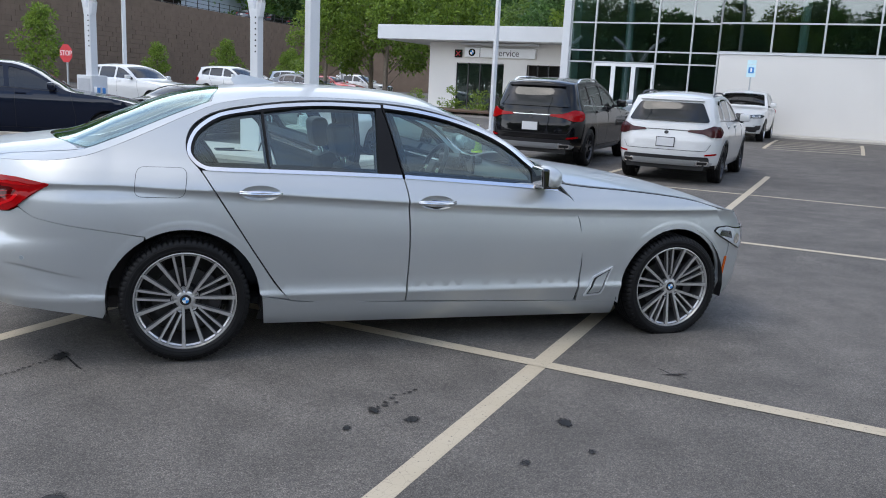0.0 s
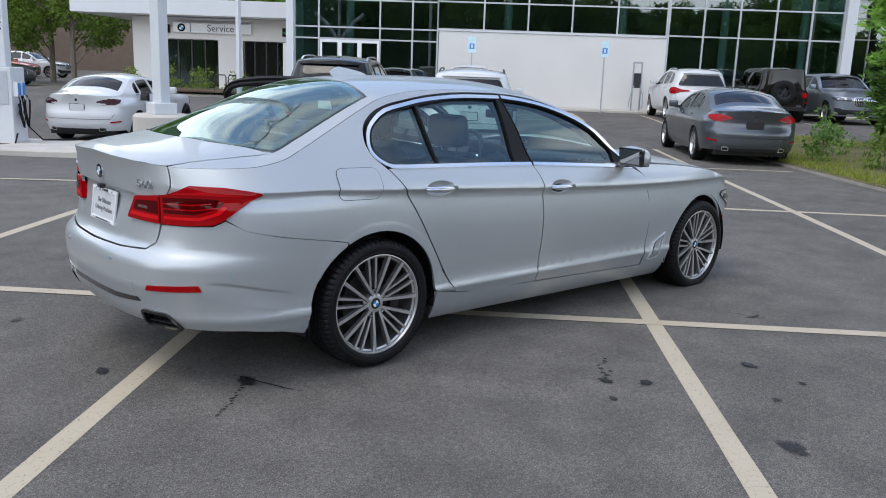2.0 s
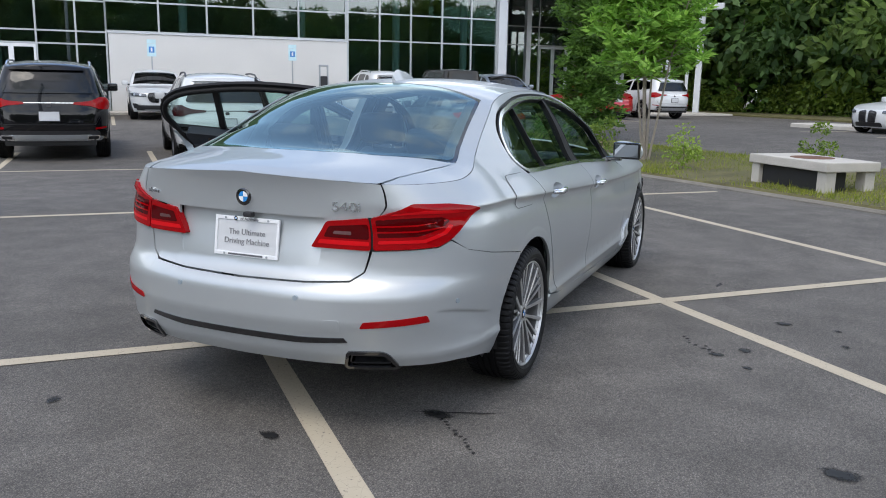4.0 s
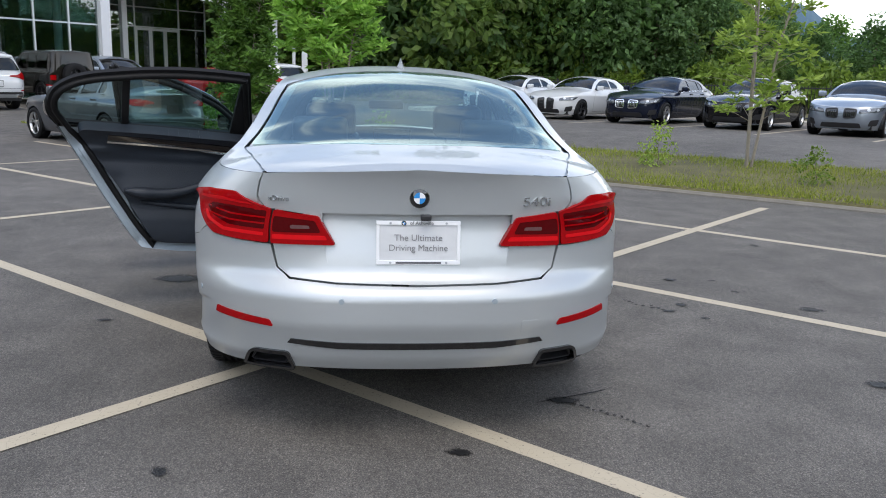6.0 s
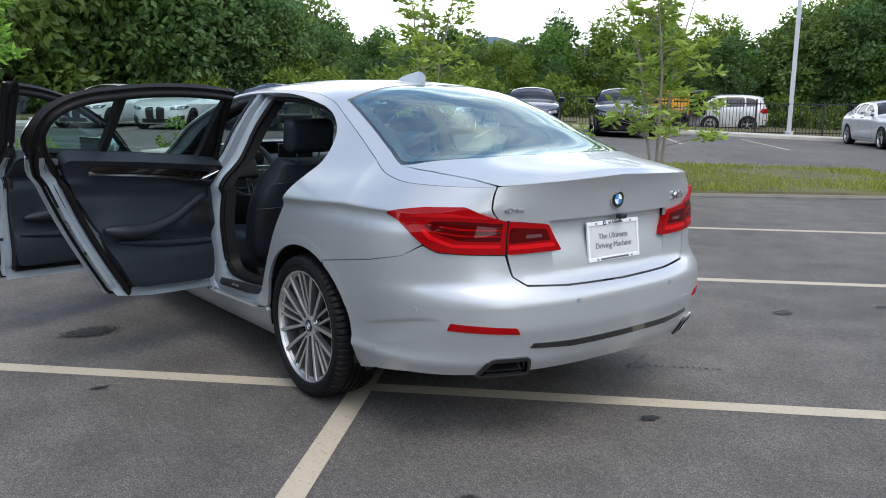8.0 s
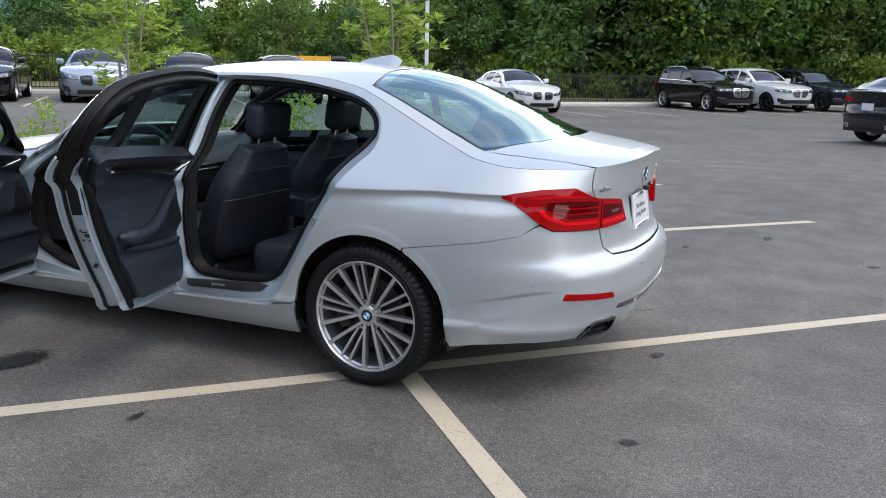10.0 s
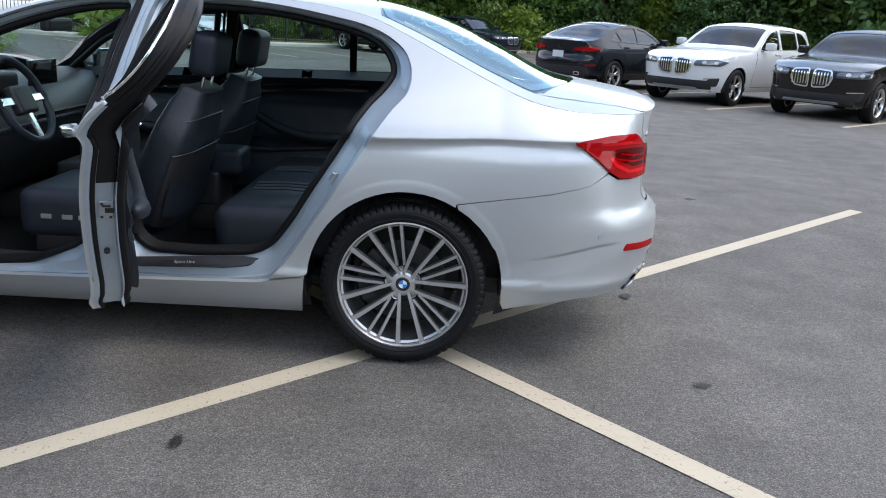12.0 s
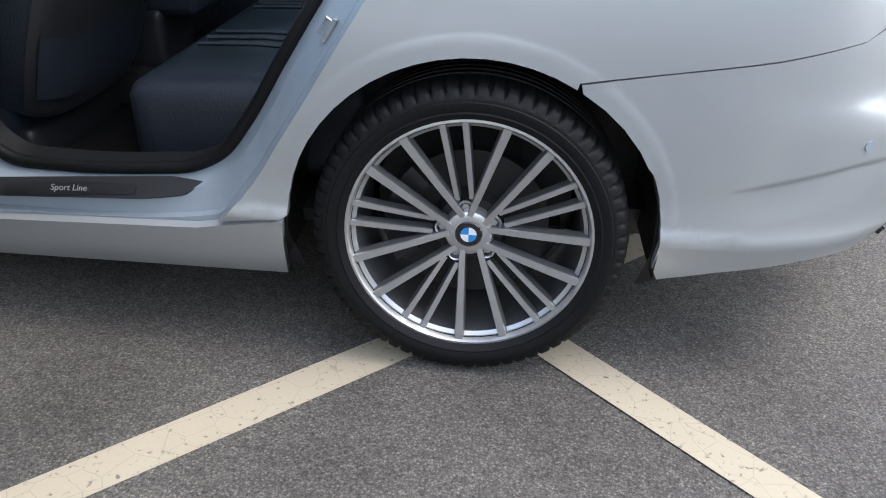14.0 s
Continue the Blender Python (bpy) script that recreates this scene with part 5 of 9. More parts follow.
def crease_line(h, a0, a1):
    """The height on the side of the body at which its profile is at h."""
    out = []
    for i in range(int((a1 - a0) / .022) + 1):
        a = a0 + .022 * i
        z = h
        for _ in range(12):
            z = h - CREASE(a) * step(0.42, 0.74, z) * (1 - step(1.04, 1.22, z))
        out.append((a, z))
    return out


CREASES = [crease_line(h, -1.25, 3.4) for h in (.325, .338, .346, .352, .358, .366, .376, .835, .855, .868, .876, .882, .887, .891, .898, .908, .925, .945)]
ARCS = [[(x + r * math.cos(t), .335 + r * math.sin(t)) for t in np.linspace(0, math.pi, 70)] for x in (0, 2.975) for r in (.405, .425, .435, .444, .453, .462, .474)]
CREASES += ARCS
SHARP = dict(res=FINE, along=CREASES, edge=.014)

REAR_DOOR = [(.60, .316), (.544, .325), (.49, .39), (.388, .54), (.2, .838), (.085, 1.012), (.03, 1.09), (.022, 1.15), (.045, 1.215), (.12, 1.278), (.22, 1.316), (.34, 1.340), (.52, 1.368), (.70, 1.384), (.90, 1.389), (1.075, 1.386), (1.10, 1.30), (1.172, .985), (1.188, .831), (1.201, .567), (1.198, .297)]
FRONT_DOOR = [(1.206, .297), (1.209, .567), (1.196, .831), (1.180, .985), (1.108, 1.30), (1.083, 1.386), (1.30, 1.368), (1.54, 1.314), (1.70, 1.25), (1.82, 1.196), (1.97, 1.085), (2.135, .957), (2.203, .898), (2.261, .758), (2.30, .503), (2.285, .265)]
REAR_LOW = [(.60, .316), (.544, .325), (.49, .39), (.388, .54), (.2, .838), (.085, 1.016), (.522, 1.010), (1.172, .990), (1.188, .831), (1.201, .567), (1.198, .297)]
FRONT_LOW = [(1.206, .297), (1.209, .567), (1.196, .831), (1.180, .990), (1.65, .968), (2.135, .940), (2.203, .898), (2.261, .758), (2.30, .503), (2.285, .265)]
REAR_TOP = [(.085, 1.018), (.03, 1.09), (.022, 1.15), (.045, 1.215), (.12, 1.278), (.22, 1.316), (.34, 1.340), (.52, 1.368), (.70, 1.384), (.90, 1.389), (1.075, 1.386), (1.10, 1.30), (1.170, .992), (.522, 1.012)]
FRONT_TOP = [(1.182, .992), (1.108, 1.30), (1.083, 1.386), (1.30, 1.368), (1.54, 1.314), (1.70, 1.25), (1.82, 1.196), (1.97, 1.085), (2.130, .944), (1.65, .970)]
GLASS = {"rear": [[(.105, 1.045), (.062, 1.10), (.073, 1.163), (.16, 1.243), (.335, 1.295), (.388, 1.302), (.410, 1.042)], [(.452, 1.040), (.432, 1.308), (.697, 1.344), (1.032, 1.347), (1.018, 1.026)]],
         "front": [[(1.200, 1.016), (1.118, 1.344), (1.30, 1.326), (1.534, 1.277), (1.80, 1.168), (1.92, 1.085), (1.97, 1.04), (1.965, .975)]]}
CHROME_LINE = {"rear": [(1.166, 1.008), (.95, 1.0145), (.74, 1.020), (.522, 1.024), (.32, 1.028), (.17, 1.031), (.105, 1.036), (.064, 1.058), (.034, 1.097), (.049, 1.175), (.147, 1.266), (.336, 1.318), (.697, 1.362), (1.080, 1.366)],
               "front": [(2.129, .954), (1.90, .970), (1.65, .984), (1.40, .997), (1.182, 1.008)]}
CHROME_UP = [(1.095, 1.366), (1.30, 1.346), (1.534, 1.298), (1.818, 1.184), (1.967, 1.073), (2.129, .952)]
REAR_DOOR, FRONT_DOOR, REAR_LOW, FRONT_LOW, REAR_TOP, FRONT_TOP = [smooth_line(p) for p in (REAR_DOOR, FRONT_DOOR, REAR_LOW, FRONT_LOW, REAR_TOP, FRONT_TOP)]
GLASS = {k: [[(a, z - .006 if z < 1.06 else z) for a, z in inset(smooth_line(p), -.016)] for p in v] for k, v in GLASS.items()}
CHROME_LINE = {k: smooth_line(v, False, corner=75) for k, v in CHROME_LINE.items()}
CHROME_UP = smooth_line(CHROME_UP, False)


def side_pair(name, pieces, material, label="", parent=None):
    return [join_patches(name, pieces, material, parent or saloon, label), join_patches(name, mirrored(pieces), material, parent or saloon, label)]


# quarter panels with the roof side rails
quarter = [(.536, .331), (.478, .392), (.377, .542), (.189, .84), (.074, 1.016), (.016, 1.088), (.008, 1.152), (.032, 1.222), (.111, 1.288), (.214, 1.327), (.337, 1.351), (.52, 1.379), (.70, 1.395), (.90, 1.400), (1.09, 1.397), (1.30, 1.379), (1.54, 1.325), (1.70, 1.262), (1.82, 1.208), (1.97, 1.097), (2.14, .966)]
quarter = smooth_line(quarter, False)
quarter += [(a, S5.rail(a)) for a in np.linspace(2.145, A0 + 0.668, 64)]
quarter += [(A0 + .654, 1.0), (A0 + .634, .955), (A0 + .605, .915), (A0 + .565, .80), (A0 + .83, .80), (A0 + .885, .822), (-.765, .770), (-.58, .737), (-.36, .706), (-.195, .680)]
arc_top = [(0.383 * math.cos(t), .335 + 0.383 * math.sin(t)) for t in np.linspace(math.radians(120), math.radians(4), 18)]
quarter += [(float(a), float(b)) for a, b in arc_top] + [(.395, .352), (.44, .345)]
strip_l = [(A0 + .668, K5 * .995), (2.0, K5 * .995), (1.9, K5 * .93), (1.3, K5 * .93), (.5, K5 * .92), (.1, K5 * .90), (-.5, K5 * .90), (-.66, K5 * .84), (-.80, K5 * .842), (A0 + .84, K5 * .868), (A0 + .74, K5 * .93)]
q_side = patch_mesh(quarter, side5, thick=0.015, **SHARP)
q_top = patch_mesh(strip_l, top5, res=0.05, core=(1.2, 0.9, 0.2))
QUARTERS = side_pair("quarter_panel", [q_side, q_top], SILVER)

sill = [(.395, .343), (.412, .175), (2.60, .150), (2.585, .247), (2.296, .258), (1.2, .288), (.59, .309), (.44, .337)]
side_pair("sill", [patch_mesh(sill, side5, res=FINE, thick=0.02)], SILVER)

arc_f = [(2.975 + 0.378 * math.cos(t), .335 + 0.378 * math.sin(t)) for t in np.linspace(math.radians(196), math.radians(-8), 24)]
fender = [(2.305, .258), (2.580, .250)] + [(float(a), float(b)) for a, b in arc_f] + [(3.40, .36), (3.42, .60), (3.37, .70), (3.33, .775)]
fender += [(float(a), S5.rail(a) - 0.004) for a in np.linspace(3.30, 2.15, 18)] + [(2.209, .900), (2.268, .758), (2.307, .503)]
side_pair("front_wing", [patch_mesh(fender, side5, thick=0.015, **SHARP)], SILVER)
front_bumper = both([(0, .18), (.9, .17), (A1 - 3.362, .20), (A1 - 3.352, .285), (A1 - 3.362, .355), (A1 - 3.405, .37), (A1 - 3.43, .60), (A1 - 3.37, .69), (A1 - 3.45, .71), (.35, .62), (0, .62)])
patch("front_bumper", front_bumper, face5, SILVER, saloon, res=0.05, thick=0.015)
HANDLE_BRIGHT = mat("bright_silver_trim", (0.72, 0.74, 0.76), 0.3, 0.5, vary=0.03)
HEADLAMP = rounded([(A1 - 3.266, .694), (A1 - 3.30, .722), (A1 - 3.38, .727), (A1 - 3.50, .706), (.55, .69), (.40, .665), (.40, .575), (.62, .555), (A1 - 3.55, .560), (A1 - 3.43, .606), (A1 - 3.32, .655)], .012, 3)
for s in (1, -1):
    h = patch("headlamp", [(s * a, b) for a, b in HEADLAMP], face5, GLOSS_BLACK, saloon, "clear headlamp with dark outline", res=0.03, lift=0.008, thick=0.02)
    patch("lamp_lens", [(s * a, b) for a, b in inset(HEADLAMP, 0.008)], face5, LENS_SILVER, h, "bright clear lens", res=0.03, lift=0.010)
    patch("lamp_inner", rounded([(s * (A1 - 3.31), .668), (s * (A1 - 3.33), .698), (s * (A1 - 3.425), .690), (s * (A1 - 3.44), .640)], .01, 3), face5, LENS_CLEAR, h, "dark rear part of the lamp", res=0.03, lift=0.0115)
    for cz, ca in ((.632, 3.505), (.622, 3.64)):
        patch("lamp_ring", [(s * (A1 - ca) + .042 * math.cos(t), cz + .034 * math.sin(t)) for t in np.linspace(0, math.tau, 17)[:-1]], face5, CHROME, h, "bright lamp ring", res=.03, lift=.0115)
    g = patch("grille", rounded([(s * .06, .40), (s * .34, .42), (s * .36, .63), (s * .06, .66)], .04, 3), face5, GLOSS_BLACK, saloon, "black kidney grille", res=0.05, lift=0.006, thick=0.01)
    pl = rounded([(s * .06, .40), (s * .34, .42), (s * .36, .63), (s * .06, .66)], .04, 3)
    join_patches("grille_frame", [patch_mesh(inset(pl, -.012), face5, res=.05, lift=.014, thick=.012, holes=[inset(pl, .010)])], CHROME, g)
    # orange side marker and slim wing vent
    sd = lambda a, z, s=s: Vector((side5(a, z).x, side5(a, z).y * s, z))
    patch("side_marker", rounded([(3.398, .40), (3.420, .40), (3.420, .52), (3.398, .52)], .008, 2), sd, mat("amber_lens", (0.55, 0.10, 0.01), 0.2), saloon, "amber side marker", res=.04, lift=.005, thick=.006)
    vent = [(2.340, .292), (2.392, .418), (2.525, .486), (2.460, .306)]
    v = patch("wing_vent", rounded(inset(vent, .003), .012, 2), sd, DARK_TRIM, saloon, "silver-framed air outlet in the wing", res=.04, lift=.005, thick=.008)
    join_patches("vent_frame", [patch_mesh(rounded(vent, .012, 2), sd, res=.03, lift=.013, thick=.012, holes=[rounded(inset(vent, .010), .008, 2)])], HANDLE_BRIGHT, v, "bright silver frame")
    patch("vent_blade", rounded([(2.372, .312), (2.418, .408), (2.498, .455), (2.446, .322)], .008, 2), sd, SILVER, v, "silver blade", res=.02, lift=.011, thick=.004)

bonnet = [(2.20, -K5 * .97), (A1 - .62, -K5 * .97), (A1 - .10, -.3), (A1 - .10, .3), (A1 - .62, K5 * .97), (2.20, K5 * .97)]
patch("bonnet", bonnet, top5, SILVER, saloon, res=0.06, thick=0.012)
patch("nose_panel", both([(0, .60), (.6, .64), (A1 - 3.22, .70), (A1 - 3.22, S5.rail(3.22) - .01), (.8, S5.rail(A1 - .8) + .0), (0, S5.rail(A1))]), face5, SILVER, saloon, res=0.06, lift=-.004)
SHIELD = rounded([(1.46, -K5 * .90), (2.13, -K5 * .93), (2.20, 0), (2.13, K5 * .93), (1.46, K5 * .90), (1.40, 0)], .04, 3)
patch("windscreen", SHIELD, top5, REAR_SHEET, saloon, "clear curved windscreen", res=0.08, lift=-.004)
REARGLASS = [(-.48, -K5 * .875), (-.56, -K5 * .74), (-.66, -K5 * .5), (-.72, -K5 * .2), (-.73, 0), (-.72, K5 * .2), (-.66, K5 * .5), (-.56, K5 * .74), (-.48, K5 * .875), (-.2, K5 * .88), (.13, K5 * .87), (.19, K5 * .5), (.205, 0), (.19, -K5 * .5), (.13, -K5 * .87), (-.2, -K5 * .88)]
REARGLASS = rounded(REARGLASS, .03, 3)
patch("rear_window", REARGLASS, top5, REAR_SHEET, saloon, "curved rear window with a black rim", res=0.05, lift=-.002)
join_patches("rear_window_rim", [patch_mesh(inset(REARGLASS, -.016), top5, res=.04, lift=-.007, holes=[inset(inset(REARGLASS, .022), .022)])], GLOSS_BLACK, saloon, "black printed rim of the rear window")
roof = [(.145, K5 * .93), (.20, K5 * .5), (.215, 0), (.20, -K5 * .5), (.145, -K5 * .93), (1.48, -K5 * .935), (1.41, -K5 * .5), (1.39, 0), (1.41, K5 * .5), (1.48, K5 * .935)]
patch("roof", roof, top5, SILVER, saloon, res=0.05, thick=0.02)
# black sunroof glass strip and shark fin
fin_m = S5.top(.44, 0)
bm = bmesh.new()
rings = []
for i in range(9):
    t = i / 8
    x = fin_m.x - .13 + t * .24
    hgt = .062 * (1 - t) ** .8 * min(1, (t + .12) * 3.2) + .006
    w = .032 * (1 - t * .75) * min(1, .55 + t * 2)
    zb = S5.top(x, 0).z - .012
    rings.append([bm.verts.new((x + dx, y, zb + z)) for dx, y, z in ((0, -w, 0), (0, -w * .55, hgt * .55), (-.02 * (1 - t), 0, hgt + .012), (0, w * .55, hgt * .55), (0, w, 0))])
for r0, r1 in zip(rings, rings[1:]):
    for k in range(4):
        bm.faces.new((r0[k], r0[k + 1], r1[k + 1], r1[k]))
bm.faces.new(rings[0])
bm.faces.new(rings[-1][::-1])
bmesh.ops.recalc_face_normals(bm, faces=bm.faces)
part("roof_antenna", bm, SILVER, saloon, "silver shark-fin aerial", smooth=True, sharp=60)

# boot lid, rear bumper, lamps
lid_back = both([(0, .640), (.30, .645), (.478, .657), (.526, .69), (.545, .775), (.598, .915), (.626, .955), (.646, 1.0), (.660, S5.rail(A0 + .66) - .002)] + [(float(s), S5.rail(A0 + s) - .0005) for s in np.linspace(.64, 0, 14)])
lid_top = [(A0 + .02, -K5 * .98)] + [(float(a), -K5 * .985) for a in np.linspace(A0 + .1, A0 + .655, 8)] + [(A0 + .732, -K5 * .922), (A0 + .835, -K5 * .861), (-.80, -K5 * .835), (-.66, -K5 * .83), (-.52, -K5 * .885), (-.575, -K5 * .74), (-.675, -K5 * .5), (-.735, -K5 * .2), (-.745, 0)]
lid_top = lid_top + [(a, -b) for a, b in reversed(lid_top) if abs(b) > 1e-6]
RECESS = [(-.335, .704), (.335, .704), (.365, .897), (-.365, .897)]
lid_pieces = [patch_mesh(lid_back, lid5, res=FINE, thick=0.012, holes=[RECESS]), patch_mesh(RECESS, recess5, res=FINE),  patch_mesh(lid_top, top5, res=0.05, thick=0.0)]
boot = join_patches("boot_lid", lid_pieces, SILVER, saloon)
GUTTER = [(A0 + .70, K5 * .90), (A0 + .84, K5 * .825), (-.80, K5 * .80), (-.66, K5 * .795), (-.50, K5 * .85), (-.46, K5 * .94), (-.66, K5 * .885), (-.80, K5 * .885), (A0 + .84, K5 * .91), (A0 + .74, K5 * .965)]
for s in (1, -1):
    patch("lid_gutter", [(a, s * b) for a, b in GUTTER], top5, SILVER_JAMB, saloon, "painted gutter beside the boot lid", res=.04, lift=-.007)

arch_pts = [(-.199, .6765)] + [((.383 + .016 * k / 8) * math.cos(t), .335 + (.383 + .016 * k / 8) * math.sin(t)) for k, t in enumerate(np.linspace(radians(122), radians(188), 9))] + [(-.416, .243)]
arch_back = [(float(a) - A0, float(z)) for a, z in arch_pts]


def bump5(s, z):
    """The bumper's skin: below a crease on its flanks it steps in."""
    p = back5(s, z)
    zc = .532 - .075 * step(.86, 1.36, abs(s))
    d = .010 * step(zc + .006, zc - .006, z) * max(0, 1 - max(0, zc - z) / .085) * step(.84, 1.0, abs(s)) * (1 - step(1.06, 1.28, abs(s)))
    p.y -= math.copysign(d, p.y)
    p.x += d * .4
    return p


bump = both([(0, .634), (.30, .639), (.482, .650), (.533, .688), (.556, .772), (.70, .778), (.83, .786), (.89, .812), (.988, .7675), (1.17, .7335), (1.39, .703)] + arch_back + [(1.20, .272), (1.0, .297), (.74, .303), (.45, .308), (0, .303)])
EXH = rounded([(.478, .300), (.492, .372), (.645, .372), (.705, .300)], .02, 3)
SLOT = [(0, .396), (.30, .398), (.50, .414), (.485, .432), (.30, .424), (0, .422)]
rear_bumper = patch("rear_bumper", bump, bump5, SILVER, saloon, res=FINE, thick=0.02, edge=.016, along=[[(sg * (a - A0), z) for a, z in ln if a < -.1] for ln in ARCS[:7] for sg in (1, -1)] + [[(sg * (.80 + .022 * k), .532 - .075 * step(.86, 1.36, .80 + .022 * k) + dz) for k in range(26)] for dz in (-.097, -.085, -.073, -.030, -.012, -.006, 0, .006, .012, .020) for sg in (1, -1)], holes=[EXH, [(-a, b) for a, b in EXH]])
patch("bumper_slot", both(SLOT), back5, GLOSS_BLACK, rear_bumper, "gloss black strip", res=.05, lift=.004, thick=.006)
for s in (1, -1):
    ex = [(s * a, b) for a, b in EXH]
    e_ob = join_patches("exhaust", [patch_mesh(inset(ex, -.006), back5, res=.03, lift=.010, thick=.09, holes=[inset(ex, .007)])], GLOSS_BLACK, saloon, "dark rectangular exhaust outlet")
    patch("exhaust_pipe", inset(ex, .003), back5, DARK_TRIM, e_ob, res=.05, lift=-.06)
    in2 = inset(ex, .014)
    join_patches("exhaust_tip", [patch_mesh(in2, back5, res=.03, lift=-.004, thick=.05, holes=[inset(in2, .006)])], RIM_DARK, e_ob)
    patch("reflector", rounded([(s * .552, .476), (s * .566, .502), (s * .825, .522), (s * .840, .494)], .006, 2), back5, LENS_RED, rear_bumper, "red reflector strip", res=.04, lift=.004, thick=.006)
    for sp, zp in ((.285, .585), (.97, .565)):
        c = back5(s * sp, zp)
        bm = bmesh.new()
        n = (back5(s * sp + .01, zp) - back5(s * sp - .01, zp)).cross(Vector((0, 0, 1)))
        n = n.normalized() if n.dot(c - Vector((0, 0, c.z))) > 0 else -n.normalized()
        tube(bm, [c - n * .005, c + n * .0025], .0105, 16)
        part("parking_sensor", bm, SILVER_JAMB, rear_bumper, "small round parking sensor", smooth=True)
patch("tow_cover", rounded([(-.47, .455), (-.40, .455), (-.40, .505), (-.47, .505)], .006, 2), back5, SILVER, rear_bumper, "square towing-eye cover", res=.04, lift=.0015, thick=.004)

OUTER = [(.560, .778), (.70, .783), (.83, .792), (.885, .817), (.96, .867), (1.082, .935), (.90, .957), (.74, .961), (.611, .917), (.562, .905)]
INNER = [(.305, .779), (.551, .776), (.553, .905), (.375, .886)]
for s in (1, -1):
    mp = lambda poly: [(s * a, b) for a, b in poly]
    o = patch("tail_lamp", rounded(mp(OUTER), .012, 3), back5, LENS_RED, QUARTERS[0 if s > 0 else 1], "deep red outer tail lamp", res=.03, lift=.012, thick=.03)
    tube_l = [(.580, .803), (.770, .809), (.865, .840), (.905, .872), (.885, .876), (.850, .850), (.765, .822), (.580, .816)]
    patch("light_guide", rounded(mp(tube_l), .010, 3), back5, LENS_TUBE, o, "bright red light guide", res=.03, lift=.0135)
    patch("light_guide", rounded(mp([(.640, .918), (.78, .928), (.93, .926), (.99, .930), (.93, .936), (.78, .938), (.66, .928)]), .008, 3), back5, LENS_TUBE, o, "bright red light guide", res=.03, lift=.0135)
    patch("lamp_shade", rounded(mp([(.578, .828), (.74, .834), (.845, .862), (.895, .890), (.86, .908), (.74, .908), (.578, .898)]), .010, 3), back5, LENS_DARK, o, "dark red chamber", res=.03, lift=.0128)
    for z0 in (.846, .868):
        patch("lamp_rib", mp([(.578, z0), (.74, z0 + .004), (.88, z0 + .022), (.88, z0 + .027), (.74, z0 + .010), (.578, z0 + .006)]), back5, LENS_RED, o, "red rib", res=.03, lift=.0134)
    patch("lamp_joint", mp([(.548, .774), (.565, .774), (.566, .907), (.550, .907)]), back5, DARK_TRIM, o, "dark joint between the lamps", res=.03, lift=.004)
    i_ob = patch("tail_lamp", rounded(mp(INNER), .012, 3), back5, LENS_RED, boot, "deep red inner tail lamp", res=.03, lift=.012, thick=.03)
    patch("light_guide", rounded(mp([(.335, .797), (.545, .794), (.545, .812), (.345, .814)]), .006, 3), back5, LENS_TUBE, i_ob, "bright red light guide", res=.03, lift=.0135)
    patch("lamp_shade", rounded(mp([(.360, .824), (.545, .820), (.545, .880), (.385, .868)]), .010, 3), back5, LENS_DARK, i_ob, "dark red inner chamber", res=.03, lift=.0135)
    patch("lamp_window", rounded(mp([(.400, .838), (.475, .836), (.475, .850), (.406, .850)]), .005, 3), back5, mat("lamp_clear", (.16, .07, .07), .25, .3, coat=.4), i_ob, "clear reversing lamp", res=.03, lift=.0145)


def roundel(parent, m, r, deep=.006):
    """A round badge: black ring, chrome rim, blue and white quarters."""
    bm = bmesh.new()
    lathe(bm, [(0, r), (deep, r * .97), (deep * 1.3, r * .9), (deep * 1.3, .0005)], 32, axis="z", m=m)
    bmesh.ops.recalc_face_normals(bm, faces=bm.faces)
    b = part("badge", bm, GLOSS_BLACK, parent, "round black badge with blue and white quarters", smooth=True)
    bm = bmesh.new()
    lathe(bm, [(0, r * 1.05), (deep * .9, r * 1.04), (deep * .9, r * .96)], 32, axis="z", m=m)
    part("badge_rim", bm, CHROME, b, smooth=True)
    for q in range(4):
        bm = bmesh.new()
        ring = [bm.verts.new(m @ Vector((0, 0, deep * 1.45)))]
        for k in range(9):
            a = math.pi / 2 * (q + k / 8)
            ring.append(bm.verts.new(m @ Vector((math.cos(a) * r * .58, math.sin(a) * r * .58, deep * 1.45))))
        bm.faces.new(ring)
        part("badge_quarter", bm, SIGN_BLUE_BRIGHT if q % 2 else SIGN_WHITE, b)
    return b


SIGN_BLUE_BRIGHT = mat("badge_blue", (0.03, 0.25, 0.62), 0.25)
LETTER = mat("badge_letters", (0.62, 0.64, 0.66), 0.22, 1.0)
bp = lid5(0, .961)
BACKWARD = Matrix(((0, 0, -1), (-1, 0, 0), (0, 1, 0))).to_4x4()
roundel(boot, Matrix.Translation(bp) @ BACKWARD, .037)
lp = lid5(-.463, .945)
letters("model_letters", "540i", .050, LETTER, Matrix.Translation(lp + Vector((-.003, 0, 0))) @ Matrix.Rotation(radians(14), 4, "Z") @ BACKWARD, boot, .003, squeeze=1.4)
lp = lid5(.535, .946)
letters("drive_letters", "xDrive", .027, LETTER, Matrix.Translation(lp + Vector((-.003, 0, 0))) @ Matrix.Rotation(radians(-16), 4, "Z") @ BACKWARD, boot, .003, squeeze=1.1)
PLM = Matrix.Translation((-1.0235, 0, .790)) @ Matrix.Rotation(radians(7), 4, "Y")
bm = new_box(-.004, .004, -.1545, .1545, -.078, .078, .003, PLM)
plate = part("plate", bm, PLATE, boot, "white dealer plate in a pale frame")
bm = bmesh.new()
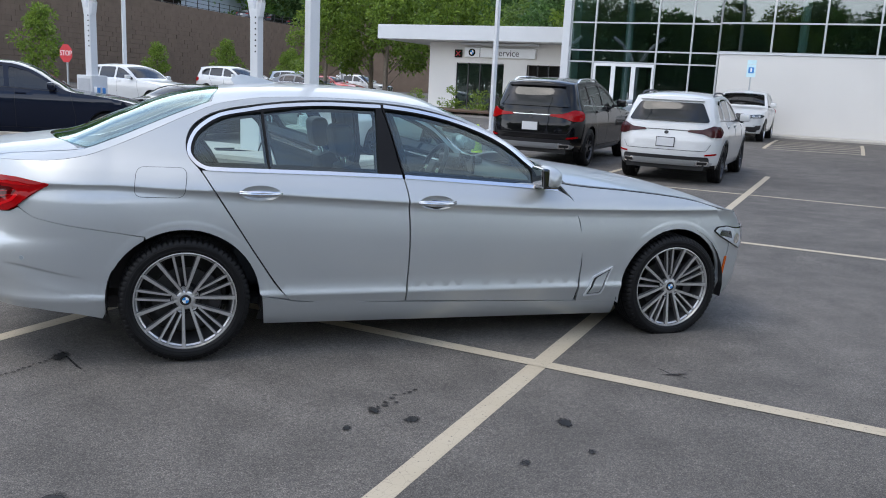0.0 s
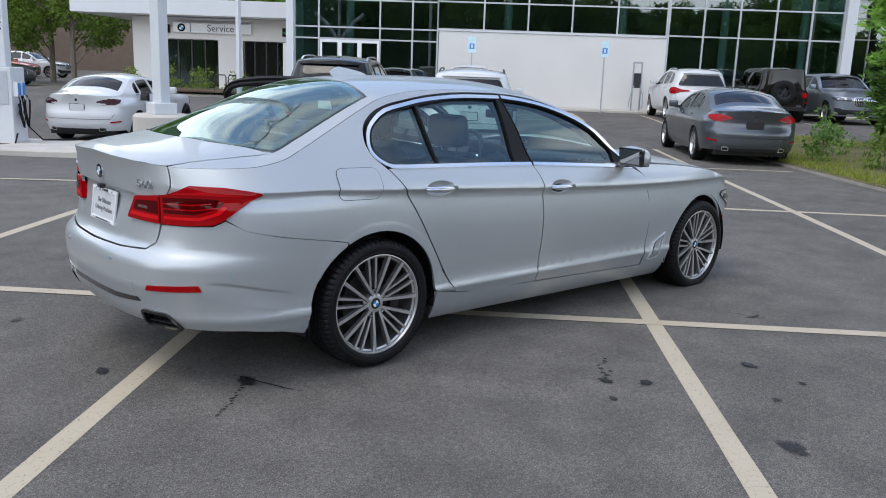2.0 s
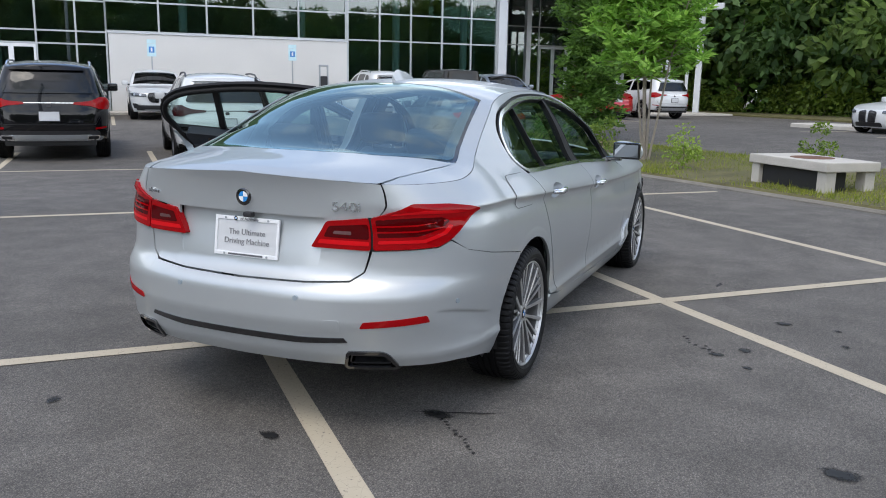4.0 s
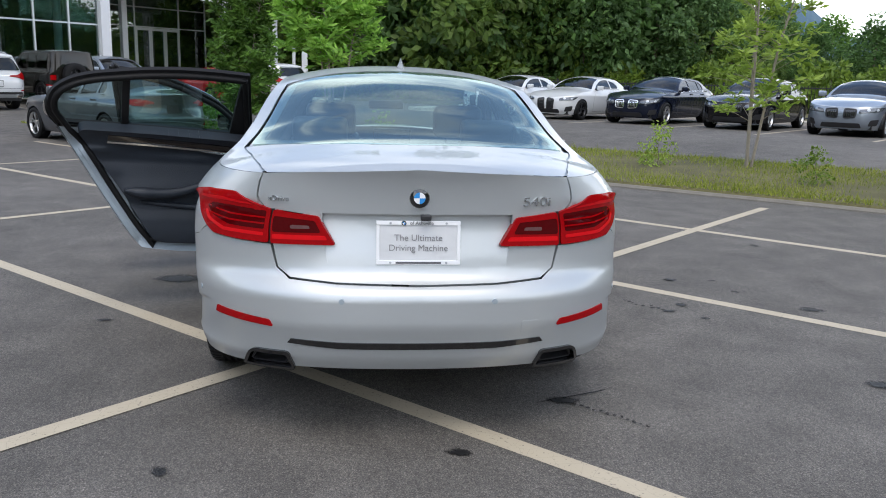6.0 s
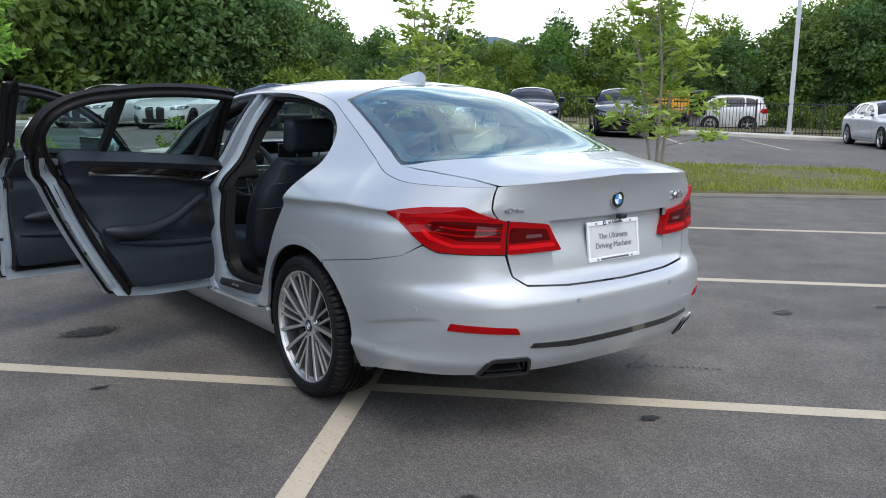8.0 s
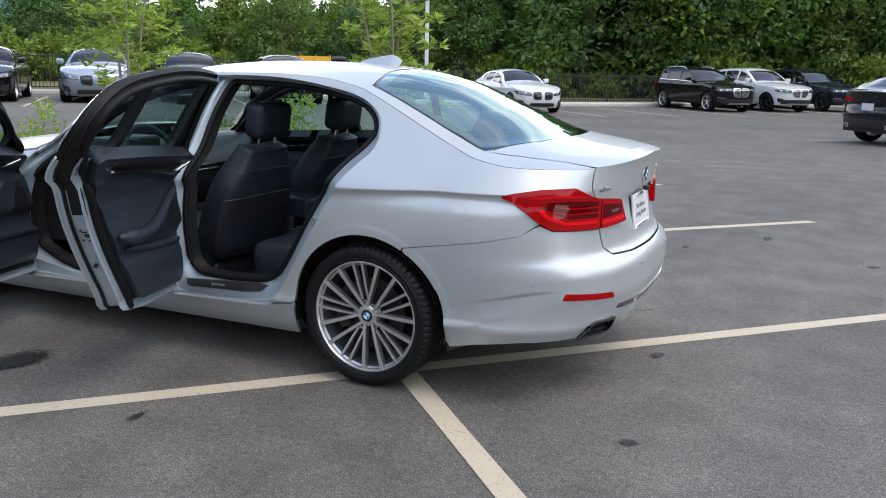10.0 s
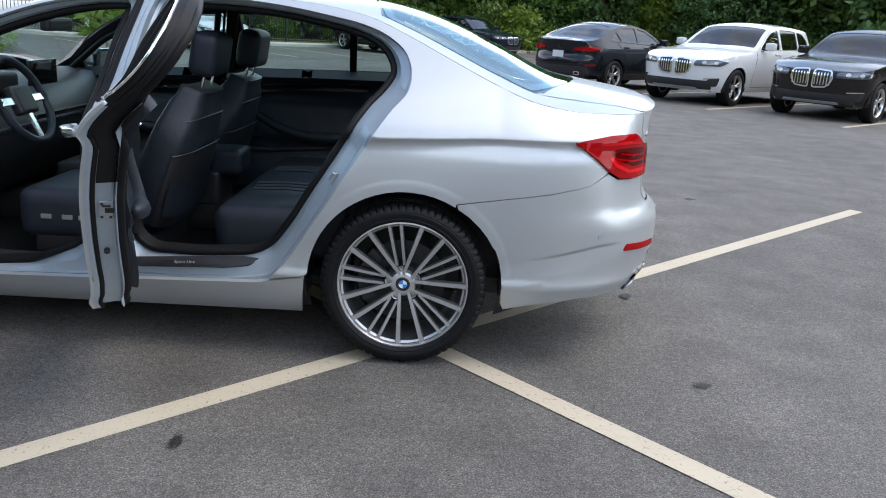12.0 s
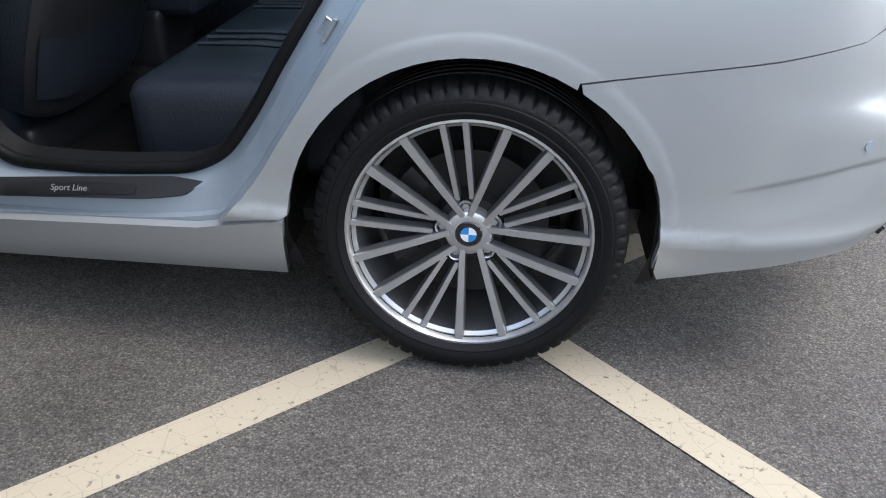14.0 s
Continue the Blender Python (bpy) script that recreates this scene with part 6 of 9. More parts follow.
for y0, y1, z0, z1 in ((-.158, .158, .066, .082), (-.158, .158, -.082, -.066), (-.158, -.146, -.066, .066), (.146, .158, -.066, .066)):
    box(bm, -.009, .0, y0, y1, z0, z1, PLM, .002)
part("plate_frame", bm, SIGN_WHITE, plate)
for text, size, z in (("The Ultimate", .034, .018), ("Driving Machine", .034, -.020)):
    letters("plate_letters", text, size, INK_PALE, PLM @ Matrix.Translation((-.006, 0, z)) @ BACKWARD, plate, .0006)
letters("frame_letters", "of Asheville", .019, INK, PLM @ Matrix.Translation((-.0105, -.012, .0735)) @ BACKWARD, plate, .0006)
bm = bmesh.new()
box(bm, -.0105, -.0085, -.085, .085, -.078, -.071, PLM)
part("frame_bar", bm, INK, plate)
for y in (-.105, .105):
    for z in (.0735, -.0745):
        bm = bmesh.new()
        tube(bm, [PLM @ Vector((-.006, y, z)), PLM @ Vector((-.0125, y, z))], .0045, 10)
        part("screw", bm, GREY_METAL, plate)
roundel(plate, PLM @ Matrix.Translation((-.0085, .055, .0735)) @ BACKWARD, .009, .002)
part("boot_camera", new_box(-1.06, -1.03, -.045, -.005, .878, .900, .006), BLACK, boot)
V_, F_ = [], []
for i in range(25):
    s_ = -.365 + .73 * i / 24
    a_, b_ = back5(s_, .897), recess5(s_, .897)
    V_ += [a_, b_]
    if i:
        k_ = 2 * i
        F_.append([k_ - 2, k_, k_ + 1, k_ - 1])
join_patches("boot_handle", [(V_, F_, [Vector((0, 0, -1))] * len(V_))], DARK_TRIM, boot, "dark underside of the boot handle lip")

# dark sheets added behind the panel gaps to stand for the shade in them
skin_poly = half_skin(S5, dict(zb=.20, wb=2.975, R=.335, arch=.395), .1)
allg = GLASS["rear"] + GLASS["front"]
skin_poly = [(max(a, A0 + .95), z) for a, z in skin_poly]


def lining5(a, z):
    p = side5(a, z)
    return Vector((p.x if p.x > -.35 else -.35 + (p.x + .35) * .95, p.y - .024, z))


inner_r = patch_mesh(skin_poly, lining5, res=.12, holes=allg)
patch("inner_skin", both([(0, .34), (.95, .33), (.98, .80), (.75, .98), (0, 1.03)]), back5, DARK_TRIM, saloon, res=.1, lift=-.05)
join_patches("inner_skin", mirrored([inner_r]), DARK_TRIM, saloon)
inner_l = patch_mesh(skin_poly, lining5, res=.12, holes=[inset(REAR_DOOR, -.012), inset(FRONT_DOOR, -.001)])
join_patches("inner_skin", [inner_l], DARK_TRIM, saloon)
# fuel flap on the right side
flap = rounded([(-.245, .882), (-.005, .880), (.012, 1.024), (-.232, 1.024)], .04, 5)
fm = lambda a, z: Vector((side5(a, z).x, -side5(a, z).y, z))
join_patches("fuel_flap_gap", [patch_mesh(inset(flap, -.0025), fm, lift=.0024, **SHARP)], DARK_TRIM, saloon)
patch("fuel_flap", flap, fm, SILVER, saloon, "flush fuel filler flap", lift=.0036, thick=.001, **SHARP)


# ---- doors ----
def door5(which, left, angle=0.0):
    low, top, full = (REAR_LOW, REAR_TOP, REAR_DOOR) if which == "rear" else (FRONT_LOW, FRONT_TOP, FRONT_DOOR)
    flip = (lambda p: p) if left else mirrored
    depth = .100 if left else .085
    hx0, hz = (.378, .910) if which == "rear" else (1.352, .868)
    bowl = [(hx0 + .104 * math.cos(t), hz + .040 * math.sin(t)) for t in np.linspace(0, math.tau, 33)[:-1]]
    skin = [patch_mesh(low, side5, thick=.010 if left else .05, holes=[bowl], **SHARP)]
    label = f"{which} door standing open, black trim inside" if left else f"closed {which} door"
    door = join_patches(f"{which}_door", flip(skin), SILVER, saloon, label)
    if left:
        hx, hy = (1.185, .875) if which == "rear" else (2.27, .86)
        # the hinge line leans, so that the door rises a little as it opens
        lean_m = Matrix.Rotation(radians(4.3 if which == "rear" else 3.0), 4, "X") @ Matrix.Rotation(radians(-.7), 4, "Y")
        door.matrix_local = Matrix.Translation((hx, hy + (.014 if which == "rear" else 0), .8 + (.028 if which == "rear" else .02))) @ lean_m @ Matrix.Rotation(-radians(angle), 4, "Z") @ Matrix.Translation((-hx, -hy, -.8))

    def add(name, pieces, material, label="", parent=None):
        return join_patches(name, flip(pieces), material, parent or door, label)

    gl = GLASS[which]
    add("window_frame", [patch_mesh(top, side5, res=.05, lift=.001, thick=.012 if left else .045, holes=gl)], FRAME_BLACK, "gloss black window surround")
    add("window_frame", [patch_mesh(inset(top, .008), inner5(.050), res=.05, thick=.026, holes=[inset(g_, .014) for g_ in gl], flip=True)], FRAME_MATT, "black inner window surround")
    for g in gl:
        add("window", [patch_mesh(inset(g, -.005), inner5(.016), res=.09)], SHEET, "lightly tinted side glass")
    add("chrome_trim", [patch_mesh(band(CHROME_LINE[which], .018), side5, res=.03, lift=.005, thick=.005)], CHROME, "bright chrome window trim")
    if which == "front":
        add("chrome_trim", [patch_mesh(band(CHROME_UP, .018), side5, res=.03, lift=.007, thick=.007)], CHROME, "bright chrome window trim")
    # handle with its bowl
    add("handle_bowl", [patch_mesh(bowl, lambda a, z: side5(a, z) - Vector((0, .038 * max(0., 1 - ((a - hx0) / .104) ** 2 - ((z - hz) / .040) ** 2) ** .7, 0)), res=.014)], SILVER)
    bm = bmesh.new()
    pts = []
    for i in range(11):
        t = -1 + 2 * i / 10
        q = side5(hx0 + t * .108, hz)
        pts.append(q + Vector((0, .002 + .022 * (1 - t * t) ** .6, .0)))
    tube(bm, pts, [.008 + .011 * (1 - (-1 + 2 * i / 10) ** 2) for i in range(11)], 10)
    if not left:
        for v in bm.verts:
            v.co.y = -v.co.y
    bmesh.ops.recalc_face_normals(bm, faces=bm.faces)
    grip = part("door_handle", bm, HANDLE, door, "silver pull handle with chrome strip", smooth=True)
    bm = new_tube([p + Vector((0, .016 * (1 - abs(i - 5) / 5) + .003, .010)) for i, p in enumerate(pts)], .0045, 8)
    if not left:
        for v in bm.verts:
            v.co.y = -v.co.y
    bmesh.ops.recalc_face_normals(bm, faces=bm.faces)
    part("handle_strip", bm, CHROME, grip, "chrome strip", smooth=True)
    if left:
        # shut face: painted below, black cover and frame above
        lo = dense(full, .02)
        dp = lambda z, d: d + (min(d, .058) - d) * step(.97, 1.06, z)
        rows = [[inner5(dp(z, d))(a, z) for a, z in inset(lo, k)] for d, k in ((.006, .002), (.026, .004), (.030, .016), (.042, .020), (depth, .027))]
        zs = [z for a, z in lo]
        V = [p for r_ in rows for p in r_]
        n = len(lo)
        pieces = {0: [], 1: []}
        for r_ in range(len(rows) - 1):
            cut = (1.0, .99, .86, .77)[r_]
            for k in range(n):
                j = (k + 1) % n
                f_ = [r_ * n + k, r_ * n + j, (r_ + 1) * n + j, (r_ + 1) * n + k]
                pieces[0 if (zs[k] + zs[j]) / 2 < cut else 1].append(f_)
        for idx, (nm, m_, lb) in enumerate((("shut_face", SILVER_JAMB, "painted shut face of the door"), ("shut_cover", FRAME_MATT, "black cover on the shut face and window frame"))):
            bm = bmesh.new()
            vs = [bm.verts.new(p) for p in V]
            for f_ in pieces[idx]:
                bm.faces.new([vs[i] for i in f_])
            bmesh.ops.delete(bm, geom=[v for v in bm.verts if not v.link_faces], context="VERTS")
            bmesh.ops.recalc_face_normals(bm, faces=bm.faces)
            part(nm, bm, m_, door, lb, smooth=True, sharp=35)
        bm = bmesh.new()
        pts2 = [inner5(dp(z, .034))(a, z) for a, z in inset(lo, .011)]
        tube(bm, pts2 + [pts2[0]], .0075, 6, cap=False)
        bmesh.ops.recalc_face_normals(bm, faces=bm.faces)
        part("edge_seal", bm, RUBBER, door, "thin black rubber edge seal", smooth=True, sharp=80)
    # inner sheet, seal, trim card
    add("inner_sheet", [patch_mesh(inset(low, .004), inner5(depth - .004), res=.07, flip=True)], SILVER_JAMB if left else FRAME_MATT, "painted inner door sheet")
    if left:
        ring = dense(inset(low, .010), .02)
        hi = [(a, max(z, .74)) for a, z in ring]
        hi = [p for i, p in enumerate(hi) if p[1] > .7401 or hi[i - 1][1] > .7401 or hi[(i + 1) % len(hi)][1] > .7401]
        add("sheet_cover", [patch_mesh(hi, inner5(depth - .004), res=.07, lift=-.005, flip=True)], FRAME_MATT, "black cover over the upper sheet")
        add("sheet_lining", [patch_mesh(inset(inset(low, .014), .010 if which == "rear" else .020), inner5(depth - .004), res=.07, lift=-.004, flip=True)], FRAME_MATT, "black lining inside the painted edge")
    s_out = inset(inset(full, .03), .012)
    s_in = inset(s_out, .024 if which == "rear" else .016)
    seal_pts = [(p[0] + (q[0] - p[0]) * (1 - step(.90, 1.02, p[1])), p[1] + (q[1] - p[1]) * (1 - step(.90, 1.02, p[1]))) for p, q in zip(s_out, s_in)]
    bm = bmesh.new()
    pts = [inner5(depth + .006 + (.064 - depth - .006) * step(.97, 1.06, z))(a, z) for a, z in dense(seal_pts, .03)]
    tube(bm, pts + [pts[0]], .017, 8, cap=False)
    if not left:
        for v in bm.verts:
            v.co.y = -v.co.y
    bmesh.ops.recalc_face_normals(bm, faces=bm.faces)
    part("door_seal", bm, RUBBER, door, "black rubber door seal", smooth=True, sharp=80)
    a_lo = .22 if which == "rear" else 1.23
    if which == "rear":
        card = [(.66, .362), (.605, .380), (.545, .47), (.440, .640), (.285, .858), (.185, .985), (.21, 1.005), (.60, 1.002), (1.150, .985), (1.160, .83), (1.165, .57), (1.160, .352)]
        blade = [(.34, .950), (.60, .944), (.90, .930), (1.13, .912)]
        arm = [(.44, .668), (.54, .658), (.64, .655), (.74, .668), (.86, .705), (.98, .765), (1.075, .815)]
        lip = [(.53, .600), (.70, .585), (.90, .570), (1.145, .565)]
        pull = [(.86, .913), (1.0, .905), (1.06, .910), (1.13, .955)]
        spk = [(.955, .672), (1.09, .790), (1.13, .770), (1.135, .660)]
    else:
        card = [(1.27, .37), (1.255, .57), (1.24, .83), (1.225, .965), (1.24, .985), (1.65, .965), (2.08, .94), (2.16, .89), (2.215, .75), (2.25, .50), (2.24, .345)]
        blade = [(1.30, .925), (2.05, .885)]
        arm = [(1.32, .640), (1.45, .650), (1.60, .665), (1.75, .70), (1.86, .76), (1.93, .80)]
        lip = [(1.29, .545), (1.60, .530), (1.90, .525), (2.23, .515)]
        pull = [(1.72, .895), (1.86, .885), (1.95, .885), (2.03, .92)]
        spk = [(2.0, .62), (2.08, .78), (2.16, .76), (2.2, .60)]

    def relief(a, z):
        r = .028 + .022 * step(.86, .93, z) - .014 * step(.78, .84, z) * (1 - step(.84, .90, z))
        r += .030 * step(.60, .66, z) * (1 - step(.66, .80, z)) * step(a_lo + .15, a_lo + .3, a)
        r += .018 * (1 - step(.50, .58, z))
        return inner5(depth + r)(a, z)

    c_ob = add("trim_card", [patch_mesh(rounded(card, .03, 3), relief, res=.03, thick=.06, flip=True)], LEATHER, "black leather-like door trim")
    for nm, line, w, m_, lift in (("wood_strip", blade, .032, WOOD, .004), ("trim_strip", [(p[0], p[1] - .012) for p in blade], .011, CHROME, .010)):
        add(nm, [patch_mesh(band(line, w), relief, res=.04, lift=lift, thick=.004, flip=True)], m_, "dark wood trim" if nm == "wood_strip" else "thin chrome strip", c_ob)

    def sweep(name, line, radii, off, material, label):
        bm = bmesh.new()
        ps = [relief(a, z) - Vector((0, off, 0)) for a, z in line]
        fine = []
        for i in range(len(ps) - 1):
            p0, p1, p2, p3 = ps[max(i - 1, 0)], ps[i], ps[i + 1], ps[min(i + 2, len(ps) - 1)]
            for k in range(4):
                t = k / 4
                fine.append(0.5 * ((2 * p1) + (p2 - p0) * t + (2 * p0 - 5 * p1 + 4 * p2 - p3) * t * t + (3 * p1 - p0 - 3 * p2 + p3) * t * t * t))
        fine.append(ps[-1])
        n = len(fine)
        tube(bm, fine, [(radii[0] + (radii[1] - radii[0]) * i / (n - 1)) * min(1, .25 + i * .22) for i in range(n)], 10)
        if not left:
            for v in bm.verts:
                v.co.y = -v.co.y
        bmesh.ops.recalc_face_normals(bm, faces=bm.faces)
        part(name, bm, material, c_ob, label, smooth=True, sharp=80)

    sweep("armrest", arm, (.038, .020), .012, LEATHER, "padded armrest with pull")
    sweep("pocket_lip", lip, (.018, .016), .006, LEATHER, "rim of the door pocket")
    sweep("release_handle", pull, (.012, .007), .008, CHROME, "chrome door release")
    add("speaker_grille", [patch_mesh(rounded(spk, .015, 2), relief, res=.04, lift=.003, thick=.004, flip=True)], DARK_TRIM, "black speaker grille", c_ob)
    # latch with its slot and screws, and two plugs, on the shut face
    if left:
        (e0, e1), tilt = ((( .316, .690), (.40, .548)), -32) if which == "rear" else (((1.216, .70), (1.218, .52)), 0)
        mm = Matrix.Translation(inner5(.071)(*e0)) @ Matrix.Rotation(radians(tilt), 4, "Y")
        lt = part("latch", new_box(-.004, .02, -.020, .020, -.032, .032, .003, mm), GREY_METAL, door, "metal door latch")
        part("latch_slot", new_box(-.0055, .0, -.021, .004, -.008, .010, .001, mm), DARK_TRIM, lt)
        part("latch_slot", new_box(-.0055, .0, -.012, .012, .014, .021, .001, mm), DARK_TRIM, lt)
        for y_, z_ in ((.012, .026), (-.012, -.024), (.012, -.024)):
            part("screw", new_tube([mm @ Vector((-.0065, y_, z_)), mm @ Vector((.0, y_, z_))], .0045, 8), DARK_METAL, lt)
        mm = Matrix.Translation(inner5(.062)(*e1)) @ Matrix.Rotation(radians(tilt), 4, "Y")
        part("plug", new_tube([mm @ Vector((-.003, 0, 0)), mm @ Vector((.02, 0, 0))], .009, 12), BLACK, door, "black rubber plug")
    return door


FRAME_BLACK = mat("frame_black", (0.010, 0.010, 0.011), 0.5, vary=0.05, spec=0.15)
HANDLE = mat("handle_silver", (0.58, 0.61, 0.64), 0.22, 0.9, vary=0.04)
FRAME_MATT = mat("frame_matt_black", (0.010, 0.010, 0.011), 0.6, vary=0.15, spec=0.25)
WOOD = mat("dark_wood", (0.014, 0.008, 0.006), 0.15, vary=0.4, scale=12.0, fine=90.0, coat=1.0)
door5("rear", False)
fd = door5("front", False)
REAR_OPEN, FRONT_OPEN = 67.0, 65.5
door5("rear", True, REAR_OPEN)
FD_L = door5("front", True, FRONT_OPEN)


def mirror5(parent, s):
    y0 = .845
    bm = bmesh.new()
    cols = []
    for i in range(17):
        f = -1 + 2 * i / 16
        g = max(0.02, 1 - abs(f) ** 3.2) ** .5
        ring_ = []
        for k in range(20):
            t = math.tau * k / 20
            cx, cz = math.cos(t), math.sin(t)
            front = .075 if cx > 0 else .050
            ring_.append(bm.verts.new((2.010 + front * g * math.copysign(abs(cx) ** .8, cx), y0 + .135 + .105 * f, 1.030 + (.062 if cz > 0 else .052) * (g ** .8) * math.copysign(abs(cz) ** .75, cz) - .012 * f)))
        cols.append(ring_)
    for c0, c1 in zip(cols, cols[1:]):
        for k in range(20):
            bm.faces.new((c0[k], c0[(k + 1) % 20], c1[(k + 1) % 20], c1[k]))
    bm.faces.new(cols[0])
    bm.faces.new(cols[-1])
    for v in bm.verts:
        v.co.x += (v.co.y - y0) * -.10
        if s < 0:
            v.co.y = -v.co.y
    bmesh.ops.recalc_face_normals(bm, faces=bm.faces)
    mo = part("mirror", bm, SILVER, parent, "silver door mirror with black lower shell", smooth=True, sharp=60)
    bm = new_box(1.9395, 1.9440, y0 + .052, y0 + .218, .986, 1.076, .003)
    for v in bm.verts:
        v.co.x += (v.co.y - y0) * -.10 - (v.co.z - 1.035) * .14
        v.co.y *= s
    bmesh.ops.recalc_face_normals(bm, faces=bm.faces)
    part("mirror_glass", bm, MIRROR, mo, "mirror glass")
    bm = new_box(1.945, 2.05, y0 + .045, y0 + .225, .972, .994, .010)
    box(bm, 1.98, 2.06, y0 - .03, y0 + .09, .955, .985, bevel=.012)
    box(bm, 1.944, 1.985, y0 + .040, y0 + .230, .975, 1.088, bevel=.012)
    for v in bm.verts:
        v.co.x += (v.co.y - y0) * -.10 - ((v.co.z - 1.035) * .14 if v.co.x < 1.97 else 0)
        v.co.y *= s
    bmesh.ops.recalc_face_normals(bm, faces=bm.faces)
    part("mirror_foot", bm, GLOSS_BLACK, mo, "black mirror foot")


MIRROR = mat("mirror", (0.24, 0.25, 0.26), 0.02, 1.0, vary=0.01)
mirror5(fd, -1)
mirror5(FD_L, 1)


# ---- openings on the left, wheels, underside ----
def resample(poly, n, start):
    """n points at even steps along a closed outline, from its point nearest to start."""
    k = min(range(len(poly)), key=lambda i: math.hypot(poly[i][0] - start[0], poly[i][1] - start[1]))
    pts = poly[k:] + poly[:k] + [poly[k]]
    run = [0.0]
    for p, q in zip(pts, pts[1:]):
        run.append(run[-1] + math.hypot(q[0] - p[0], q[1] - p[1]))
    out, j = [], 0
    for i in range(n):
        d = run[-1] * i / n
        while run[j + 1] < d:
            j += 1
        t = (d - run[j]) / max(1e-9, run[j + 1] - run[j])
        out.append((pts[j][0] + (pts[j + 1][0] - pts[j][0]) * t, pts[j][1] + (pts[j + 1][1] - pts[j][1]) * t))
    return out


def jamb(name, outline, seal_line, depth, start):
    """Painted door opening that steps inwards to a rounded rubber seal."""
    n = 170
    lo, se = resample(inset(smooth_line(outline), -.012), n, start), resample(smooth_line(seal_line, corner=70), n, start)
    mixed = lambda t: [(p[0] + (q[0] - p[0]) * t, p[1] + (q[1] - p[1]) * t) for p, q in zip(lo, se)]
    rows = [[inner5(d)(a, z) for a, z in mixed(t)] for t, d in ((0, .004), (.03, .022), (.16, .030), (.20, .046), (.62, .066), (.70, .082), (1.0, depth))]
    bm = bmesh.new()
    vr = [[bm.verts.new(p) for p in r] for r in rows]
    for r0, r1 in zip(vr, vr[1:]):
        for k in range(n):
            bm.faces.new((r0[k], r0[(k + 1) % n], r1[(k + 1) % n], r1[k]))
    bmesh.ops.recalc_face_normals(bm, faces=bm.faces)
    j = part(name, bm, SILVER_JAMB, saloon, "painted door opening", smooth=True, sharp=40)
    bm = bmesh.new()
    pts = [inner5(depth - .008)(a, z) for a, z in se]
    tube(bm, pts + [pts[0]], .015, 8, cap=False)
    bmesh.ops.recalc_face_normals(bm, faces=bm.faces)
    part("opening_seal", bm, RUBBER, j, "black rubber seal of the opening", smooth=True, sharp=80)
    bm = bmesh.new()
    r0 = [bm.verts.new(inner5(depth + .002)(a, z)) for a, z in se]
    r1 = [bm.verts.new(inner5(depth + .06)(a, z)) for a, z in inset(se, .012)]
    for k in range(n):
        bm.faces.new((r0[k], r0[(k + 1) % n], r1[(k + 1) % n], r1[k]))
    bmesh.ops.recalc_face_normals(bm, faces=bm.faces)
    part("pillar_trim", bm, FRAME_MATT, j, "black inner pillar trim", smooth=True, sharp=60)


REAR_SEAL = [(.70, .404), (.625, .412), (.555, .445), (.482, .532), (.398, .668), (.284, .850), (.178, 1.018), (.108, 1.098), (.084, 1.15), (.100, 1.200), (.155, 1.255), (.24, 1.290), (.36, 1.316), (.52, 1.342), (.70, 1.357), (.90, 1.361), (1.015, 1.354), (1.036, 1.30), (1.085, .985), (1.098, .831), (1.105, .567), (1.095, .45), (1.04, .405), (.95, .396)]
FRONT_SEAL = [(1.36, .392), (1.305, .43), (1.294, .567), (1.28, .831), (1.262, .985), (1.194, 1.29), (1.180, 1.346), (1.30, 1.338), (1.53, 1.285), (1.69, 1.225), (1.80, 1.172), (1.94, 1.062), (2.09, .94), (2.15, .875), (2.205, .75), (2.24, .55), (2.22, .43), (2.14, .385)]
jamb("rear_opening", [(.60, .316), (.544, .325), (.49, .39), (.388, .54), (.2, .838), (.085, 1.012), (.02, 1.10), (.012, 1.16), (.036, 1.225), (.115, 1.286), (.22, 1.326), (.34, 1.350), (.52, 1.378), (.70, 1.394), (.90, 1.399), (1.055, 1.394), (1.08, 1.30), (1.135, .985), (1.150, .831), (1.160, .567), (1.160, .300)], REAR_SEAL, .112, (1.0, 1.39))
jamb("front_opening", [(1.240, .297), (1.245, .567), (1.232, .831), (1.215, .985), (1.140, 1.30), (1.115, 1.394), (1.30, 1.376), (1.54, 1.322), (1.70, 1.26), (1.82, 1.205), (1.97, 1.094), (2.135, .962), (2.203, .898), (2.261, .758), (2.30, .503), (2.285, .265)], FRONT_SEAL, .112, (1.2, 1.39))
post = [(1.155, .30), (1.155, .567), (1.145, .831), (1.130, .985), (1.075, 1.30), (1.050, 1.396), (1.12, 1.394), (1.145, 1.30), (1.220, .985), (1.237, .831), (1.250, .567), (1.245, .297)]
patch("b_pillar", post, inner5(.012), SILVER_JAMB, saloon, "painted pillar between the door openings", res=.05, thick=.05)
patch("pillar_seal", rounded([(1.095, 1.385), (1.120, 1.388), (1.145, 1.30), (1.220, .985), (1.190, .985), (1.112, 1.30)], .004, 2), inner5(.010), RUBBER, saloon, "black rubber seal on the pillar", res=.04, lift=.004, thick=.012)


def tread(a, z):
    """The sloping face of the sill inside the door opening."""
    return inner5(.034 + (z - .330) * .85)(a, z)


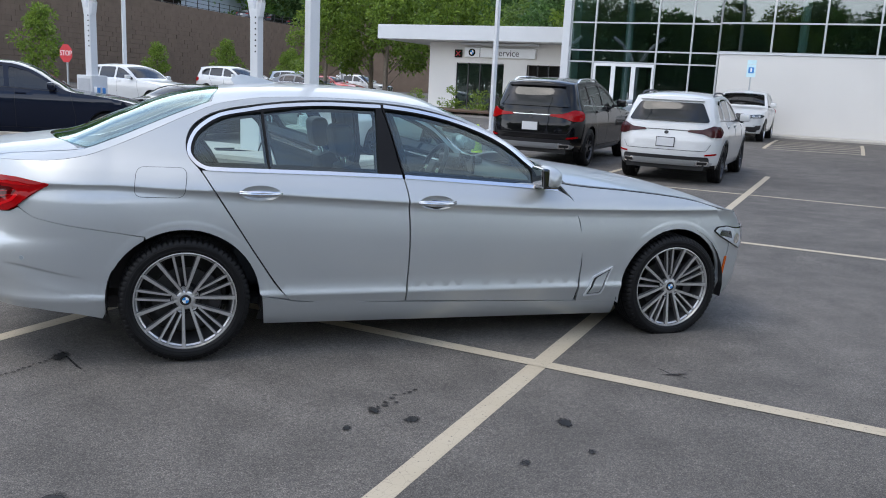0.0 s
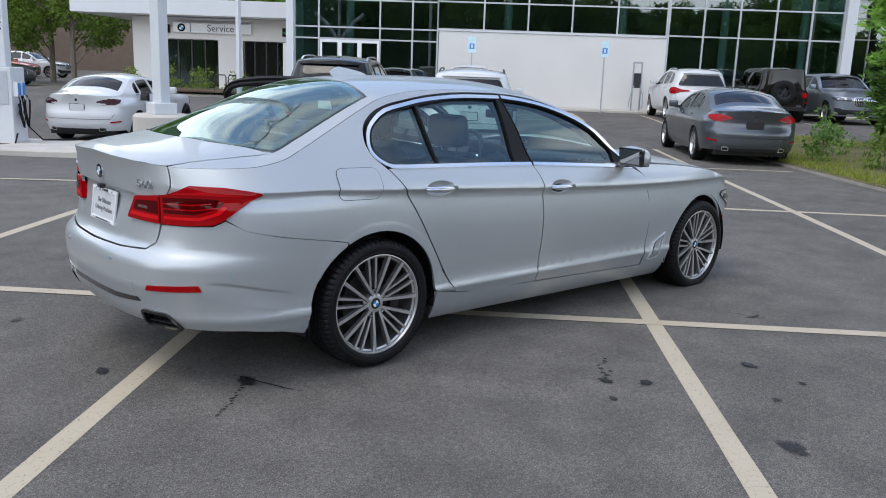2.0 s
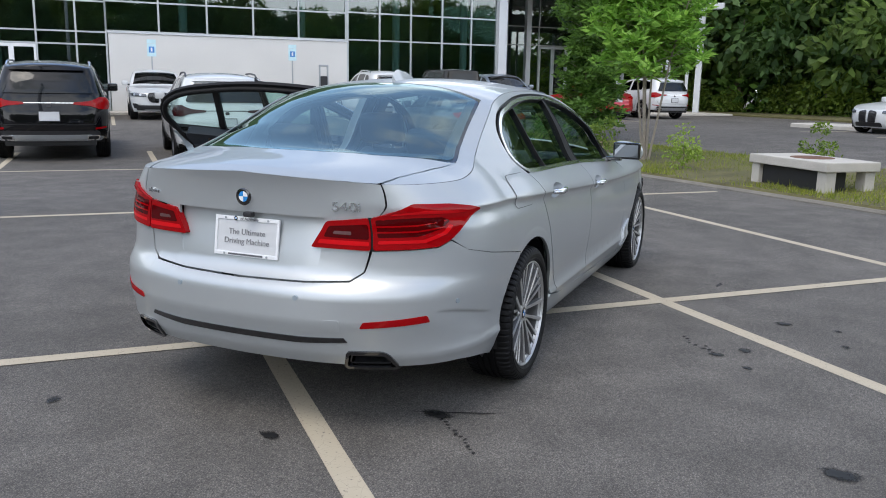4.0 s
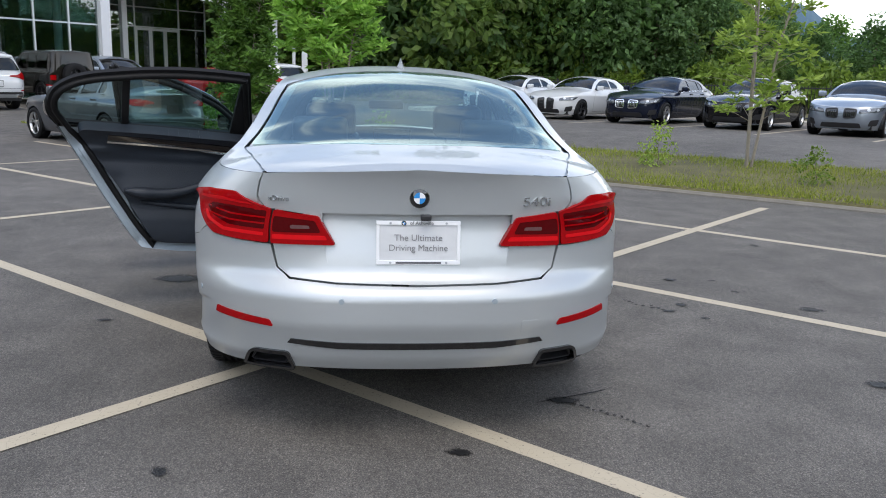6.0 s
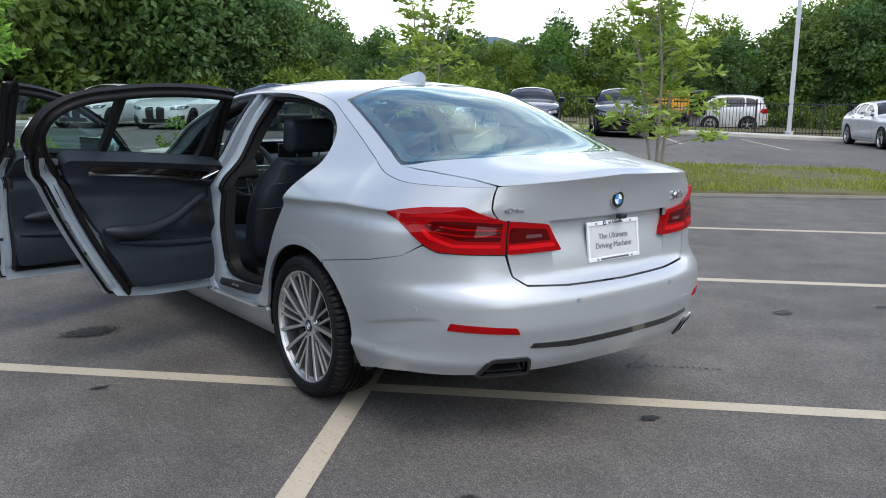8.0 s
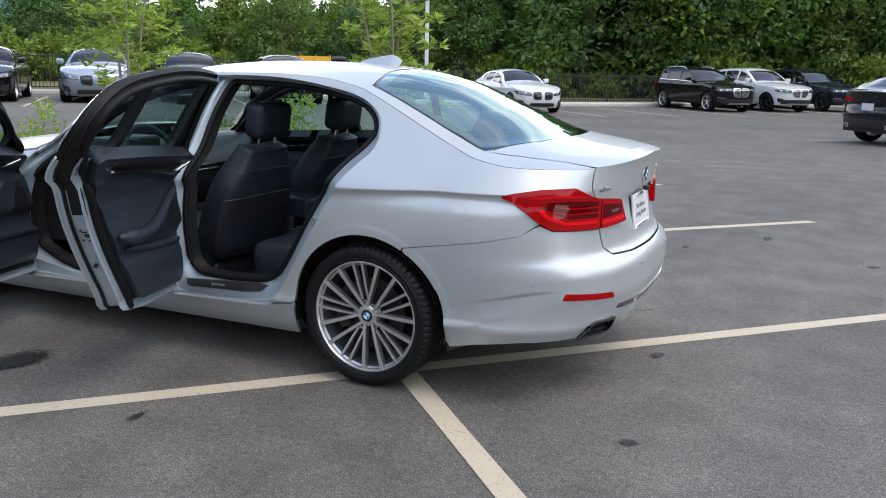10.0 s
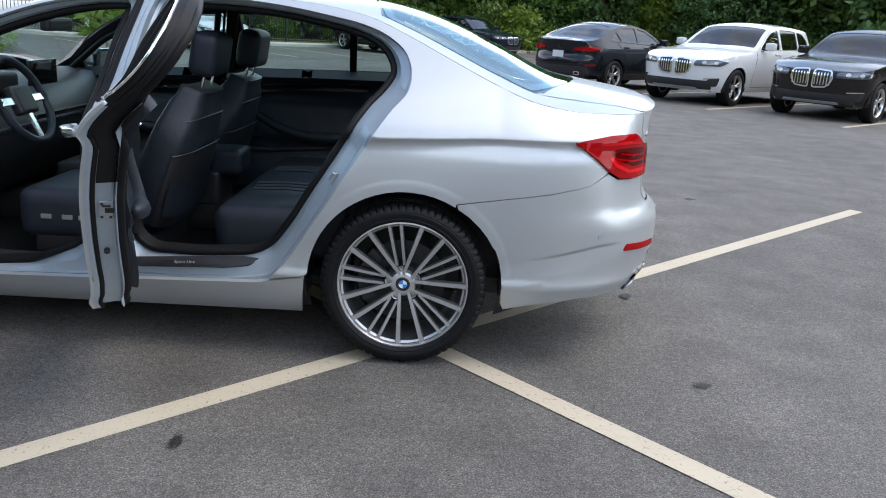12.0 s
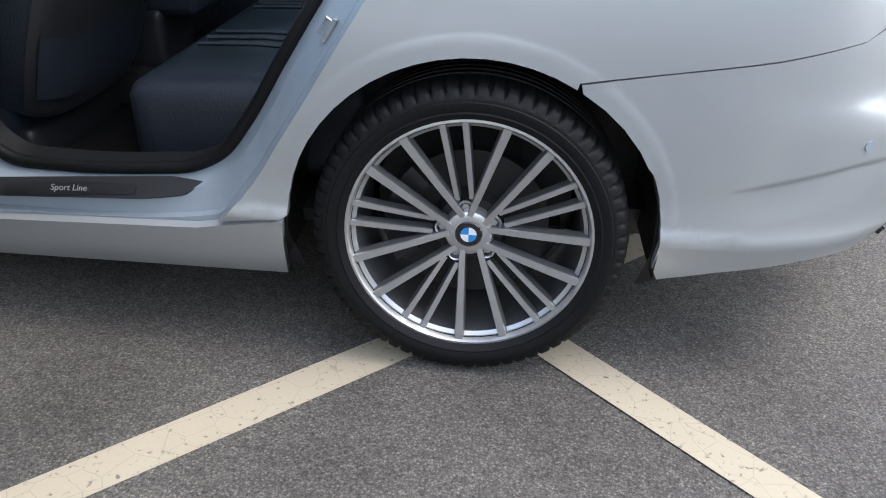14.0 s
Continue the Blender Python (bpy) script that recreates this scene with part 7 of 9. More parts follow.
tread_ob = patch("tread_plate", rounded([(.575, .385), (.63, .362), (.72, .352), (1.07, .338), (1.10, .368), (.80, .384), (.66, .392)], .012, 3), tread, BLACK, saloon, "black tread plate with a bright inlay", res=.03, lift=.005, thick=.008)
patch("tread_inlay", rounded([(.735, .357), (1.03, .345), (1.03, .364), (.735, .375)], .004, 2), tread, RIM_DARK, tread_ob, "brushed metal inlay", res=.03, lift=.0065, thick=.002)
slope = Vector((0, -.85, 1)).normalized()
LETTER_PLATE = mat("plate_letters", (0.75, 0.76, 0.78), 0.3, 0.8)
letters("tread_letters", "Sport Line", .020, LETTER_PLATE, Matrix.Translation(tread(.885, .3605) + Vector((0, 1, .85)).normalized() * .0085) @ Matrix(((-1, 0, 0, 0), (0, slope.y, slope.z, 0), (.042, slope.z, -slope.y, 0), (0, 0, 0, 1))), tread_ob, .0006)
q = inner5(.062)(.283, .742)
sm = Matrix.Translation(q) @ Matrix.Rotation(radians(-32), 4, "Y")
striker = part("striker", new_box(-.002, .008, -.016, .016, -.028, .028, .003, sm), GREY_METAL, saloon, "metal door striker")
part("striker_loop", new_tube([sm @ Vector(p) for p in ((0, 0, -.016), (.020, 0, -.016), (.020, 0, .016), (0, 0, .016))], .004, 6), GREY_METAL, striker)

W_HUB = .800
WR5 = None


def wheel5(pos, left):
    R, w, rr = .334, .245, .262
    global WR5
    if WR5 is None:
        t = bmesh.new()
        h = w / 2
        prof = [(h * .80, rr - .014), (h * .93, rr + .002), (h * .985, rr + .012), (h * .972, rr + .015), (h * 1.0, rr + .026), (h * .998, rr + .034), (h * .975, rr + .036), (h * .972, R - .030), (h * .955, R - .026), (h * .93, R - .017), (h * .87, R - .0085), (h * .76, R - .0035), (h * .62, R - .001)]
        groove = []
        for k in range(4):
            c = h * .62 - (k + 1) * h * 1.24 / 5
            groove += [(c + .007, R), (c + .005, R - .008), (c - .005, R - .008), (c - .007, R)]
        N = 340
        rings = lathe(t, prof + groove + [(-a, r) for a, r in reversed(prof)], N)
        # tread blocks: notches across both shoulders
        for v in t.verts:
            rad = math.hypot(v.co.x, v.co.z)
            k = round(math.atan2(v.co.z, v.co.x) / math.tau * N)
            if k % 5 == 0 and abs(v.co.y) > h * .60 and rad > R - .028:
                dn = .0075 if rad > R - .02 else .0022
                v.co.x *= (rad - dn) / rad
                v.co.z *= (rad - dn) / rad
                v.co.y *= .992
        bmesh.ops.recalc_face_normals(t, faces=t.faces)
        r = bmesh.new()
        f = h * .90
        lathe(r, [(f - .016, rr - .014), (f - .002, rr - .010), (f + .002, rr - .007), (f + .001, rr - .002), (f - .010, rr + .001), (f - .05, rr - .010), (-h * .9, rr - .018), (-h * .9, rr - .026), (f - .045, rr - .026), (f - .022, rr - .022)], 80, close=True)
        # the barrel takes the darker alloy: its shade is put into the colour
        for ff in r.faces:
            c_ = ff.calc_center_median()
            ff.material_index = 1 if c_.y < f - .03 else 0
        d_out, d_in = f - .006, f - .026

        def spoke(p0, p1, w0, w1, y0, y1, th):
            a, b = Vector((p0[0], 0, p0[1])), Vector((p1[0], 0, p1[1]))
            dr = (b - a).normalized()
            nn = Vector((-dr.z, 0, dr.x))
            rows = []
            for t_ in (0, .33, .66, 1):
                c = a + (b - a) * t_
                ww = w0 + (w1 - w0) * t_
                yy = y0 + (y1 - y0) * (t_ ** .8)
                rows.append([r.verts.new(c + nn * (sx * ww) + Vector((0, yy + dy, 0))) for sx, dy in ((-1.25, -th), (-1, -.0035), (-.86, 0), (.86, 0), (1, -.0035), (1.25, -th))])
            for r0, r1 in zip(rows, rows[1:]):
                for k in range(5):
                    fc = r.faces.new((r0[k], r0[k + 1], r1[k + 1], r1[k]))
                    fc.material_index = 0 if k in (1, 2, 3) else 1

        pol = lambda rad, ang: (rad * math.cos(ang), rad * math.sin(ang))
        for k in range(5):
            v = radians(45 + 72 * k)
            for s in (-1, 1):
                spoke(pol(.040, v + s * radians(26)), pol(rr - .007, v + s * radians(11.2)), .0066, .0098, d_in + .001, d_out + .003, .026)
            c = radians(9 + 72 * k)
            u, n_ = Vector((math.cos(c), math.sin(c))), Vector((-math.sin(c), math.cos(c)))
            for s in (-1, 1):
                p0 = u * .076 + n_ * s * .0150
                p1 = u * (rr - .007) + n_ * s * .0235
                spoke((p0.x, p0.y), (p1.x, p1.y), .0056, .0070, d_in - .006, d_out - .002, .026)
            # bolt pocket with its bolt
            mm = Matrix.Translation((u.x * .056, 0, u.y * .056))
            lathe(r, [(d_in - .006, .0185), (d_in - .002, .0165), (d_in - .004, .014), (d_in - .022, .013), (d_in - .022, .0005)], 16, m=mm)
            lathe(r, [(d_in - .020, .009), (d_in - .010, .009), (d_in - .009, .0005)], 6, m=mm)
        lathe(r, [(d_in - .05, .056), (d_in - .014, .054), (d_in - .003, .049), (d_in + .001, .042), (d_in + .0015, .030)], 40)
        for ff in r.faces:
            ff.normal_update()
        bmesh.ops.recalc_face_normals(r, faces=r.faces)
        d = bmesh.new()
        lathe(d, [(.030, .085), (.030, .168), (.006, .168), (.006, .085)], 56, close=True)
        lathe(d, [(.055, .0005), (.055, .072), (.030, .086)], 40)
        lathe(d, [(-h * .85, rr - .04), (-h * .85, .0005)], 40)
        bmesh.ops.recalc_face_normals(d, faces=d.faces)
        cal = bmesh.new()
        ringc = []
        for i in range(9):
            a = radians(-38 + 76 * i / 8)
            ringc.append([cal.verts.new((math.cos(a) * q_, y_, math.sin(a) * q_)) for q_, y_ in ((.125, .052), (.182, .052), (.190, .02), (.182, -.01), (.125, -.01))])
        for r0, r1 in zip(ringc, ringc[1:]):
            for k in range(4):
                cal.faces.new((r0[k], r0[k + 1], r1[k + 1], r1[k]))
        cal.faces.new(ringc[0])
        cal.faces.new(ringc[-1])
        bmesh.ops.recalc_face_normals(cal, faces=cal.faces)
        tm = mesh_of("tyre", t, RUBBER)
        rm = mesh_of("rim", r, RIM5)
        rm.materials.append(RIM5_SIDE)
        WR5 = tm, rm, mesh_of("wheel", d, DISC), mesh_of("brake_caliper", cal, RIM_DARK)
    tm, rm, dm, cm = WR5
    wh = new("wheel", dm)
    wh.parent = saloon
    wh.matrix_local = pose(*pos, 0, 0, 0 if left else 180)
    for nm, me in (("tyre", tm), ("rim", rm), ("brake_caliper", cm)):
        o = new(nm, me)
        o.parent = wh
        if nm == "brake_caliper":
            o.matrix_local = Matrix.Rotation(radians(-8 if left else 188), 4, "Y")
    f = w / 2 * .90 - .026
    b = roundel(wh, Matrix.Translation((0, f - .004, 0)) @ Matrix.Rotation(radians(-90), 4, "X"), .0295, .006)
    tagged(wh, "multi-spoke machined alloy wheel with a dark tyre")
    return wh


RIM5 = mat("machined_alloy_face", (0.56, 0.56, 0.555), 0.36, 0.8, vary=0.05, scale=30.0)
# grey of the spoke sides, and painted shade on the barrel
RIM5_SIDE = mat("grey_side_shaded_barrel", (0.17, 0.17, 0.17), 0.45, 0.6, vary=0.08)
DISC = mat("brake_disc", (0.045, 0.045, 0.045), 0.45, 0.7, vary=0.15)
for x in (0, 2.975):
    for s in (1, -1):
        wheel5((x, s * W_HUB, .335), s > 0)
        bm = bmesh.new()
        lathe(bm, [(.285, .398), (-.16, .398), (-.16, .01)], 32, m=Matrix.Translation((x, s * .60, .335)) @ Matrix.Rotation(0 if s > 0 else math.pi, 4, "Z"))
        bmesh.ops.delete(bm, geom=[f for f in bm.faces if f.calc_center_median().z < .262], context="FACES")
        part("wheel_housing", bm, DARK_TRIM, saloon, "black wheel housing liner")
part("underbody", new_box(-.55, 3.3, -.62, .62, .235, .30), DARK_TRIM, saloon)

# ---- cabin ----
part("cabin_floor", new_box(-.2, 2.4, -.74, .74, .27, .30), CARPET, saloon, "black carpet")
part("tunnel", new_box(-.1, 2.2, -.13, .13, .30, .44, .05), CARPET, saloon)


def soft_box(name, x0, x1, y0, y1, z0, z1, bevel, material, m=None, parent=None, label=""):
    bm = bmesh.new()
    box(bm, x0, x1, y0, y1, z0, z1, None, 0)
    es = list(bm.edges)
    bmesh.ops.bevel(bm, geom=es, offset=bevel, segments=4, affect="EDGES", profile=.6)
    if m is not None:
        bm.transform(m)
    bmesh.ops.recalc_face_normals(bm, faces=bm.faces)
    return part(name, bm, material, parent or saloon, label, smooth=True, sharp=60)


def front_seat(y):
    base = soft_box("front_seat", 1.12, 1.68, y - .26, y + .26, .36, .58, .07, LEATHER, None, None, "black leather front seat")
    lean = Matrix.Translation((1.14, y, .46)) @ Matrix.Rotation(radians(-21), 4, "Y")

    def ring_at(t, k, grow=0.0):
        z = .60 * t
        w = (.262 + .035 * math.sin(math.pi * min(1, t * 1.25))) * (1 - .38 * max(0, t - .70) / .30)
        dpt = .105 * (1 - .40 * t) * (1 if t < .93 else .75)
        a = math.tau * k / 28
        cx, cy = math.cos(a), math.sin(a)
        ex = math.copysign(abs(cx) ** .6, cx)
        ey = math.copysign(abs(cy) ** .6, cy)
        bolster = .045 * abs(ey) ** 4 if cx > 0 else 0
        return lean @ Vector((ex * (dpt + grow) + bolster, ey * (w + grow * .6), z))

    def loft(ts, ks, grow, closed):
        bk = bmesh.new()
        rows = [[bk.verts.new(ring_at(t, k, grow)) for k in ks] for t in ts]
        m_ = len(ks)
        for r0, r1 in zip(rows, rows[1:]):
            for k in range(m_ if closed else m_ - 1):
                bk.faces.new((r0[k], r0[(k + 1) % m_], r1[(k + 1) % m_], r1[k]))
        if closed:
            bk.faces.new(rows[0][::-1])
            bk.faces.new(rows[-1])
        bmesh.ops.recalc_face_normals(bk, faces=bk.faces)
        return bk

    part("backrest", loft([0, .1, .2, .35, .5, .62, .72, .80, .87, .93, .97, 1.0], range(28), 0, True), LEATHER, base, "black leather backrest", smooth=True, sharp=70)
    part("seat_shell", loft([.03, .12, .25, .38, .50, .60], range(8, 21), .010, False), BLACK, base, "black seat-back panel with pocket", smooth=True, sharp=70)
    part("seat_pocket", loft([.10, .2, .3, .37], range(9, 20), .020, False), LEATHER, base, "black leather seat-back pocket", smooth=True, sharp=70)
    for t_, g_ in ((.60, .011), (.84, .002)):
        part("seat_piping", new_tube([ring_at(t_ - .05 * (abs(k - 14) / 6) ** 2, k, g_) for k in range(8, 21)], .0032, 6), GREY_LEATHER, base, "grey stitched seam", smooth=True)
    hr = lean @ Matrix.Translation((.010, 0, .635))
    soft_box("headrest", -.060, .055, -.145, .145, .015, .205, .050, LEATHER, hr @ Matrix.Rotation(radians(12), 4, "Y"), base, "black leather headrest")
    for s in (-1, 1):
        part("headrest_rod", new_tube([lean @ Vector((0, s * .07, .57)), hr @ Vector((0, s * .07, .04))], .006, 8), CHROME, base, "chrome headrest rod", smooth=True)
    soft_box("seat_base", 1.10, 1.62, y - .24, y + .24, .29, .40, .03, BLACK, None, base, "seat adjuster panel")
    if y > 0:
        for x_ in (1.36, 1.43, 1.52):
            part("seat_switch", new_box(x_, x_ + .045, y + .262, y + .272, .455, .475, .003), GREY_METAL, base, "small silver seat switch")


GREY_LEATHER = mat("grey_stitching", (.018, .020, .024), .5)
front_seat(.375)
front_seat(-.375)
bench = soft_box("rear_bench", .20, .80, -.68, .68, .36, .60, .075, LEATHER, Matrix.Rotation(radians(3), 4, "Y"), None, "black leather rear bench")
leanr = Matrix.Translation((.22, 0, .55)) @ Matrix.Rotation(radians(-26), 4, "Y")
for y0, y1 in ((.20, .66), (-.17, .17), (-.66, -.20)):
    soft_box("rear_backrest", -.09, .07, y0, y1, -.05, .56, .06, LEATHER, leanr, bench, "black leather rear backrest")
    for k in range(3):
        yy = y0 + (y1 - y0) * (.36 + .14 * k)
        part("seat_seam", new_tube([(.30, yy, .603), (.55, yy, .612), (.70, yy, .606)], .006, 6), LEATHER, bench, "stitched pleat", smooth=True)
for y in (.40, -.40):
    soft_box("rear_headrest", -.05, .05, -.13, .13, .0, .17, .04, LEATHER, leanr @ Matrix.Translation((0, y, .56)), bench, "black rear headrest")
part("parcel_shelf", new_box(-.62, .02, -.60, .60, 1.045, 1.065, .005), BLACK, saloon, "black parcel shelf")
part("cabin_back", new_box(-.10, -.06, -.72, .72, .30, 1.05), CARPET, saloon)
join_patches("headliner", [patch_mesh([(.12, -K5 * .92), (1.46, -K5 * .92), (1.46, K5 * .92), (.12, K5 * .92)], top5, res=.1, lift=-.035)], mat("headliner", (.05, .05, .052), .9), saloon, "dark fabric headliner")
# dashboard, wheel and console
bm = bmesh.new()
prof_d = [(1.84, .62), (1.80, .72), (1.82, .82), (1.87, .92), (1.92, .97), (2.05, .99), (2.25, .98), (2.25, .45), (1.98, .45), (1.90, .52)]
va = [bm.verts.new((x, -.74, z)) for x, z in prof_d]
vb = [bm.verts.new((x, .74, z)) for x, z in prof_d]
bm.faces.new(va)
bm.faces.new(vb[::-1])
for i in range(len(va)):
    j = (i + 1) % len(va)
    bm.faces.new((va[j], va[i], vb[i], vb[j]))
bmesh.ops.recalc_face_normals(bm, faces=bm.faces)
dash = part("dashboard", bm, BLACK, saloon, "black dashboard with wood and silver inlays", smooth=True, sharp=50)
soft_box("instrument_hood", 1.84, 2.06, .20, .56, .93, 1.03, .03, BLACK, None, dash)
part("dash_inlay", new_box(1.795, 1.82, -.70, .16, .80, .825, .004), WOOD, dash, "dark wood inlay")
part("dash_strip", new_box(1.788, 1.808, -.70, .70, .785, .797, .003), CHROME, dash, "silver strip")
soft_box("screen", 1.84, 1.86, -.16, .10, .95, 1.07, .006, GLOSS_BLACK, None, dash, "dark centre screen")
part("air_vent", new_box(1.785, 1.83, .56, .70, .84, .90, .008), CHROME, dash, "silver-rimmed air vent")
sw = Matrix.Translation((1.74, .385, .92)) @ Matrix.Rotation(radians(-65), 4, "Y")
bm = bmesh.new()
ring = []
for i in range(32):
    a = math.tau * i / 32
    ring.append(sw @ Vector((math.cos(a) * .190, math.sin(a) * .190, 0)))
tube(bm, ring + [ring[0]], .018, 10, cap=False)
bmesh.ops.recalc_face_normals(bm, faces=bm.faces)
wheel_s = part("steering_wheel", bm, LEATHER, saloon, "black leather steering wheel with silver spokes", smooth=True, sharp=80)
soft_box("wheel_hub", -.065, .065, -.075, .075, -.03, .02, .02, BLACK, sw, wheel_s)
for a in (90, -90, 180):
    part("wheel_spoke", new_box(.04, .180, -.018, .018, -.008, .006, .004, sw @ Matrix.Rotation(radians(a), 4, "Z")), CHROME, wheel_s, "silver wheel spoke")
soft_box("centre_console", .95, 1.75, -.12, .12, .42, .60, .03, BLACK, None, None, "black centre console")
soft_box("armrest_box", .85, 1.20, -.11, .11, .58, .70, .03, LEATHER, None, None, "padded centre armrest")
soft_box("gear_lever", 1.42, 1.50, -.03, .03, .60, .72, .02, GLOSS_BLACK, None, None, "gear lever")
bm = new_box(-.12, .12, -.025, .025, -.03, .03, .015, Matrix.Translation((1.74, .02, 1.24)) @ Matrix.Rotation(radians(90), 4, "Z"))
part("inner_mirror", bm, BLACK, saloon, "black inside mirror")


# ---- showroom ----
KNOWN = set(scene.objects)
TURN = Matrix.Rotation(radians(45), 4, "Z")


def bay_box(u0, u1, v0, v1, z0, z1, bevel=0.0):
    """A block in bay axes."""
    return new_box(u0, u1, v0, v1, z0, z1, bevel, TURN)


def glass_front(name, u, vs, zs, label, door=None, depth=0.12):
    """A glazed front: posts and rails of metal, and a pane in every field. door: fields left for a door."""
    root = thing(name, Matrix(), label, "window", kind="structure")
    zlo, zhi = zs[0], zs[-1]
    for v in vs:
        part("post", bay_box(u - depth / 2, u + depth / 2, v - .035, v + .035, zlo, zhi), MULLION, root)
    for z in zs:
        part("rail", bay_box(u - depth / 2 + .006, u + depth / 2 - .006, min(vs), max(vs), z - .03, z + .03), MULLION, root)
    for v0, v1 in zip(vs, vs[1:]):
        for z0, z1 in zip(zs, zs[1:]):
            if door and door[0] <= (v0 + v1) / 2 <= door[1] and (z0 + z1) / 2 < door[2]:
                continue
            part("pane", bay_box(u - .012, u + .012, min(v0, v1) + .03, max(v0, v1) - .03, z0 + .025, z1 - .025), SHOP_GLASS, root)
    return root


ZG = 0.16
wall_box("wall_showroom", FAC - .12, FAC + .25, -8.28, 1.35, ZG, 3.18, WHITE_WALL, "white rendered showroom wall", bevel=.01)
wall_box("trim_coping", FAC - .16, FAC + .28, -8.30, 1.37, 3.19, 3.24, WHITE_METAL, "pale metal coping on the showroom wall", "coping")
glass_front("window_1", FAC, [7.6, 6.55, 3.9, 2.5, 1.42], [ZG, 2.72, 3.2, 4.35, 5.55, 6.9], "tall showroom glazing with slim grey posts", door=(3.9, 6.55, 2.7))
glass_front("window_2", FAC, [1.42, -.55, -2.42, -4.28, -6.18, -8.25], [3.27, 4.40, 5.55, 6.9], "band of dark showroom windows over the white wall")
glass_front("window_3", FAC, [-8.33, -9.78, -11.25, -12.75, -14.2, -15.5], [ZG, 3.30, 4.45, 5.6, 6.9], "tall dark showroom glazing behind the parked cars")
for i, v0 in enumerate((6.50, 5.64, 4.78)):
    d = thing("door_1" if i == 0 else f"door_{i + 1}", Matrix(), "white framed glass showroom door", "door", kind="structure")
    for a, b, z0, z1 in ((v0 - .09, v0, ZG, 2.68), (v0 - .86, v0 - .77, ZG, 2.68), (v0 - .77, v0 - .09, 2.56, 2.68), (v0 - .77, v0 - .09, ZG, ZG + .2)):
        part("door_frame", bay_box(FAC - .06, FAC + .05, a, b, z0, z1), SIGN_WHITE, d)
    part("pane", bay_box(FAC - .012, FAC + .012, v0 - .77, v0 - .09, ZG + .2, 2.56), SHOP_GLASS, d)
    part("door_handle", bay_box(FAC - .13, FAC - .09, v0 - .74, v0 - .71, 1.0, 1.5, .01), GREY_METAL, d)
wall_box("column_corner", FAC - .25, FAC + .2, -15.95, -15.52, ZG - .2, 6.9, WHITE_METAL, "white metal corner column", "column", bevel=.02)
wall_box("column_corner", FAC - .2, FAC + .2, 7.62, 7.95, ZG - .2, 6.9, WHITE_METAL, "white metal corner column", "column", bevel=.02)
wall_box("roof_fascia", FAC - 1.2, FAC + 20, -17.0, 8.3, 6.92, 7.7, WHITE_METAL, "white metal roof edge", "roof")
wall_box("wall_side", FAC + .2, FAC + 9.0, -15.9, -15.6, ZG, 6.9, SHOP_GLASS, "glazed side of the showroom")
glass_front("window_4", 40.0, [-16.2, -18.2, -20.3, -22.4, -25.2, -27.0], [ZG, 3.85, 4.9, 6.9], "recessed glazed entrance front", door=(-25.2, -22.4, 3.8))
for i, v0 in enumerate((-22.43, -23.36, -24.29)):
    d = thing(f"door_{i + 4}", Matrix(), "grey framed glass entrance door", "door", kind="structure")
    for a, b, z0, z1 in ((v0 - .10, v0, ZG, 3.8), (v0 - .92, v0 - .82, ZG, 3.8), (v0 - .82, v0 - .10, 3.66, 3.8), (v0 - .82, v0 - .10, ZG, ZG + .25)):
        part("door_frame", bay_box(39.93, 40.05, a, b, z0, z1), MULLION, d)
    part("pane", bay_box(39.99, 40.01, v0 - .82, v0 - .10, ZG + .25, 3.66), SHOP_GLASS, d)
for v0 in (-21.0, -27.4):
    wall_box("column_entrance", 38.6, 38.9, v0 - .15, v0 + .15, ZG, 6.9, WHITE_METAL, "slim white entrance column", "column")
board = thing("sign_board", Matrix(), "white sign board with dark lettering over the entrance", "sign")
part("panel", bay_box(34.0, 34.2, -28.2, -22.6, 5.0, 6.1, .02), SIGN_WHITE, board)
for v0 in (-26.9, -24.0):
    part("post", bay_box(34.05, 34.15, v0 - .06, v0 + .06, ZG - .3, 5.02), WHITE_METAL, board, "slim white post")
FACE_U = TURN @ Matrix(((0, 0, -1, 0), (-1, 0, 0, 0), (0, 1, 0, 0), (0, 0, 0, 1)))


def on_front(u, v, z):
    """Pose of a flat thing on a front that looks towards -u."""
    return Matrix.Translation(uv(u, v, z)) @ FACE_U


letters("sign_letters", "of Asheville", .55, INK, on_front(33.99, -26.6, 5.5), board, .01)
part("brand_bar", bay_box(33.985, 34.0, -24.6, -23.9, 5.33, 5.67), INK, board)
bm = bmesh.new()
lathe(bm, [(0, .26), (.02, .26), (.02, .001)], 28, axis="z", m=on_front(33.99, -23.2, 5.5))
part("sign_disc", bm, SIGN_BLUE, board, "round blue emblem")
# inside
wall_box("floor_showroom", FAC + .2, 46, -27, 7.6, ZG - .06, ZG, mat("showroom_floor", (.46, .45, .43), .25, vary=.08), "pale polished showroom floor", "floor")
wall_box("ceiling", FAC + .2, 46, -27, 7.6, 6.6, 6.85, mat("showroom_ceiling", (.48, .48, .47), .9, vary=.05), "grey showroom ceiling", "ceiling")
wall_box("wall_inner", 45.6, 46, -27, 7.6, ZG, 6.6, mat("inner_wall", (.24, .245, .245), .8, vary=.08), "grey rear wall of the showroom")
wall_box("wall_inner_side", FAC + .3, 46, 7.3, 7.6, ZG, 6.6, mat("inner_wall_2", (.50, .50, .49), .8, vary=.08), "pale inner side wall")
for v0 in (5.4, -1.6, -6.6, -11.0, -14.4):
    bm = bmesh.new()
    tube(bm, [uv(FAC + 1.3, v0, ZG), uv(FAC + 1.3, v0, 6.6)], .17, 20)
    tagged(link_mesh("column_round", bm, WHITE_METAL, smooth=True), "round white column inside the glazing", "column", kind="structure")

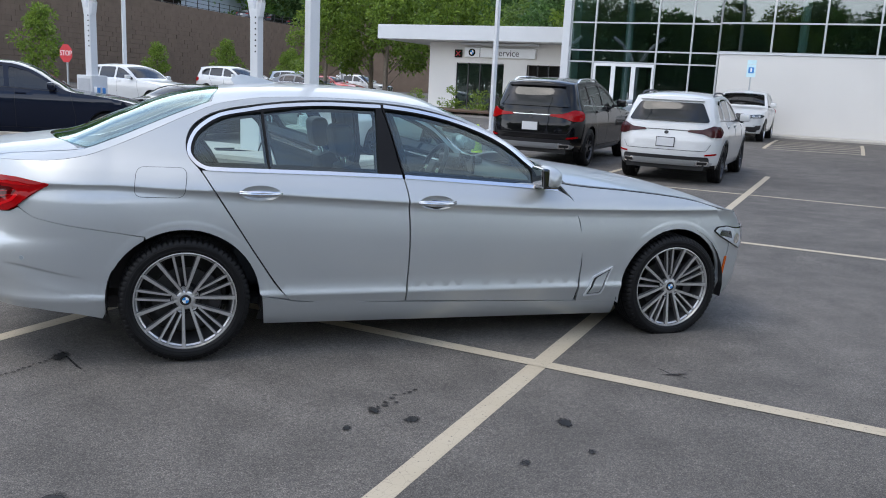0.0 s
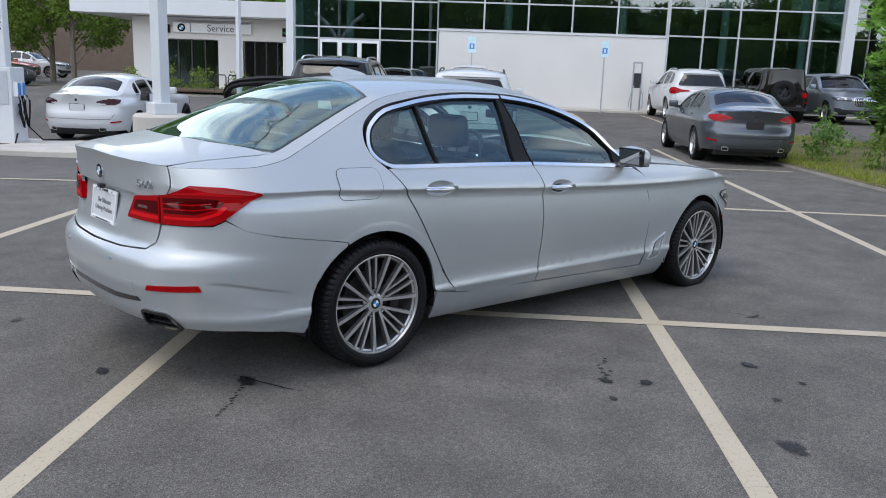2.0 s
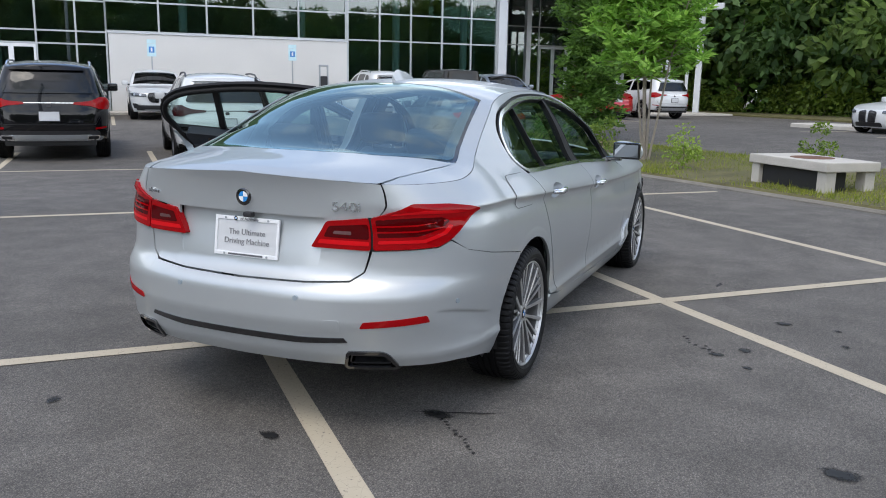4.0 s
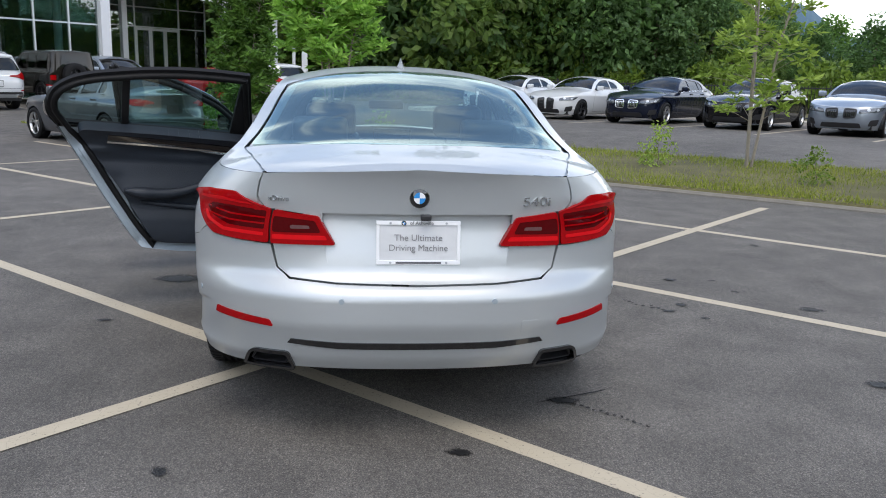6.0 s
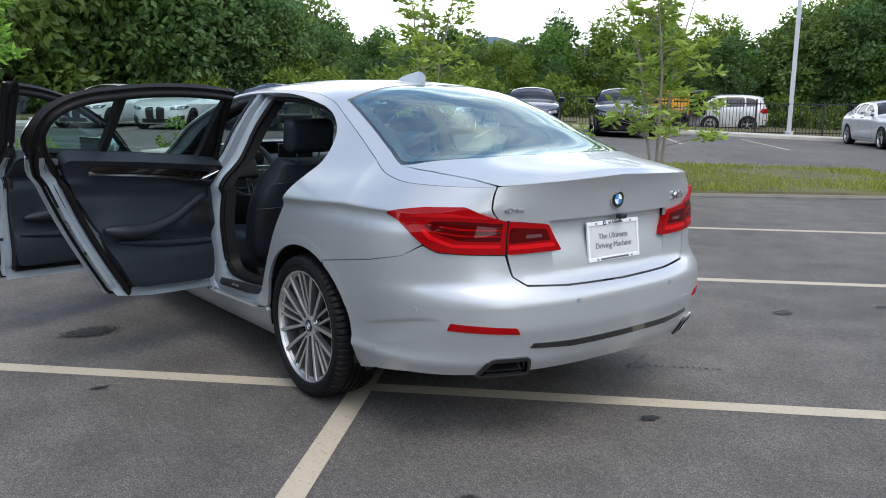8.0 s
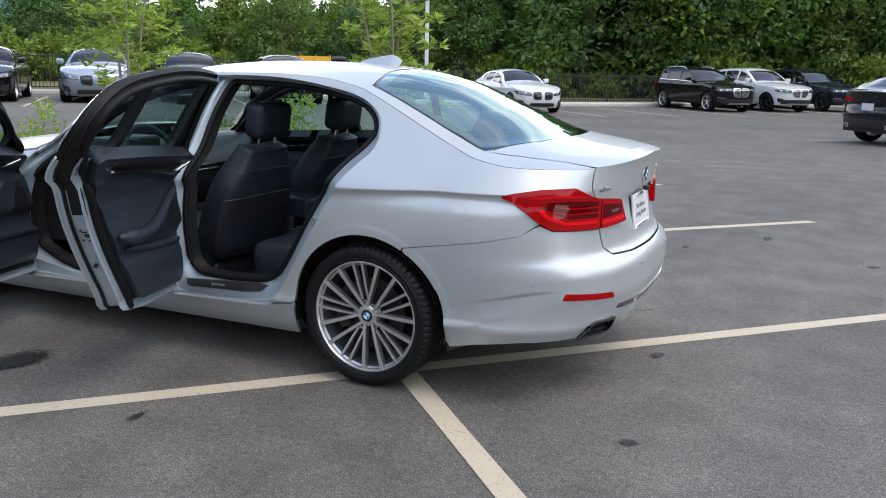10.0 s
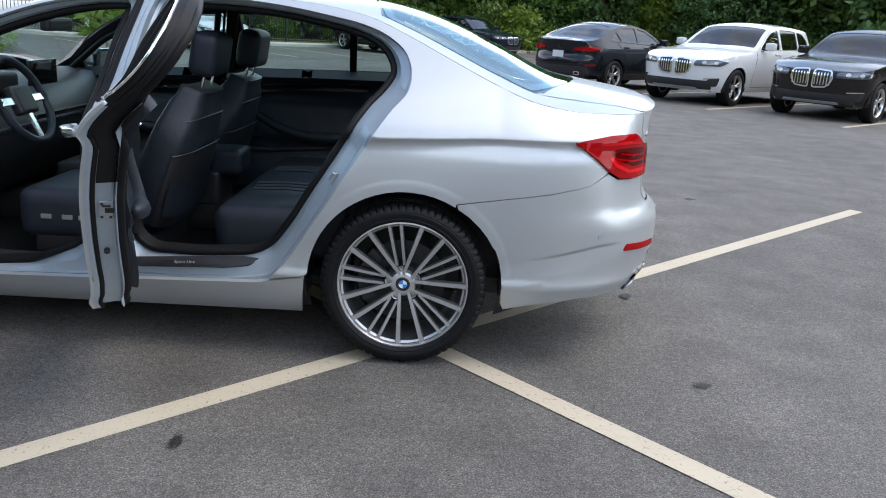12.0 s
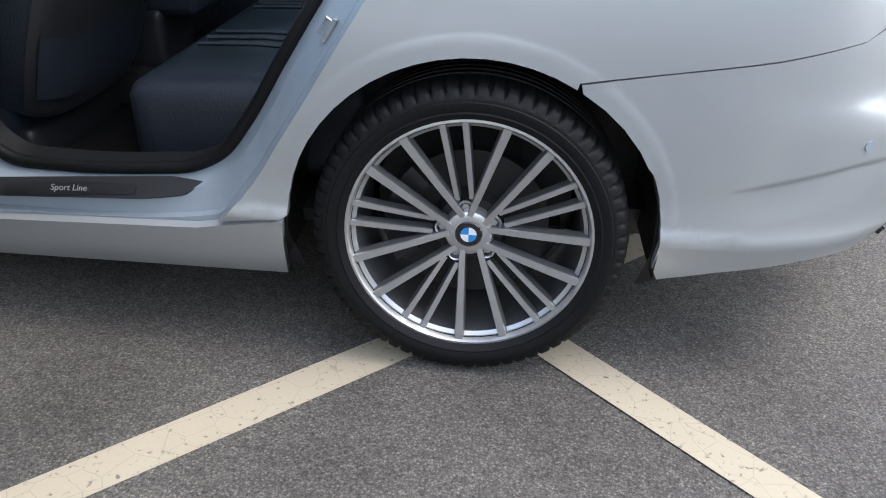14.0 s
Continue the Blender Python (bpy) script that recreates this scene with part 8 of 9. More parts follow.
# ---- service entrance ----
SV = 36.0
for a, b, z0, z1 in ((15.12, 16.7, -.1, 3.62), (11.22, 12.45, -.1, 3.62), (8.2, 8.95, -.1, 3.62)):
    wall_box("wall_service", SV, SV + .35, a, b, z0, z1, WHITE_WALL, "white rendered service wall")
for a, b in ((12.45, 15.12), (8.95, 11.22)):
    wall_box("wall_lintel", SV, SV + .35, a, b, 2.6, 3.62, WHITE_WALL, "white rendered lintel over the service gate")
wall_box("wall_service_side", SV + .35, SV + 12, 16.4, 16.7, -.1, 3.62, WHITE_WALL, "white rendered service side wall")
wall_box("roof_service", SV - 1.6, SV + 12, 8.3, 19.0, 3.64, 4.36, WHITE_METAL, "white flat roof over the service entrance", "roof", bevel=.02)
wall_box("wall_wing", 33.4, 35.9, 8.15, 8.6, -.1, 2.5, WHITE_WALL, "low white wing wall by the service gate", bevel=.01)
wall_box("wall_service_back", SV + 11.6, SV + 12, 8.0, 16.6, -.1, 3.6, mat("workshop_wall", (.30, .29, .28), .8, vary=.1), "grey workshop wall")
for a, b in ((12.45, 15.12), (8.95, 11.22)):
    g = thing("service_gate", Matrix(), "dark framed glazed service gate", "gate", kind="structure")
    n = 4
    for i in range(n + 1):
        v = a + (b - a) * i / n
        part("post", bay_box(SV + .05, SV + .13, v - .03, v + .03, -.1, 2.6), DARK_METAL, g)
    for i in range(n if a > 10 else 1):
        v = a + (b - a) * i / n
        part("pane", bay_box(SV + .08, SV + .10, v + .03, v + (b - a) / n - .03, -.05, 2.55), SHOP_GLASS, g)
sgn = thing("service_sign", Matrix(), "white sign reading Service over the gate", "sign")
part("panel", bay_box(SV - .20, SV - .06, 10.75, 14.6, 2.90, 3.36, .01), SIGN_WHITE, sgn)
part("sign_lamp", bay_box(SV - .34, SV - .22, 10.55, 14.8, 3.50, 3.60, .02), WHITE_METAL, sgn, "white light bar")
letters("sign_letters", "Service", .46, INK, on_front(SV - .205, 12.25, 3.12), sgn, .01)
part("sign_divider", bay_box(SV - .206, SV - .20, 13.72, 13.76, 2.92, 3.34), INK, sgn)
bm = bmesh.new()
lathe(bm, [(0, .19), (.012, .19), (.012, .001)], 28, axis="z", m=on_front(SV - .205, 14.18, 3.13))
disc = part("sign_disc", bm, GLOSS_BLACK, sgn, "round emblem with blue and white quarters")
for q in range(4):
    bm = bmesh.new()
    mm = on_front(SV - .221, 14.18, 3.13)
    ring = [bm.verts.new(mm @ Vector((0, 0, 0)))] + [bm.verts.new(mm @ Vector((math.cos(math.pi / 2 * (q + k / 6)) * .11, math.sin(math.pi / 2 * (q + k / 6)) * .11, 0))) for k in range(7)]
    bm.faces.new(ring)
    part("sign_quarter", bm, SIGN_BLUE_BRIGHT if q % 2 else SIGN_WHITE, disc)
for v0, nm in ((15.0, "x"), (9.05, "a")):
    lamp = thing("lane_signal", Matrix(), "small black lane signal with a red cross" if nm == "x" else "small black lane signal with a green arrow", "lane signal")
    part("case", bay_box(SV - .12, SV - .01, v0 - .2, v0 + .2, 2.86, 3.26, .01), GLOSS_BLACK, lamp)
    if nm == "x":
        for a in (45, -45):
            part("cross_bar", new_box(-.17, .17, -.022, .022, 0, .006, 0, on_front(SV - .125, v0, 3.06) @ Matrix.Rotation(radians(a), 4, "Z")), GLOW_RED, lamp)
    else:
        part("arrow_shaft", new_box(-.022, .022, -.12, .15, 0, .006, 0, on_front(SV - .125, v0, 3.06)), GLOW_GREEN, lamp)
        for a in (45, -45):
            part("arrow_barb", new_box(-.02, .02, 0, .17, 0, .006, 0, on_front(SV - .125, v0, 2.95) @ Matrix.Rotation(radians(a), 4, "Z")), GLOW_GREEN, lamp)

for ob in [o for o in scene.objects if o not in KNOWN and o.parent is None]:
    closer(ob)


# ---- street furniture ----
def lamp_pole(u, v, h, r, base_r, base_h, label):
    root = thing("lamp_pole", Matrix(), label, "lamp pole")
    g = ground_h(u, v)
    if base_h:
        bm = bmesh.new()
        lathe(bm, [(g - .1, base_r), (g + base_h - .03, base_r), (g + base_h, base_r - .03), (g + base_h, .001)], 36, axis="z", m=Matrix.Translation(uv(u, v)))
        bmesh.ops.recalc_face_normals(bm, faces=bm.faces)
        part("footing", bm, CONCRETE, root, "round pale concrete footing", smooth=True)
    zb = g + base_h
    part("base_cover", new_box(-r * 1.9, r * 1.9, -r * 1.9, r * 1.9, zb, zb + .14, .01, Matrix.Translation(uv(u, v))), WHITE_METAL, root)
    part("pole", new_box(-r, r, -r, r, zb + .1, h, .012, Matrix.Translation(uv(u, v)) @ Matrix.Rotation(radians(20), 4, "Z")), WHITE_METAL, root)
    part("arm", new_box(-.9, .9, -.05, .05, h, h + .08, .01, Matrix.Translation(uv(u, v)) @ Matrix.Rotation(radians(45), 4, "Z")), WHITE_METAL, root)
    return root


lamp_pole(5.58, 2.97, 8.5, .075, .35, .86, "white square lamp pole on a round concrete footing")
lamp_pole(20.5, 6.58, 8.5, .06, .2, 0.0, "slim white lamp pole by the kerb")
lamp_pole(-9.2, -28.0, 9.0, .07, .25, .1, "slim white lamp pole by the trees")
lamp_pole(46.4, 29.2, 6.6, .10, .25, .1, "slim white lamp pole by the block wall")
lamp_pole(26.9, 29.3, 9.0, .085, .25, .1, "slim white lamp pole by the block wall")


gantry = thing("gantry", Matrix(), "white steel gantry of three posts at the far kerb", "gantry")
for y_, r_ in ((2.75, .15), (3.30, .08), (4.25, .12)):
    zg = -.25
    part("post", new_box(40 - r_, 40 + r_, y_ - r_, y_ + r_, zg, 5.35, .03), WHITE_METAL, gantry)
part("crossbeam", new_box(39.8, 40.2, 1.75, 4.5, 5.35, 5.65, .03), WHITE_METAL, gantry)


def canopy_post(u, v, charger):
    """A forked white steel post on a tall square plinth, with charging leads on one side."""
    g = ground_h(u, v)
    o = uv(u, v, g)
    root = thing("canopy_post", Matrix.Translation(o) @ TURN, "forked white steel canopy post with a charging box", "canopy post")
    part("plinth", new_box(-.24, .24, -.26, .26, 0, 1.55, .02), WHITE_METAL, root, "white painted plinth")
    part("panel", new_box(-.252, -.242, -.2, .2, .85, 1.47, .006), mat("panel_grey", (.45, .47, .5), .5), root)
    part("post", new_box(-.10, .10, -.105, .105, 1.55, 3.15, .02), WHITE_METAL, root)
    for s in (1, -1):
        pts = [Vector((0, s * .06, 3.0)), Vector((0, s * .12, 3.3)), Vector((0, s * .24, 3.6)), Vector((0, s * .45, 3.95)), Vector((0, s * .9, 4.5)), Vector((0, s * 1.5, 5.0))]
        part("branch", new_tube(pts, .10, 8), WHITE_METAL, root, smooth=True)
    for k in range(7):
        part("bolt", new_tube([(-.112, -.05, 2.25 + k * .12), (-.092, -.05, 2.25 + k * .12)], .018, 8), DARK_METAL, root)
    if charger:
        for k in range(2):
            x = -.12 + k * .16
            part("charger_box", new_box(x - .05, x + .05, -.36, -.262, 1.02, 1.26, .02), SIGN_BLUE, root, "blue charging socket")
            part("charger_rim", new_box(x - .065, x - .045, -.35, -.262, 1.0, 1.28, .006), SIGN_WHITE, root)
            for j in range(2):
                y = -.33 - .04 * j
                d = .03 * (1 if j else -1)
                pts = [Vector((x + d, y, 1.02)), Vector((x + d * 1.6, y - .05, .92)), Vector((x + d * 2.2, y - .03, .7)), Vector((x - d, y - .05, .42)), Vector((x - d * 1.5, y - .02, .62)), Vector((x, y + .02, .86))]
                part("cable", new_tube(pts, .017, 8), RUBBER, root, "black charging cable", smooth=True)
        pts = [Vector((-.20, -.3, .30)), Vector((-.35, -.32, .10)), Vector((-.7, -.1, .14)), Vector((-1.0, .25, .14)), Vector((-.8, .5, .14)), Vector((-.5, .2, .15))]
        part("cable", new_tube(pts, .018, 8), RUBBER, root, "black charging cable lying on the slab", smooth=True)
    return root


canopy_post(10.95, 8.22, True)
canopy_post(10.95, 13.3, True)
canopy_post(10.95, 18.4, False)
slab("charging_island", [(9.6, 4.8), (9.6, 20.0), (11.8, 20.0), (11.8, 4.8)], -.05, .12, CONCRETE, "pale concrete island under the charging posts", "island")


# the lead from the charging post to the white electric car
lead = thing("charging_lead", Matrix(), "black charging cable plugged into the white electric saloon", "charging cable")
gl = ground_h(13.4, 6.6)
part("plug", new_box(-.05, .05, -.16, .0, -.06, .06, .02, Matrix.Translation(uv(13.62, 6.70, gl + .96)) @ TURN), BLACK, lead, "black charging plug")
part("socket_flap", new_box(-.09, -.07, -.20, .0, -.09, .09, .006, Matrix.Translation(uv(13.74, 6.72, gl + .98)) @ TURN), BLACK, lead, "open black socket flap")
pts = [uv(13.62, 6.56, gl + .94), uv(13.60, 6.46, gl + .78), uv(13.50, 6.44, gl + .40), uv(13.30, 6.46, gl + .06), uv(12.95, 6.55, gl + .02), uv(12.2, 6.95, gl + .02), uv(11.70, 7.30, gl + .14), uv(11.25, 7.70, gl + .16), uv(11.05, 7.88, gl + .45), uv(10.98, 7.92, gl + 1.02)]
part("cable", new_tube(pts, .016, 8), RUBBER, lead, "black charging cable", smooth=True)


def parking_sign(u, v, h):
    root = thing("parking_sign", Matrix.Translation(uv(u, v, 0)) @ TURN, "pale blue accessible parking sign on a thin post", "sign")
    part("post", new_box(-.02, .02, -.025, .025, -.2, h - .1, .004), GREY_METAL, root)
    part("plate", new_box(-.035, -.025, -.16, .16, h - .62, h - .16, .006), SIGN_PALE, root)
    part("panel", new_box(-.038, -.034, -.10, .10, h - .48, h - .26, .0), SIGN_BLUE, root, "blue square with a white figure bar")
    part("mark", new_box(-.041, -.038, -.03, .03, h - .44, h - .30, .0), SIGN_WHITE, root)
    part("lower_plate", new_box(-.035, -.025, -.16, .16, h - .15, h, .006), SIGN_PALE, root)
    closer(root)


parking_sign(29.4, -.12, 2.9)
parking_sign(29.4, -5.45, 2.9)

ch = thing("charging_stand", Matrix.Translation(uv(30.6, -7.03, ZG)) @ TURN, "slim charging stand with hanging grey leads", "charging stand")
part("frame", new_box(-.06, .06, -.20, -.14, 0, 2.0, .02), GREY_METAL, ch)
part("frame", new_box(-.06, .06, .14, .20, 0, 2.0, .02), GREY_METAL, ch)
part("head", new_box(-.06, .06, -.20, .20, 1.94, 2.02, .02), GREY_METAL, ch)
part("unit", new_box(-.10, .08, -.15, .15, .95, 1.55, .03), BLACK, ch, "black charging unit")
closer(ch)
for s in (-1, 1):
    part("cable", new_tube([(-.08, s * .1, 1.1), (-.14, s * .24, .7), (-.12, s * .30, .3), (-.1, s * .26, .12)], .016, 6), GREY_METAL, ch, "grey hanging lead", smooth=True)

cone = thing("traffic_cone", Matrix.Translation(on_ground(14.5, 4.40)), "lime green traffic cone on a black foot", "traffic cone")
bm = bmesh.new()
lathe(bm, [(.03, .15), (.10, .13), (.70, .03), (.71, .001)], 20, axis="z")
bmesh.ops.recalc_face_normals(bm, faces=bm.faces)
part("body", bm, LIME, cone, smooth=True)
part("foot", new_box(-.19, .19, -.19, .19, 0, .04, .008), BLACK, cone)

for u0, v0 in ((23.0, 8.0), (23.0, 8.6), (22.8, 5.2), (22.8, 4.7)):
    b = thing("bike_rack", Matrix.Translation(uv(u0 + 7.5, v0 + 2.0, ZG)) @ TURN, "black tubular rack by the service gate", "rack")
    part("hoop", new_tube([(0, -.25, 0), (0, -.25, .75), (0, -.2, .85), (0, .2, .85), (0, .25, .75), (0, .25, 0)], .025, 8), DARK_METAL, b, smooth=True)
    closer(b)

st = thing("stop_sign", Matrix.Translation(uv(21.1, 26.4, -.1)) @ TURN, "red eight-sided stop sign on a post", "sign")
part("post", new_box(-.03, .03, -.03, .03, 0, 2.3, .005), GREY_METAL, st)
bm = bmesh.new()
mm = Matrix(((0, 0, -1, -.05), (-1, 0, 0, 0), (0, 1, 0, 2.08), (0, 0, 0, 1)))
lathe(bm, [(0, .40), (.01, .40), (.01, .001)], 8, axis="z", m=mm @ Matrix.Rotation(radians(22.5), 4, "Z"))
bmesh.ops.recalc_face_normals(bm, faces=bm.faces)
part("plate", bm, SIGN_RED, st)
letters("sign_letters", "STOP", .30, SIGN_WHITE, mm @ Matrix.Translation((0, 0, .012)), st, .003)

# ---- block wall with the upper lot ----
KNOWN = set(scene.objects)
WALL_M = Matrix.Translation(uv(58.9, 55.3)) @ Matrix.Rotation(radians(11), 4, "Z") @ Matrix.Translation(-uv(58.9, 50))
root_w = thing("wall_block", Matrix(), "tall brown block retaining wall", "wall", kind="structure")
part("core", bay_box(20, 110, 50.2, 51.5, -.2, 7.4), BLOCKWALL, root_w)
part("core_return", bay_box(86, 87.3, 4, 50.1, -.2, 8.4), BLOCKWALL, root_w)
bm = bmesh.new()
rw = random.Random(4)
verts, faces = [], []
z = 0.0
row = 0
while z < 7.4:
    u0 = 20 + (row % 2) * .45
    while u0 < 110:
        dv = 50.0 + rw.uniform(-.03, .02) + row * .012
        k = len(verts)
        for (a, b, c) in ((u0 + .01, dv, z + .01), (u0 + .89, dv, z + .01), (u0 + .89, dv, z + .39), (u0 + .01, dv, z + .39), (u0, 50.25, z), (u0 + .9, 50.25, z), (u0 + .9, 50.25, z + .4), (u0, 50.25, z + .4)):
            verts.append(tuple(uv(a, b, c)))
        faces += [(k, k + 3, k + 2, k + 1), (k, k + 1, k + 5, k + 4), (k + 2, k + 3, k + 7, k + 6), (k + 1, k + 2, k + 6, k + 5), (k + 3, k, k + 4, k + 7)]
        u0 += .9
    z += .4
    row += 1
me = bpy.data.meshes.new("block")
me.from_pydata(verts, [], faces)
me.materials.append(BLOCKWALL)
blk = new("block_courses", me)
blk.parent = root_w
blk["kind"] = "stuff"
wall_box("ground_upper", 20, 140, 50.4, 120, 7.3, 7.5, ASPHALT, "paved upper parking deck", "ground")
wall_box("upper_building", 63, 93, 62, 80, 7.5, 13.0, mat("blue_cladding", (.33, .38, .44), .5, vary=.08), "blue-grey clad hall above the block wall", "building")
fen = thing("fence_upper", Matrix(), "black metal railing on top of the block wall", "fence", kind="structure")
for i in range(40):
    part("post", bay_box(22 + i * 2.1, 22.06 + i * 2.1, 50.6, 50.66, 7.5, 8.6), DARK_METAL, fen)
for z in (7.7, 8.1, 8.5):
    part("rail", bay_box(22, 106, 50.61, 50.65, z, z + .05), DARK_METAL, fen)
for i, (u0, k, pm, nm, lb) in enumerate(((53.5, "suv", RED_PAINT, "red_suv", "dark red sport utility car on the upper deck"), (58.8, "suv", BLACK_PAINT, "black_suv", "black sport utility car on the upper deck"), (77.0, "sedan", GREY_PAINT, "grey_sedan", "grey saloon on the upper deck"), (82.5, "sedan", DKGREY_PAINT, "dark_sedan", "dark saloon on the upper deck"), (88.0, "sedan", BLACK_PAINT, "black_sedan", "black saloon on the upper deck"))):
    p0 = uv(u0, 53.5, 7.5)
    stock_car(k, nm, lb, "car", pm, pose(p0.x, p0.y, p0.z, 0, 0, 45), "cars on the upper deck")
for ob in [o for o in scene.objects if o not in KNOWN and o.parent is None]:
    ob.matrix_world = WALL_M @ ob.matrix_world
for u0, v0, pm, k, nm, lb in ((30, 26, WHITE_PAINT, "suv", "white_suv", "white sport utility car in the far lot"), (33, 24, GREY_PAINT, "sedan", "grey_sedan", "grey saloon in the far lot"), (27, 30.5, WHITE_PAINT, "sedan", "white_sedan", "white saloon in the far lot"), (36, 30, WHITE_PAINT, "sedan", "white_sedan", "white saloon in the far lot"), (41, 30, STEEL_PAINT, "suv", "silver_suv", "silver sport utility car in the far lot"), (46, 31, RED_PAINT, "sedan", "red_sedan", "red saloon in the far lot"), (50, 31, WHITE_PAINT, "suv", "white_suv", "white sport utility car in the far lot"), (20, 22.5, WHITE_PAINT, "suv", "white_suv", "white sport utility car behind the black saloon")):
    p0 = uv(u0, v0, ground_h(u0, v0))
    stock_car(k, nm, lb, "car", pm, pose(p0.x, p0.y, p0.z, 0, 0, 45 - 90), "cars in the far lot")

# ---- far row: kerb, fence, lorry ----
slab("kerb_far", [(-34, -26.2), (20, -26.2), (20, -26.9), (-34, -26.9)], -.05, .13, CONCRETE, "pale concrete kerb behind the far row", "kerb")
slab("verge", [(-60, -27.0), (45, -27.0), (60, -80), (-60, -80)], -.1, .10, GRASS_BASE, "grassy verge under the trees", "verge")
slab("small_island", [(15.2, -21.2), (18.2, -20.8), (18.4, -22.2), (15.4, -23.6)], -.05, .14, CONCRETE, "small kerbed island at the end of the row", "island")
fence = thing("fence", Matrix(), "black metal fence behind the far row", "fence", kind="structure")
for i in range(22):
    u0 = -32 + i * 2.4
    g = ground_h(u0, -28)
    part("post", bay_box(u0, u0 + .06, -28.0, -27.94, g, g + 1.35), DARK_METAL, fence)
verts, faces = [], []
for i in range(420):
    u0 = -32 + i * .12
    g = ground_h(u0, -28)
    k = len(verts)
    for (a, b, c) in ((0, 0, .12), (.02, 0, .12), (.02, 0, 1.3), (0, 0, 1.3), (0, .02, .12), (.02, .02, .12), (.02, .02, 1.3), (0, .02, 1.3)):
        verts.append(tuple(uv(u0 + a, -27.98 + b, g + c)))
    faces += [(k, k + 1, k + 2, k + 3), (k + 5, k + 4, k + 7, k + 6), (k + 4, k, k + 3, k + 7), (k + 1, k + 5, k + 6, k + 2)]
me = bpy.data.meshes.new("picket")
me.from_pydata(verts, [], faces)
me.materials.append(DARK_METAL)
pk = new("pickets", me)
pk.parent = fence
pk["kind"] = "stuff"
for z in (.15, 1.2):
    for i in range(10):
        u0 = -32 + i * 5.1
        g = ground_h(u0 + 2.5, -28)
        part("rail", bay_box(u0, u0 + 5.1, -27.985, -27.945, g + z, g + z + .04), DARK_METAL, fence)

lorry = thing("stake_lorry", Matrix.Translation(uv(-5.3, -33.5, .25)) @ TURN, "yellow stake-sided lorry beyond the fence", "lorry")
for z in (.45, .72, .99, 1.24):
    part("stake_board", new_box(-.98, .98, .9, .94, z, z + .2, .01), YELLOW, lorry)
for x in (-.97, -.32, .30, .91):
    part("stake_post", new_box(x, x + .06, .93, .98, .40, 1.48, .01), YELLOW, lorry)
part("bed", new_box(-1.2, 1.2, -.9, .95, .35, .5, .01), DARK_METAL, lorry)
part("cab", new_box(-1.75, -1.08, -.7, .7, .35, 1.45, .12), BLACK_PAINT, lorry, "dark cab")
for x in (-1.9, .6):
    add_wheel(lorry, (x, .8, .0), True, .38, .25, .26, 5, "twin")
    add_wheel(lorry, (x, -.8, .0), False, .38, .25, .26, 5, "twin")
p0 = uv(-8.9, -34.2, -.15)
stock_car("suv", "white_pickup", "white pick-up beyond the fence", "car", WHITE_PAINT, pose(p0.x, p0.y, p0.z, 0, 0, 45), "", None, BLACK)

# concrete inlet in the island
inlet = thing("drain_inlet", Matrix.Translation(on_ground(4.98, -8.22, .08)) @ Matrix.Rotation(radians(45 - 4), 4, "Z"), "weathered concrete drain inlet with a round iron cover", "drain inlet")
part("slab", new_box(-.80, .80, -.46, .46, .30, .43, .015), CONCRETE, inlet)
for x in (-.76, .60):
    for y in (-.42, .25):
        part("leg", new_box(x, x + .17, y, y + .17, -.08, .305, .01), CONCRETE, inlet)
part("backing", new_box(-.62, .62, -.05, .35, -.08, .29, .01), DARK_METAL, inlet)
bm = bmesh.new()
lathe(bm, [(.425, .30), (.437, .30), (.440, .26), (.440, .001)], 28, axis="z")
bmesh.ops.recalc_face_normals(bm, faces=bm.faces)
part("iron_cover", bm, mat("rust", (.16, .08, .05), .8, vary=.3), inlet, "rusty round iron cover", smooth=True)

